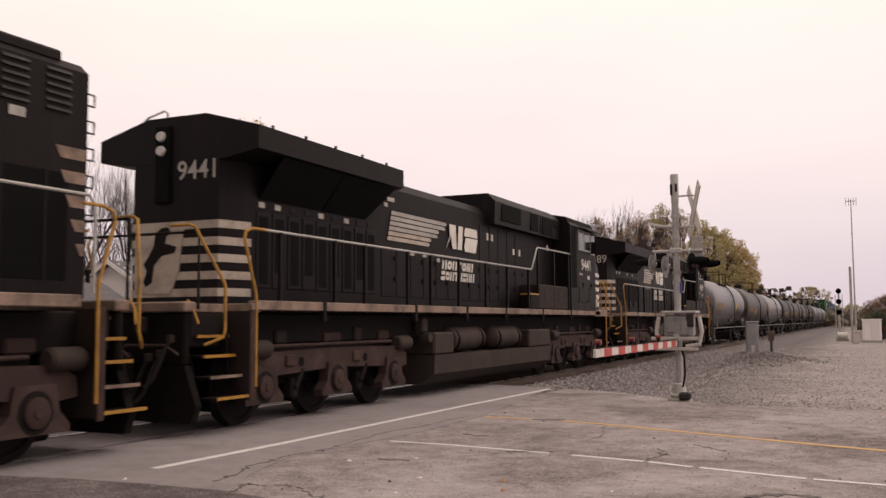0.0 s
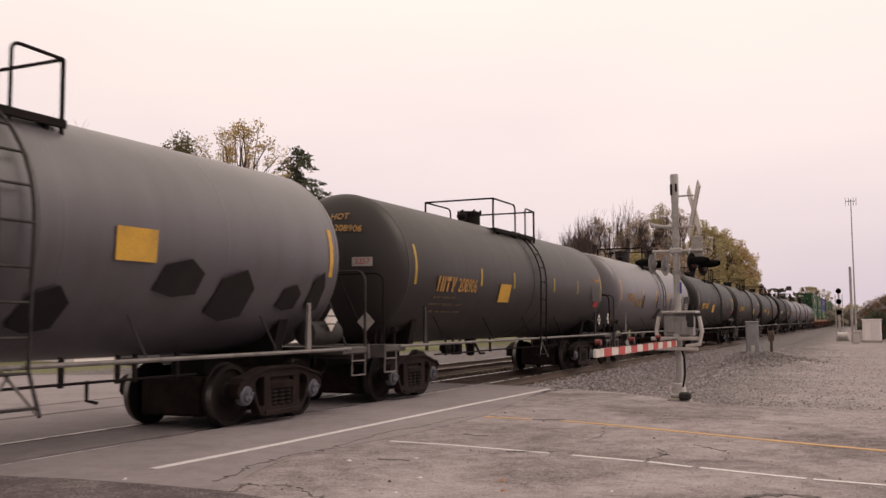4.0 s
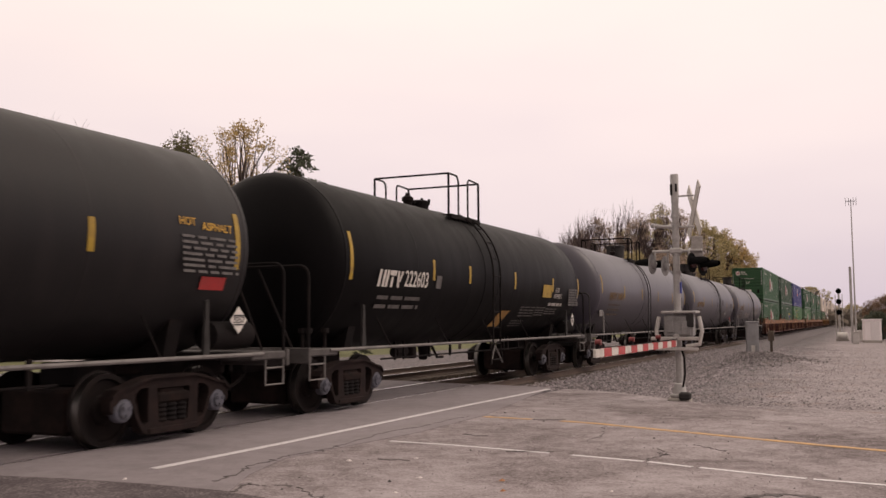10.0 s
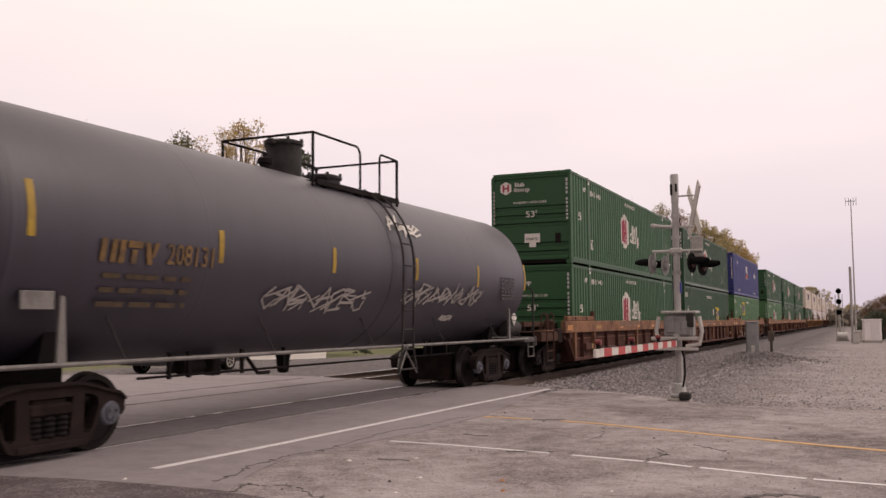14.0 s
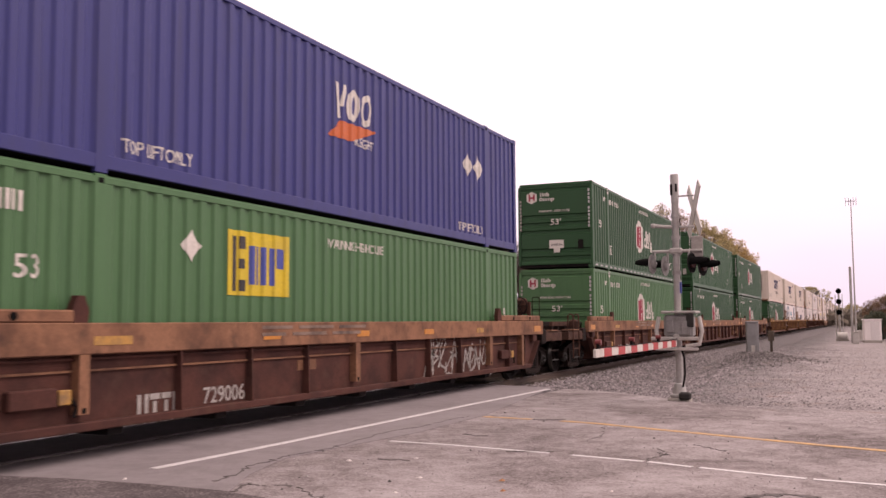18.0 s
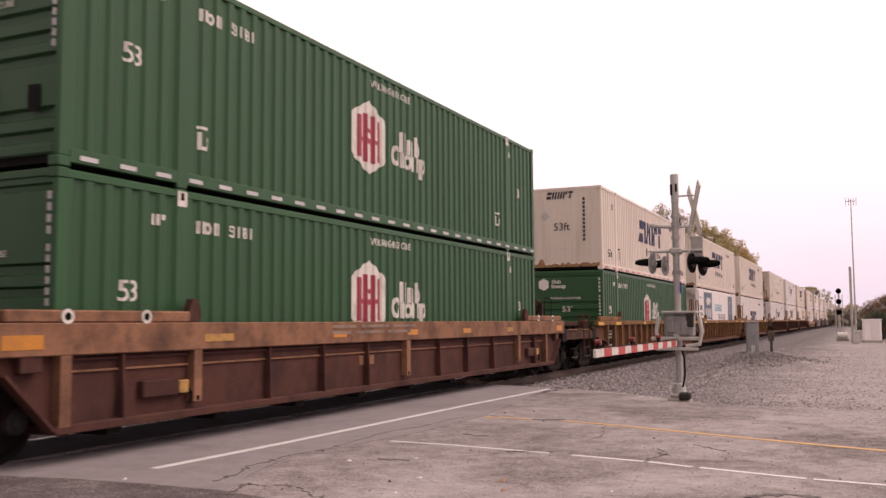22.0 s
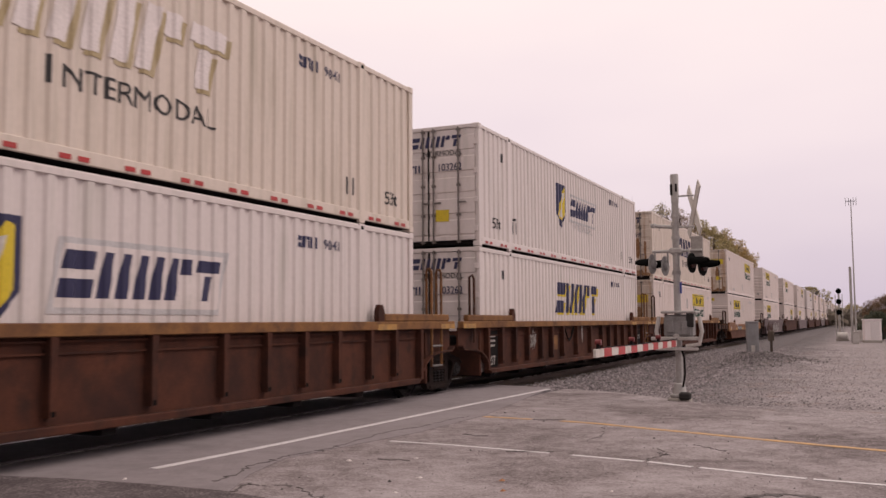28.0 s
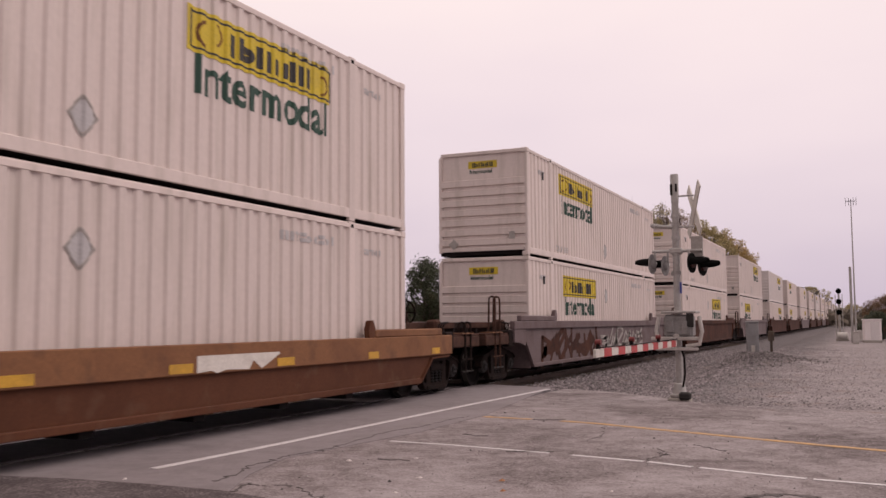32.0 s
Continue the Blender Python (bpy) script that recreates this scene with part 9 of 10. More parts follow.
scrawl(W4[1], Matrix.Translation((1.397, 2.98, 0.86)) @ SIDE, 0.62, 0.40, 4, m_greypaint, 93, 0.04)
marking(W4[1], "notice", [rect(-0.25, 0.25, -0.2, 0.2)], m_chord_b, (1.397, 5.25, 0.92))
marking(W4[1], "paint_run", [[(-0.08, 0.2), (0.07, 0.2), (0.05, 0.0), (0.08, -0.1), (0.0, -0.3), (-0.03, -0.05)]], m_greypaint, (1.397, 8.0, 1.15), label="white paint run")
part("hanging_strap", Geo().tube([(1.43, 6.05, 1.35), (1.43, 6.4, 1.02), (1.43, 6.55, 0.95), (1.43, 6.75, 1.05), (1.43, 6.98, 1.33)], 0.025, 6), m_dark, W4[1], "sagging dark strap")
part("number_board", Geo().box(1.521, 1.527, 2.65, 5.07, 0.87, 1.12), m_tank_black, W5[0], "black painted number board")
marking(W5[0], "plain_word", plain_word("htth", 0.72, 0.16), m_fade, (1.529, 2.78, 0.92))
words(W5[0], "470311", 0.24, (1.529, 4.42, 1.0), m_fade, wide=0.85)
marking(W5[0], "paint_patch", [rect(-0.13, 0.13, -0.06, 0.06)], m_fade, (1.523, 2.72, 1.18), label="small white patch")
marking(W5[0], "paint_patch", [rect(-0.09, 0.09, -0.09, 0.09)], m_fade, (1.523, -0.52, 1.01), label="small white patch")
for y in (-0.85, 2.29, 5.33, 7.03, 9.5, 11.8, 14.48, 17.04):
    hw = 0.22 if 0 < y < 13 else 0.18
    marking(W5[0], "reflector", [rect(-hw, hw, -0.06, 0.06)], m_yellow, (1.523, y, 0.94), label="yellow reflector")
marking(W5[0], "paint_patch", [[(-0.9, 0), (-0.9, -0.22), (-0.6, -0.20), (-0.5, -0.24), (-.3, -.2), (0.2, -0.22), (0.3, -0.1), (0.5, -0.22), (0.95, -0.02), (0.9, 0)]], m_white, (1.523, 10.7, 1.09), label="white painted patch")
for car, y in ((W4[1], 15.3), (W3[1], 15.2)):
    marking(car, "end_panel_patch", [rect(0, 0.8, 0.45, 1.3)], m_dark, (1.398, y, 0), label="black painted end panel")
    words(car, "125T", 0.2, (1.404, y + 0.4, 0.9), m_greypaint)
scrawl(W6[0], Matrix.Translation((1.46, 0.5, 0.5)) @ SIDE, 5.5, 0.72, 8, m_well_c, 94, 0.20)
scrawl(W6[0], Matrix.Translation((1.463, 6.5, 0.5)) @ SIDE, 6.0, 0.72, 8, m_greypaint, 95, 0.14)

hub(228.40, ZL, plain_hex=True)
hub(228.40, ZU)
emp(247.70, ZL, m_hub3)
hub(247.70, ZU, m_hub3, dashes=True)
emp(266.90, ZL, m_hub2)
blue_box(266.90, ZU)
hub(290.40, ZL, m_hub2)
hub(290.40, ZU, dashes=True)
hub(309.78, ZL)
hub(309.78, ZU, plain_hex=True)
hub(328.70, ZL)
hub(328.70, ZU, dashes=True)
hub(351.95, ZL, plain_hex=True)
swift(351.95, ZU)
reefer(371.30, ZL)
swift(371.30, ZU)
swift(390.50, ZL, m_swift_w, low=True, sub=False)
swift(390.50, ZU, shade=m_tan_shade)
swift(413.60, ZL, m_swift_w, "badge", "doors", None, low=False, sub=False, door_badge=True)
swift(413.60, ZU, m_swift, "name", "doors", m_rusty, ink=m_pale_ink, shade=m_tan_shade)
swift(433.20, ZL, m_swift_w, "name", "doors", None, sub=False, shade=m_gold)
swift(433.20, ZU, m_swift_w, "badge", "doors", None)
hunt(452.53, ZL, m_jb, "doors", m_rusty, at=(9.75, 2.52))
swift(452.53, ZU, m_swift, "name", "doors", m_rusty)
hunt(475.85, ZL, at=(2.78, 2.53))
hunt(475.85, ZU, m_jb, "doors", m_rusty, at=(9.78, 2.5))
hunt(499.19, ZL, at=(3.08, 2.5))
hunt(499.19, ZU, at=(2.9, 2.6))
for k, u in enumerate(FAR):
    hunt(u, ZL, at=(3.0 if k % 2 else 9.5, 2.4), far=k > 1)
    hunt(u, ZU, at=(9.5 if k % 3 else 3.0, 2.6), mat=m_swift_w if k % 4 == 2 else None, far=k > 1)
# ---- locomotives ----
def loco_truck(vehicle, axles, u0):
    r = 0.533
    yc = axles[1]
    g = Geo()
    g.box(-0.9, 0.9, axles[0] - yc - 0.3, axles[2] - yc + 0.3, 0.55, 0.95, 0.05)
    g.box(-0.95, 0.95, axles[0] - yc - 0.2, axles[2] - yc + 0.2, 0.9, 1.25)
    for y in axles:
        g.box(-0.62, 0.62, y - yc + 0.1, y - yc + 0.85, 0.16, 0.62, 0.05)
    tr = part("truck", g, m_dark, vehicle, at=(0, yc, 0))
    a, b, c = (x - yc for x in axles)
    for s in (1, -1):
        g = Geo()
        # cast beam with dropped ends, thinner between the pedestals
        g.prism([(a - 0.62, 0.70), (a - 0.60, 0.92), (a - 0.35, 1.06), (b - 0.5, 1.10), (b + 0.5, 1.10), (c + 0.35, 1.06), (c + 0.60, 0.92), (c + 0.62, 0.70),
                 (c + 0.3, 0.66), (c - 0.42, 0.72), (b + 0.42, 0.76), (b - 0.42, 0.76), (a + 0.42, 0.72), (a - 0.3, 0.66)], 'x', s * 1.10, s * 1.24)
        part("side_frame", g, m_loco_truck, tr, "dusty cast side frame")
        for y in (a, b, c):
            g = Geo()
            g.prism([(y - 0.27, 0.86), (y + 0.27, 0.86), (y + 0.33, 0.56), (y + 0.47, 0.42), (y + 0.47, 0.33), (y - 0.47, 0.33), (y - 0.47, 0.42), (y - 0.33, 0.56)], 'x', s * 1.12, s * 1.29)
            part("pedestal", g, m_loco_truck, tr)
            if s > 0:
                part("pedestal_arch", Geo().lathe([(1.28, 0.235), (1.294, 0.235)], 18, 'x', (0, y, 0.57)), m_dark, tr)
                g = Geo()
                g.lathe([(1.28, 0.17), (1.33, 0.17), (1.345, 0.14), (1.345, 0.07), (1.36, 0.06), (1.36, 0.02)], 16, 'x', (0, y, 0.57))
                part("journal_box", g, m_loco_truck, tr)
        if s > 0:
            for y in (a - 0.12, c + 0.42):
                g = Geo()
                g.lathe([(-0.26, 0.10), (-0.22, 0.135), (0.20, 0.14), (0.26, 0.10), (0.27, 0.02)], 16, 'y', (1.24, y, 1.12))
                part("brake_cylinder", g, m_fuel, tr)
            g = Geo()
            g.tube([(1.27, a + 0.1, 1.16), (1.27, c - 0.1, 1.16)], 0.028, 7)
            part("brake_rod", g, m_loco_truck, tr)
            for y in ((a + b) / 2, (b + c) / 2):
                part("frame_hole", Geo().lathe([(1.235, 0.075), (1.246, 0.075)], 12, 'x', (0, y, 0.90)), m_void, tr)
                part("frame_pad", Geo().box(1.22, 1.28, y - 0.45, y - 0.20, 0.84, 1.02, 0.02), m_loco_truck, tr)
                g = Geo()
                g.tube([(1.20, y - 0.10, 0.50), (1.22, y + 0.05, 0.78)], 0.05, 7)
                g.box(1.0, 1.18, y - 0.16, y + 0.02, 0.34, 0.66, 0.03)
                part("brake_shoe", g, m_dark, tr)
            for k, (y, w, h) in enumerate(((a + 0.55, 0.30, 0.22), (b - 0.10, 0.55, 0.16), (b + 0.9, 0.26, 0.26), (c - 0.25, 0.42, 0.18))):
                g = Geo()
                g.box(0.78, 1.10, y, y + w, 1.18, 1.18 + h, 0.03)
                part("truck_fitting", g, m_loco_truck if k % 2 else m_dusty, tr)
            part("sand_pipe", Geo().tube([(1.16, a - 0.75, 1.5), (1.16, a - 0.72, 0.8), (0.95, a - 0.55, 0.3)], 0.025, 6), m_dark, tr)
    for y in (a, b, c):
        wheelset(tr, y, r, u0 + yc + y)


def end_steps(vehicle, y, way, rail_mat):
    """Corner stairs set into the end, each tread further in than the one below, with bent yellow handrails."""
    for s in (1, -1):
        for k, z in enumerate((0.50, 0.78, 1.06, 1.33, 1.58)):
            xe = s * (1.46 - 0.115 * k)
            x0, x1 = sorted((xe - s * 0.30, xe))
            y0, y1 = sorted((y, y + way * 0.68))
            part("stair_tread", Geo().box(x0, x1, y0, y1, z - 0.02, z + 0.012, 0.008), m_pilot, vehicle)
            part("tread_nosing", Geo().box(xe - 0.014, xe + 0.014, y0, y1, z - 0.02, z + 0.02), m_grab if k in (0, 2, 3) else m_sill, vehicle)
        # the plate behind the stair and the one that carries it
        yy = y + way * 0.70
        g = Geo()
        g.prism([(s * 0.80, 0.44), (s * 1.475, 0.44), (s * 1.475, 1.68), (s * 0.80, 1.68)], 'y', yy - 0.018, yy + 0.018)
        part("stair_plate", g, m_dusty, vehicle)
        part("stair_edge", Geo().box(min(s * 1.44, s * 1.485), max(s * 1.44, s * 1.485), min(yy, yy + way * 0.09), max(yy, yy + way * 0.09), 0.42, 1.70, 0.008), m_loco_truck, vehicle)
        g = Geo()
        g.prism([(s * 0.86, 0.42), (s * 1.16, 0.42), (s * 1.02, 1.0), (s * 0.70, 1.66), (s * 0.50, 1.66)], 'y', y - 0.015, y + 0.015)
        part("stair_plate", g, m_pilot, vehicle)
        x = s * 1.46
        g = Geo()
        g.tube([(s * 1.30, y - way * 0.08, 1.22), (x, y + way * 0.12, 1.32), (x, y + way * 0.15, 1.42), (x, y + way * 0.15, 2.0), (x - s * 0.02, y + way * 0.13, 2.08), (s * 1.16, y - way * 0.12, 2.80), (s * 1.08, y - way * 0.13, 2.84), (s * 0.75, y - way * 0.13, 2.84)], 0.022, 8)
        part("stair_handrail", g, rail_mat, vehicle, "bent yellow stair handrail")
        g = Geo()
        g.tube([(s * 1.48, y + way * 0.82, 0.62), (s * 1.48, y + way * 0.82, 1.90), (s * 1.47, y + way * 0.78, 2.05), (s * 1.46, y + way * 0.56, 2.70), (s * 1.46, y + way * 0.60, 2.80), (s * 1.46, y + way * 0.75, 2.85), (s * 1.46, y + way * 1.05, 2.85)], 0.022, 8)
        part("stair_handrail", g, rail_mat, vehicle, "bent yellow stair handrail")
        g = Geo()
        g.tube([(s * 0.98, y - way * 0.12, 1.66), (s * 1.06, y - way * 0.12, 1.82), (s * 1.14, y - way * 0.12, 1.70), (s * 1.20, y - way * 0.08, 1.50)], 0.017, 6)
        part("grab_loop", g, rail_mat, vehicle)


def loco_pilot(vehicle, y, way):
    g = Geo()
    a, b = sorted((y, y + way * 0.12))
    g.box(-1.12, 1.12, a, b, 0.95, 1.66, 0.03)
    g.prism([(-1.25, 0.20), (1.25, 0.20), (1.32, 0.42), (1.12, 0.95), (-1.12, 0.95), (-1.32, 0.42)], 'y', a, b)
    part("pilot_plate", g, m_pilot, vehicle)
    part("end_sill", Geo().box(-1.15, 1.15, min(y - way * 0.05, y + way * 0.2), max(y - way * 0.05, y + way * 0.2), 1.66, 1.80, 0.02), m_sill, vehicle, "dusty cream end sill")
    g = Geo()
    g.box(-0.30, 0.30, min(y, y - way * 0.16), max(y, y - way * 0.16), 0.62, 1.12, 0.05)
    part("coupler_pocket", g, m_dark, vehicle)
    coupler(vehicle, y - way * 0.42, way)
    part("uncoupling_lever", Geo().tube([(1.10, y - way * 0.10, 1.10), (0.9, y - way * 0.12, 1.22), (0.25, y - way * 0.14, 1.22), (0.12, y - way * 0.2, 1.12)], 0.018, 6), m_loco_truck, vehicle)
    for x, z in ((0.55, 1.05), (0.75, 1.1), (0.92, 1.3), (-0.55, 1.05), (-0.75, 1.1)):
        g = Geo()
        g.tube([(x, y, z), (x, y - way * 0.12, z - 0.10), (x * 0.95, y - way * 0.3, z - 0.50), (x * 0.9, y - way * 0.42, z - 0.62)], 0.028, 7)
        part("air_hose", g, m_dark, vehicle)
        part("hose_cock", Geo().box(x - 0.05, x + 0.05, min(y, y - way * 0.08), max(y, y - way * 0.08), z - 0.05, z + 0.06, 0.015), m_loco_truck, vehicle)
    for x in (0.42, -0.42):
        part("jumper_box", Geo().box(x - 0.09, x + 0.09, min(y, y - way * 0.10), max(y, y - way * 0.10), 1.38, 1.60, 0.02), m_dusty, vehicle)


def loco_base(u0, label, tail=22.0):
    v = thing("locomotive", label, "locomotive", "locomotives of the train")
    g = Geo()
    g.box(-1.05, 1.05, 0.9, 21.4, 1.18, 1.66, 0.03)
    part("underframe", g, m_dark, v)
    for s in (1, -1):
        g = Geo()
        a, b = sorted((s * 1.36, s * 1.50))
        g.box(a, b, 1.78, 20.5, 1.69, 1.83, 0.012)
        part("walkway_sill", g, m_sill, v, "dusty cream walkway edge")
        for y in (3.6, 6.9, 9.4, 11.8, 14.6, 17.2) if s > 0 else ():
            part("sill_bracket", Geo().box(1.44, 1.515, y - 0.05, y + 0.05, 1.52, 1.84, 0.01), m_dark, v)
        a, b = sorted((s * 0.85, s * 1.37))
        g = Geo()
        g.box(a, b, 1.78, 20.5, 1.74, 1.80, 0.01)
        part("walkway", g, m_dark, v)
    loco_truck(v, (2.30, 4.35, 6.38), u0)
    loco_truck(v, (16.38, 18.41, 20.43) if tail > 21.8 else (16.0, 18.0, 20.1), u0)
    # fuel tank with a recess for two air reservoirs
    g = Geo()
    g.prism([(-1.05, 0.24), (1.05, 0.24), (1.38, 0.46), (1.40, 0.84), (-1.40, 0.84), (-1.38, 0.46)], 'y', 7.95, 15.5)
    part("fuel_tank", g, m_fuel, v, "dusty brown fuel tank")
    for a, b in ((7.95, 8.92), (13.72, 15.5)):
        g = Geo()
        g.box(-1.40, 1.40, a, b, 0.84, 1.30, 0.04)
        part("tank_shoulder", g, m_fuel, v)
    g = Geo()
    g.box(-0.8, 0.8, 8.9, 14.65, 0.84, 1.2)
    part("tank_recess", g, m_dark, v)
    for a, b in ((8.98, 10.95), (11.45, 13.40)):
        g = Geo()
        g.lathe([(a, 0.05), (a + 0.05, 0.18), (a + 0.14, 0.26), (b - 0.14, 0.26), (b - 0.05, 0.18), (b, 0.05)], 22, 'y', (1.10, 0, 1.14))
        part("air_reservoir", g, m_fuel, v)
        for y in (a + 0.3, b - 0.3):
            g = Geo()
            g.lathe([(y - 0.03, 0.27), (y + 0.03, 0.27)], 22, 'y', (1.12, 0, 1.12))
            part("reservoir_strap", g, m_dark, v)
    g = Geo()
    g.lathe([(-0.1, 0.10), (0.1, 0.10)], 12, 'x', (1.3, 7.75, 1.2))
    g.box(1.1, 1.3, 7.6, 7.85, 1.3, 1.6, 0.03)
    part("filter_unit", g, m_fuel, v)
    loco_pilot(v, 0.72, 1)
    loco_pilot(v, tail, -1)
    return v


def side_rail(v, pts, posts, z0=1.8):
    g = Geo()
    g.tube(pts, 0.02, 8)
    part("side_handrail", g, m_galv, v, "pale steel side handrail")
    for y, z in posts:
        g = Geo()
        g.box(1.43, 1.485, y - 0.035, y + 0.035, 1.66, z, 0.008)
        part("rail_stanchion", g, m_black, v)


def big_loco(u0, number):
    v = loco_base(u0, "black six-axle diesel locomotive with white stripes and lettering")
    # rear hood with cut corners, radiator wings, long hood
    hood = [(-0.95, 1.80), (0.95, 1.80), (0.95, 4.12), (0.80, 4.30), (-0.80, 4.30), (-0.95, 4.12)]
    g = Geo()
    g.prism([(-0.95, 2.35), (-0.80, 1.80), (0.80, 1.80), (0.95, 2.35), (0.95, 6.4), (-0.95, 6.4)], 'z', 1.80, 3.915)
    part("rear_hood", g, m_black, v)
    g = Geo()
    g.prism([(-0.90, 3.92), (-1.50, 4.02), (-1.50, 4.36), (-0.55, 4.62), (0.55, 4.62), (1.50, 4.36), (1.50, 4.02), (0.90, 3.92)], 'y', 1.80, 6.38)
    part("radiator_wing", g, m_black, v, "overhanging radiator housing")
    for s in (1, -1):
        for ya, yb in ((2.55, 4.30), (4.36, 6.15)):
            vs = [(s * 0.965, ya, 3.42), (s * 1.44, ya - 0.05, 4.0), (s * 1.44, yb, 4.0), (s * 0.965, yb - (0.3 if yb > 6 else 0.0), 3.42)]
            g = Geo().add(vs + [(x + s * 0.01, y, z - 0.012) for x, y, z in vs], [(0, 1, 2, 3), (7, 6, 5, 4), (0, 4, 5, 1), (1, 5, 6, 2), (2, 6, 7, 3), (3, 7, 4, 0)])
            part("radiator_screen", g, m_void, v)
    for k in range(5):
        g = Geo()
        y = 2.3 + k * 0.9
        g.box(1.37, 1.41, y - 0.012, y + 0.012, 4.40, 4.445)
        part("wing_lug", g, m_black, v)
    g = Geo()
    g.prism(hood, 'y', 6.4, 17.24)
    part("long_hood", g, m_black, v)
    g = Geo()
    g.prism([(-1.18, 3.9), (1.18, 3.9), (1.20, 4.46), (1.0, 4.66), (-1.0, 4.66), (-1.20, 4.46)], 'y', 11.9, 17.24)
    part("blower_housing", g, m_black, v)
    for a, b, z0, z1, x in ((12.35, 13.75, 4.02, 4.44, 1.205), (14.55, 15.15, 3.98, 4.44, 1.205), (15.55, 16.35, 3.95, 4.44, 1.205), (16.55, 17.05, 4.24, 4.44, 1.205)):
        g = Geo()
        g.box(x - 0.03, x + 0.006, a, b, z0, z1, 0.01)
        part("intake_screen", g, m_void, v)
    for y in (15.4, 16.45):
        part("housing_seam", Geo().box(1.19, 1.212, y - 0.02, y + 0.02, 3.92, 4.45), m_dusty, v)
    part("air_intake", Geo().box(-0.9, 0.9, 15.5, 17.2, 4.64, 4.72, 0.03), m_black, v)
    # engine-room doors: dark louvred ones to the rear, plain ones forward
    for k in range(9):
        y = 2.50 + k * 0.425
        g = Geo()
        g.box(0.945, 0.966, y, y + 0.36, 2.04, 3.22, 0.008)
        hd = part("hood_door", g, m_black, v)
        part("louvre_panel", Geo().box(0.955, 0.9695, y + 0.06, y + 0.30, 2.10 if k % 2 == 0 else 2.28, 3.14, 0.004), m_void, hd, "black louvred panel")
        g = Geo()
        g.box(0.945, 0.962, y + 0.06, y + 0.22, 3.27, 3.36, 0.005)
        part("door_tab", g, m_greypaint if k in (0, 1, 4, 6) else m_black, v)
    for k in range(13):
        y = 6.5 + k * 0.62
        g = Geo()
        g.box(0.945, 0.962, y, y + 0.56, 2.0, 3.85 if k > 7 else 2.92, 0.01)
        part("hood_door", g, m_black, v)
        g = Geo()
        for z in (2.3, 2.7):
            g.box(0.955, 0.985, y + 0.50, y + 0.54, z, z + 0.10, 0.006)
        part("door_latch", g, m_dark, v)
    for y, z in ((12.2, 3.5), (13.75, 3.25), (14.2, 3.25), (16.6, 3.55), (11.9, 3.5)):
        g = Geo()
        g.box(0.95, 0.975, y, y + 0.12, z, z + 0.17, 0.01)
        part("safety_label", g, m_white, v, "small white safety label")
    g = Geo()
    g.lathe([(4.28, 0.36), (4.50, 0.34), (4.52, 0.2)], 18, 'z', (0, 8.1, 0))
    for x in (-0.3, 0.0, 0.3):
        g.lathe([(7.4, 0.12), (7.9, 0.12)], 10, 'y', (x, 0, 4.42))
    part("exhaust_stack", g, m_dark, v)
    # emblem: slanting white bars with ragged ends, plain blocks, two lines of bars
    e0 = 6.72 if number == "9441" else 7.20
    for k in range(6):
        z = 3.10 + k * 0.102
        y1 = 8.55 + 0.20 * k - (0.12 if k % 2 else 0.0)
        part("emblem_bar", flat([[(e0 + 0.033 * k, z), (y1, z), (y1 + 0.10, z + 0.03), (y1 + 0.02, z + 0.078), (e0 + 0.026 + 0.033 * k, z + 0.078)]]), m_band if k in (0, 1) else m_greypaint, v, at=Matrix.Translation((0.968, 0, 0)) @ SIDE, smooth=0)
    marking(v, "emblem_block", [[(9.62, 3.68), (9.98, 3.68), (10.02, 3.14), (9.80, 3.14), (9.72, 3.42), (9.44, 3.12), (9.66, 3.40)], rect(9.70, 9.95, 3.14, 3.68, 0.12), [(10.52, 3.68), (11.22, 3.68), (11.26, 3.48), (10.46, 3.48)], [(10.56, 3.45), (11.28, 3.45), (11.14, 3.12), (10.50, 3.12), (10.46, 3.24)]], m_white, (0.985, 0, 0), label="white emblem blocks")
    marking(v, "plain_word", [[(p + 9.22, q + 2.66) for p, q in poly] for poly in plain_word("hOhtOlh", 1.72, 0.20, 0.2)], m_white, (0.985, 0, 0), label="white name shapes")
    marking(v, "plain_word", [[(p + 9.16, q + 2.42) for p, q in poly] for poly in plain_word("sOhthshh", 1.86, 0.20, 0.2)], m_white, (0.985, 0, 0), label="white name shapes")
    for y, z, w in ((6.72, 3.86, 0.30), (6.60, 3.74, 0.14), (7.72, 2.86, 0.18), (8.30, 2.86, 0.18), (9.0, 2.80, 0.16)):
        part("safety_label", Geo().box(0.95, 0.972, y, y + w, z, z + 0.08, 0.006), m_greypaint, v)
    # rear end: white bands, lamp column, number
    for k in range(5):
        z = 2.96 - k * 0.25
        part("end_band", Geo().prism([(-0.965, 2.37), (-0.81, 1.785), (0.81, 1.785), (0.965, 2.37), (0.94, 2.37), (0.79, 1.81), (-0.79, 1.81), (-0.94, 2.37)], 'z', z - 0.06, z + 0.06), m_band, v, "off-white band round the hood end")
    part("end_emblem", Geo().prism([(-0.74, 1.95), (-0.05, 1.95), (0.10, 2.3), (0.14, 2.7), (0.20, 3.02), (-0.74, 3.02)], 'y', 1.772, 1.80), m_band, v)
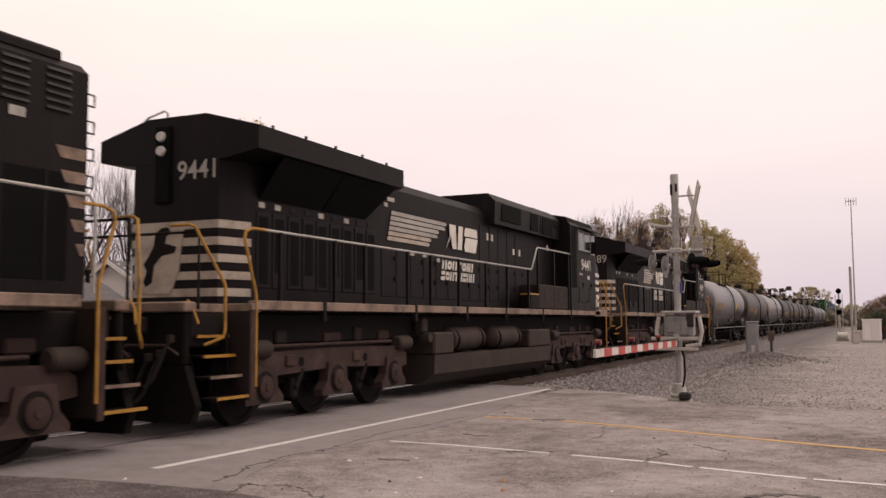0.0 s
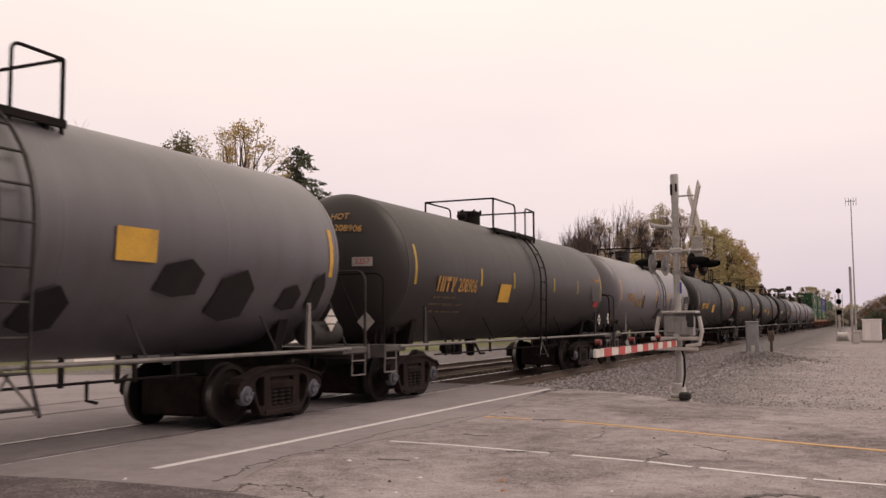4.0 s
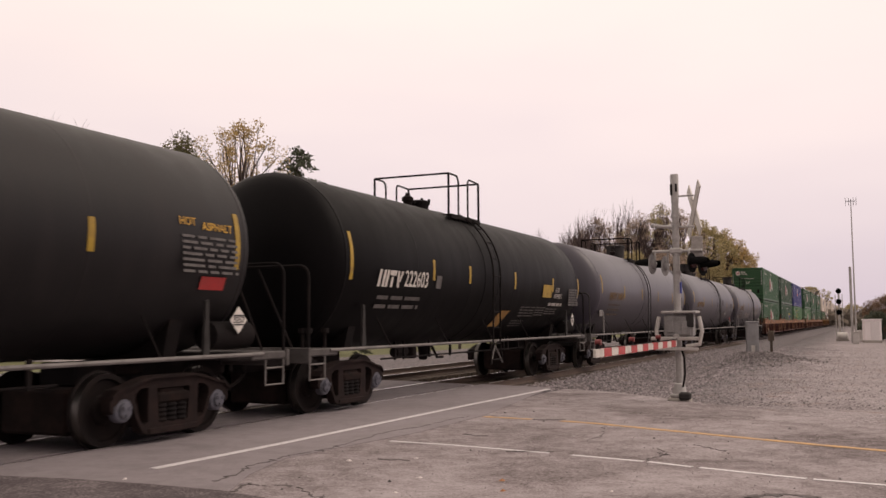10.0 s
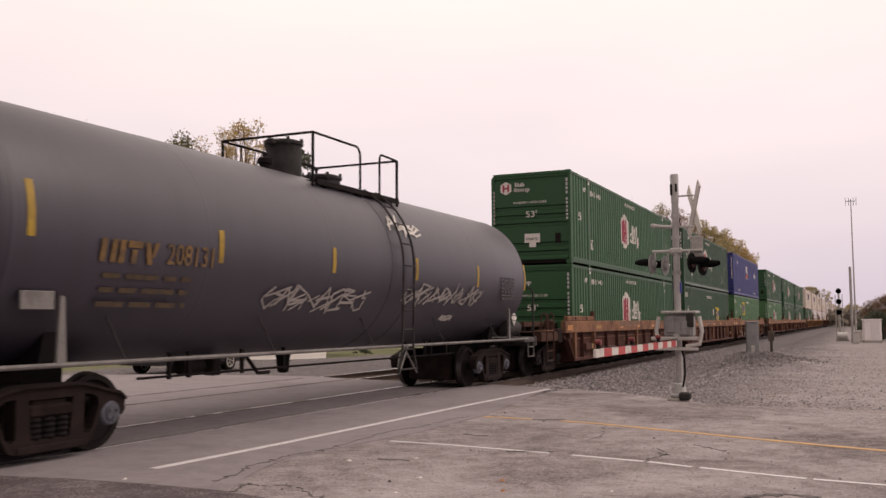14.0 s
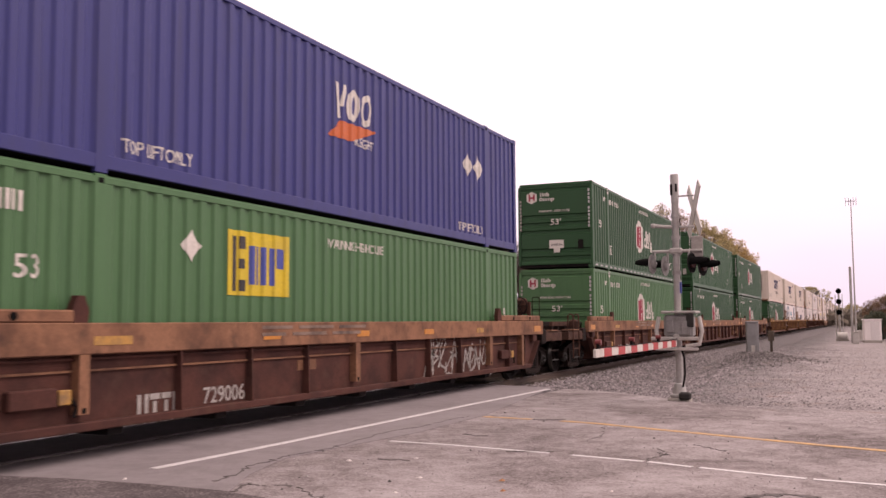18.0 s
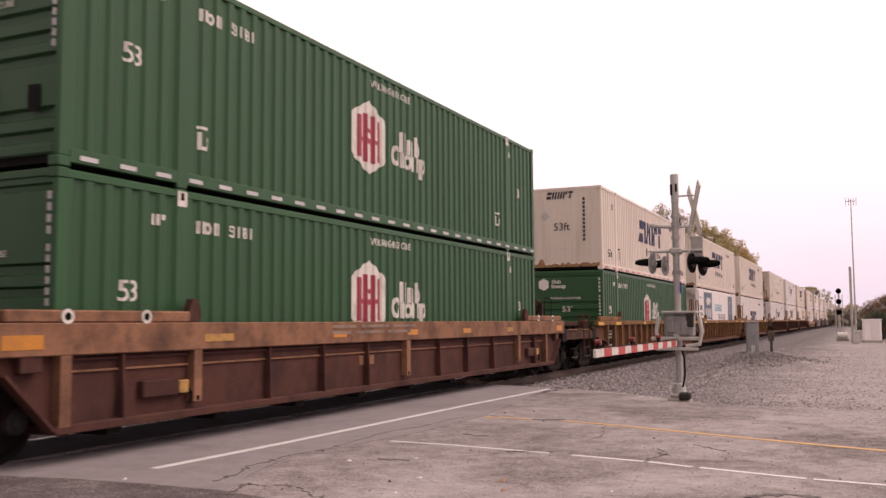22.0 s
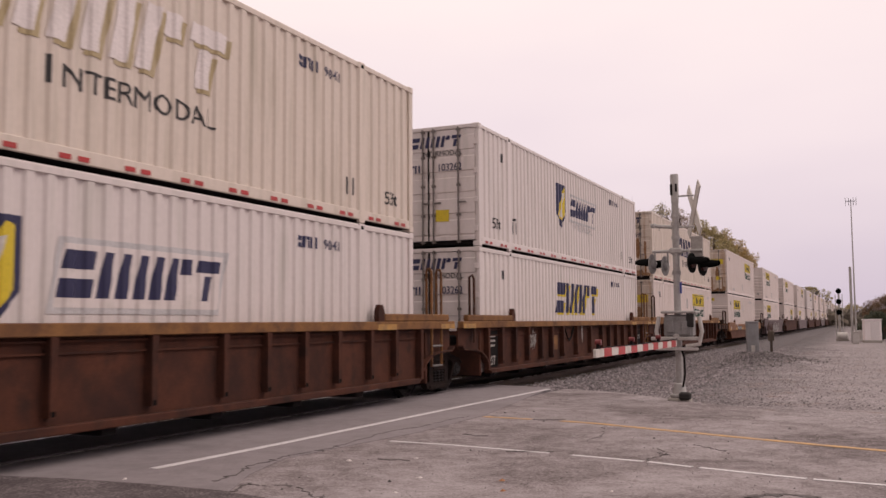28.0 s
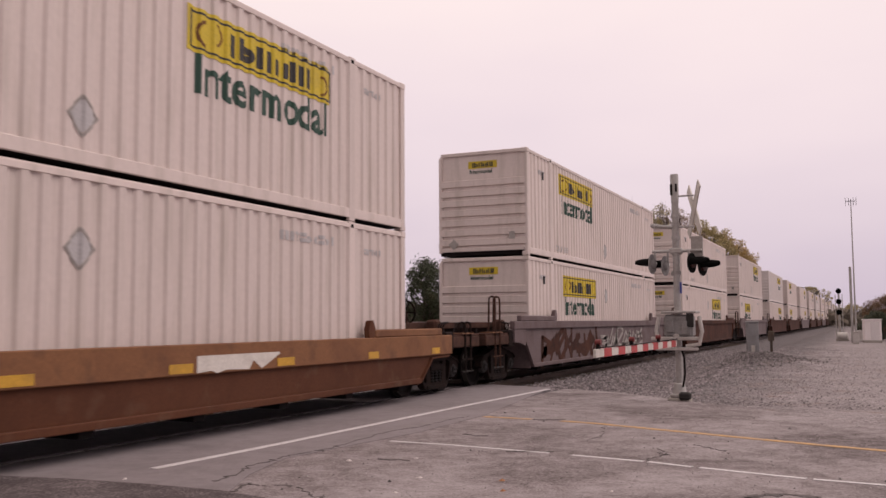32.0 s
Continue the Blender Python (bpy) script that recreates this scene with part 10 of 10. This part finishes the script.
    marking(v, "emblem_shape", [[(-0.52, 2.05), (-0.40, 2.12), (-0.36, 2.38), (-0.22, 2.52), (0.02, 2.56), (0.06, 2.64), (-0.06, 2.68), (-0.16, 2.70), (-0.14, 2.80), (-0.05, 2.86), (-0.10, 2.94), (-0.22, 2.94), (-0.34, 2.86), (-0.38, 2.66), (-0.48, 2.50), (-0.56, 2.40), (-0.50, 2.28), (-0.56, 2.14)]], m_dark, (0, 1.770, 0), ENDF, "dark emblem shape")
    g = Geo()
    g.box(-0.38, -0.08, 1.74, 1.81, 3.3, 4.50, 0.03)
    part("lamp_column", g, m_void, v)
    for z in (4.10, 4.32):
        g = Geo()
        g.lathe([(1.70, 0.07), (1.74, 0.085), (1.76, 0.085)], 14, 'y', (-0.24, 0, z))
        part("rear_lamp", g, m_lamp_glass, v)
    words(v, number, 0.40, (0.42, 1.792, 3.77), m_greypaint, ENDF, 0.98)
    g = Geo()
    g.tube([(-0.68, 1.85, 4.50), (-0.68, 1.85, 4.60), (-0.60, 1.85, 4.66), (-0.28, 1.85, 4.74), (-0.22, 1.85, 4.70), (-0.22, 1.85, 4.60)], 0.018, 6)
    part("roof_grab", g, m_galv, v)
    # rear platform railing and stairs
    end_steps(v, 0.98, 1, m_grab)
    g = Geo()
    g.tube([(-1.15, 0.95, 1.7), (-1.15, 0.95, 2.75), (1.15, 0.95, 2.75), (1.15, 0.95, 1.7)], 0.022, 7)
    part("end_rail", g, m_black, v)
    g = Geo()
    g.box(-1.05, 1.05, 0.85, 1.9, 1.66, 1.78, 0.01)
    g.box(-1.48, 1.48, 1.70, 1.9, 1.66, 1.785, 0.01)
    part("end_platform", g, m_sill, v)
    # side handrails
    side_rail(v, [(1.46, 2.0, 2.85), (1.46, 13.80, 2.86)], [(y, 2.85) for y in (2.42, 3.97, 4.97, 6.62, 7.65, 9.05, 10.6, 12.0, 13.55)])
    side_rail(v, [(1.47, 13.78, 2.86), (1.47, 14.22, 3.44), (1.47, 14.34, 3.47), (1.47, 17.95, 3.49)], [(14.32, 3.46), (15.7, 3.46), (17.1, 3.48)])
    # cabinet under the forward walkway, cab and nose
    g = Geo()
    g.box(0.9, 1.48, 14.36, 16.97, 1.84, 2.50, 0.03)
    part("battery_cabinet", g, m_dusty, v)
    # flat panel: the recessed doorway's shade given as black colour
    part("cab_recess", Geo().box(1.40, 1.506, 17.30, 17.86, 2.50, 4.36, 0.01), m_void, v, "flat dark panel for the shade in the cab doorway")
    part("step_box", Geo().box(1.2, 1.49, 13.62, 14.30, 1.84, 2.20, 0.02), m_dark, v)
    part("step_box_top", Geo().box(1.2, 1.49, 13.60, 14.32, 2.20, 2.24, 0.008), m_grab, v)
    for a in (14.80, 16.05):
        for k in range(6):
            g = Geo()
            z = 2.08 + k * 0.05
            g.box(1.475, 1.495, a, a + 0.42, z, z + 0.025)
            part("louvre", g, m_pipe, v)
    g = Geo()
    g.prism([(-1.50, 1.84), (1.50, 1.84), (1.50, 4.36), (1.30, 4.60), (0.6, 4.70), (-0.6, 4.70), (-1.30, 4.60), (-1.50, 4.36)], 'y', 17.24, 19.95)
    part("cab", g, m_black, v)
    g = Geo()
    g.prism([(-1.42, 4.50), (1.42, 4.50), (1.36, 4.60), (0.65, 4.73), (-0.65, 4.73), (-1.36, 4.60)], 'y', 17.2, 20.02)
    part("cab_roof", g, m_dark, v)
    rings = []
    for y, w, zt in ((19.93, 1.49, 3.95), (20.6, 1.30, 3.72), (21.35, 1.22, 3.45), (21.50, 1.15, 3.30)):
        rings.append([(-w, y, 1.84), (w, y, 1.84), (w, y, zt - 0.18), (w - 0.25, y, zt), (-w + 0.25, y, zt), (-w, y, zt - 0.18)])
    part("nose", Geo().loft(rings), m_black, v)
    g = Geo()
    g.box(1.20, 1.50, 19.9, 21.4, 1.66, 1.86, 0.01)
    g.box(-1.4, 1.4, 19.9, 21.4, 1.66, 1.80, 0.01)
    g.box(-1.1, 1.1, 21.4, 22.05, 1.66, 1.80, 0.01)
    part("front_platform", g, m_sill, v)
    # cab side window: frame, panes, mirror, sunshade
    for a, b, z0, z1 in ((18.06, 18.55, 3.66, 4.30), (18.60, 19.32, 3.66, 4.28), (19.42, 19.86, 3.60, 4.22)):
        g = Geo()
        g.box(1.47, 1.515, a, b, z0, z1, 0.01)
        w = part("window_frame", g, m_galv, v)
        g = Geo()
        g.box(1.48, 1.522, a + 0.045, b - 0.045, z0 + 0.05, z1 - 0.05, 0.004)
        part("pane", g, m_window, w, "dark cab window pane")
    g = Geo()
    g.add([(1.5, 18.0, 4.40), (1.74, 18.0, 4.30), (1.74, 19.9, 4.26), (1.5, 19.9, 4.38), (1.5, 18.0, 4.42), (1.74, 18.0, 4.32), (1.74, 19.9, 4.28), (1.5, 19.9, 4.40)], [(0, 1, 2, 3), (7, 6, 5, 4), (0, 4, 5, 1), (1, 5, 6, 2), (2, 6, 7, 3), (3, 7, 4, 0)])
    part("sunshade", g, m_black, v)
    g = Geo()
    g.box(1.52, 1.72, 19.38, 19.42, 3.62, 4.0, 0.01)
    part("mirror", g, m_dark, v)
    words(v, number, 0.47, (1.512, 18.87, 3.22), m_white, wide=1.18)
    for y in (17.95, 18.35, 18.9, 19.3, 19.75, 20.1):
        part("cab_rivet", Geo().box(1.49, 1.515, y, y + 0.05, 2.06 if y < 19 else 2.60, 2.14 if y < 19 else 2.68, 0.01), m_dark, v)
    marking(v, "name_shape", [rect(0.0, 0.10, 0, 0.11), rect(0.13, 0.23, 0, 0.11)], m_white, (1.507, 19.0, 2.80))
    marking(v, "name_shape", [rect(0.07 * k, 0.07 * k + 0.05, 0, 0.07) for k in range(5)], m_greypaint, (1.507, 18.1, 2.90))
    for a in (18.04, 19.14):
        g = Geo()
        g.box(1.49, 1.506, a, a + 0.72, 2.08, 2.60, 0.006)
        d = part("cab_louvre", g, m_black, v)
        for k in range(9):
            part("slat", Geo().box(1.50, 1.522, a + 0.03, a + 0.69, 2.12 + k * 0.053, 2.145 + k * 0.053), m_pipe, d)
    for a in (18.45, 19.4):
        g = Geo()
        g.box(1.49, 1.53, a, a + 0.06, 2.52, 2.68, 0.01)
        part("cab_hook", g, m_dark, v)
    # nose bands
    for k in range(5):
        z = 2.98 - k * 0.24
        a = 20.55 + 0.10 * k
        w0, w1 = 1.315, 1.235
        f = lambda y: w0 + (w1 - w0) * (y - 20.55) / 0.8 + 0.006
        b = 21.34
        part("nose_band", Geo().add([(f(a), a, z), (f(b), b, z - 0.02), (f(b), b, z + 0.10), (f(a), a - 0.05, z + 0.12), (f(a) - 0.02, a, z), (f(b) - 0.02, b, z - 0.02), (f(b) - 0.02, b, z + 0.10), (f(a) - 0.02, a - 0.05, z + 0.12)],
                                    [(0, 1, 2, 3), (7, 6, 5, 4), (0, 4, 5, 1), (1, 5, 6, 2), (2, 6, 7, 3), (3, 7, 4, 0)]), m_white, v, "off-white nose band", smooth=0)
    marking(v, "nose_square", [rect(-0.17, 0.17, -0.13, 0.13)], m_band, (1.40, 20.42, 2.10), label="cream square on the nose side")
    end_steps(v, 22.08, -1, m_grab)
    g = Geo()
    g.tube([(-1.1, 22.1, 1.7), (-1.1, 22.1, 2.8), (1.1, 22.1, 2.8), (1.1, 22.1, 1.7)], 0.022, 7)
    part("end_rail", g, m_grab, v)
    g = Geo()
    g.lathe([(-0.14, 0.05), (0.16, 0.05), (0.2, 0.09), (0.24, 0.09)], 10, 'y', (0.4, 18.3, 4.80))
    g.lathe([(-0.05, 0.12), (0.10, 0.12), (0.12, 0.03)], 12, 'z', (-0.4, 19.2, 4.74))
    part("roof_fittings", g, m_dark, v)
    v.matrix_basis = pose(TX, u0, 0)
    MOVERS.append((v, u0))
    return v


def lead_loco(u0):
    v = loco_base(u0, "black locomotive with a square high hood and louvres", 21.55)
    g = Geo()
    g.prism([(-0.98, 1.80), (0.98, 1.80), (0.98, 4.48), (0.85, 4.60), (-0.85, 4.60), (-0.98, 4.48)], 'y', 3.0, 21.02)
    part("long_hood", g, m_black, v)
    g = Geo()
    g.box(-0.9, 0.9, 3.2, 20.7, 4.55, 4.70, 0.03)
    part("roof_housing", g, m_black, v)
    g = Geo()
    g.prism([(-1.50, 1.84), (1.50, 1.84), (1.50, 4.36), (1.0, 4.66), (-1.0, 4.66), (-1.50, 4.36)], 'y', 2.0, 4.2)
    part("cab", g, m_black, v)
    for k in range(9):
        for j in range(6):
            y = 15.6 + k * 0.60
            g = Geo()
            g.prism([(0.975, 3.95 + j * 0.09), (1.01, 3.95 + j * 0.09), (0.975, 4.0 + j * 0.09)], 'y', y, y + 0.36)
            part("louvre", g, m_pipe, v)
    for y in (18.9, 19.9, 17.7):
        marking(v, "door_tab", [rect(0, 0.22, 0, 0.11)], m_greypaint, (0.985, y, 3.78))
    g = Geo()
    g.box(0.96, 0.986, 15.5, 20.75, 2.0, 3.25, 0.01)
    part("radiator_screen", g, m_void, v)
    for k in range(9):
        g = Geo()
        g.box(0.97, 0.995, 15.6 + k * 0.6, 15.64 + k * 0.6, 2.0, 3.25)
        part("screen_bar", g, m_black, v)
    for k in range(5):
        z = 3.42 - k * 0.28
        marking(v, "end_band", [[(20.62 + 0.08 * k, z), (21.0, z), (21.0, z + 0.14), (20.55 + 0.08 * k, z + 0.14)]], m_sill, (0.985, 0, 0))
        part("rear_grab", Geo().tube([(0.93, 21.02, 4.26 - k * 0.33), (0.93, 21.17, 4.26 - k * 0.33), (0.93, 21.17, 4.12 - k * 0.33), (0.93, 21.02, 4.12 - k * 0.33)], 0.014, 6), m_pipe, v)
    side_rail(v, [(1.46, 4.4, 2.95), (1.46, 20.6, 2.95), (1.46, 20.7, 2.85), (1.46, 20.7, 1.85)], [(y, 2.95) for y in (15.2, 16.6, 18.0, 19.3)])
    end_steps(v, 21.57, -1, m_grab)
    g = Geo()
    g.tube([(-1.1, 21.6, 1.7), (-1.1, 21.6, 2.8), (1.1, 21.6, 2.8), (1.1, 21.6, 1.7)], 0.022, 7)
    part("end_rail", g, m_black, v)
    v.matrix_basis = pose(TX, u0, 0)
    MOVERS.append((v, u0))


lead_loco(-12.92)
big_loco(9.0, "9441")
big_loco(31.35, "4389")


def motions():
    """The whole train rolls by; the wheels near the crossing turn."""
    times = [0.0] + [float(t) for t in range(1, 33)]
    for ob, u in MOVERS:
        z = ob.matrix_basis.translation.z
        walk(ob, [(t, pose(TX, u - run(t), z)) for t in times])
    for ob, u, r, y in SPINNERS:
        # turn while between 45 m ahead of the camera and 4 m behind it
        span = [k / FPS for k in range(0, 32 * FPS + 1) if -4 < u - run(k / FPS) < 45]
        if len(span) < 3:
            continue
        rows = []
        if span[0] > 0.05:
            rows.append((0.0, pose(0, y, r, math.degrees(run(span[0]) / r))))
        for t in span:
            rows.append((t, pose(0, y, r, math.degrees(run(t) / r))))
        if span[-1] < 31.95:
            rows.append((32.0, pose(0, y, r, math.degrees(run(span[-1]) / r))))
        walk(ob, rows)


motions()
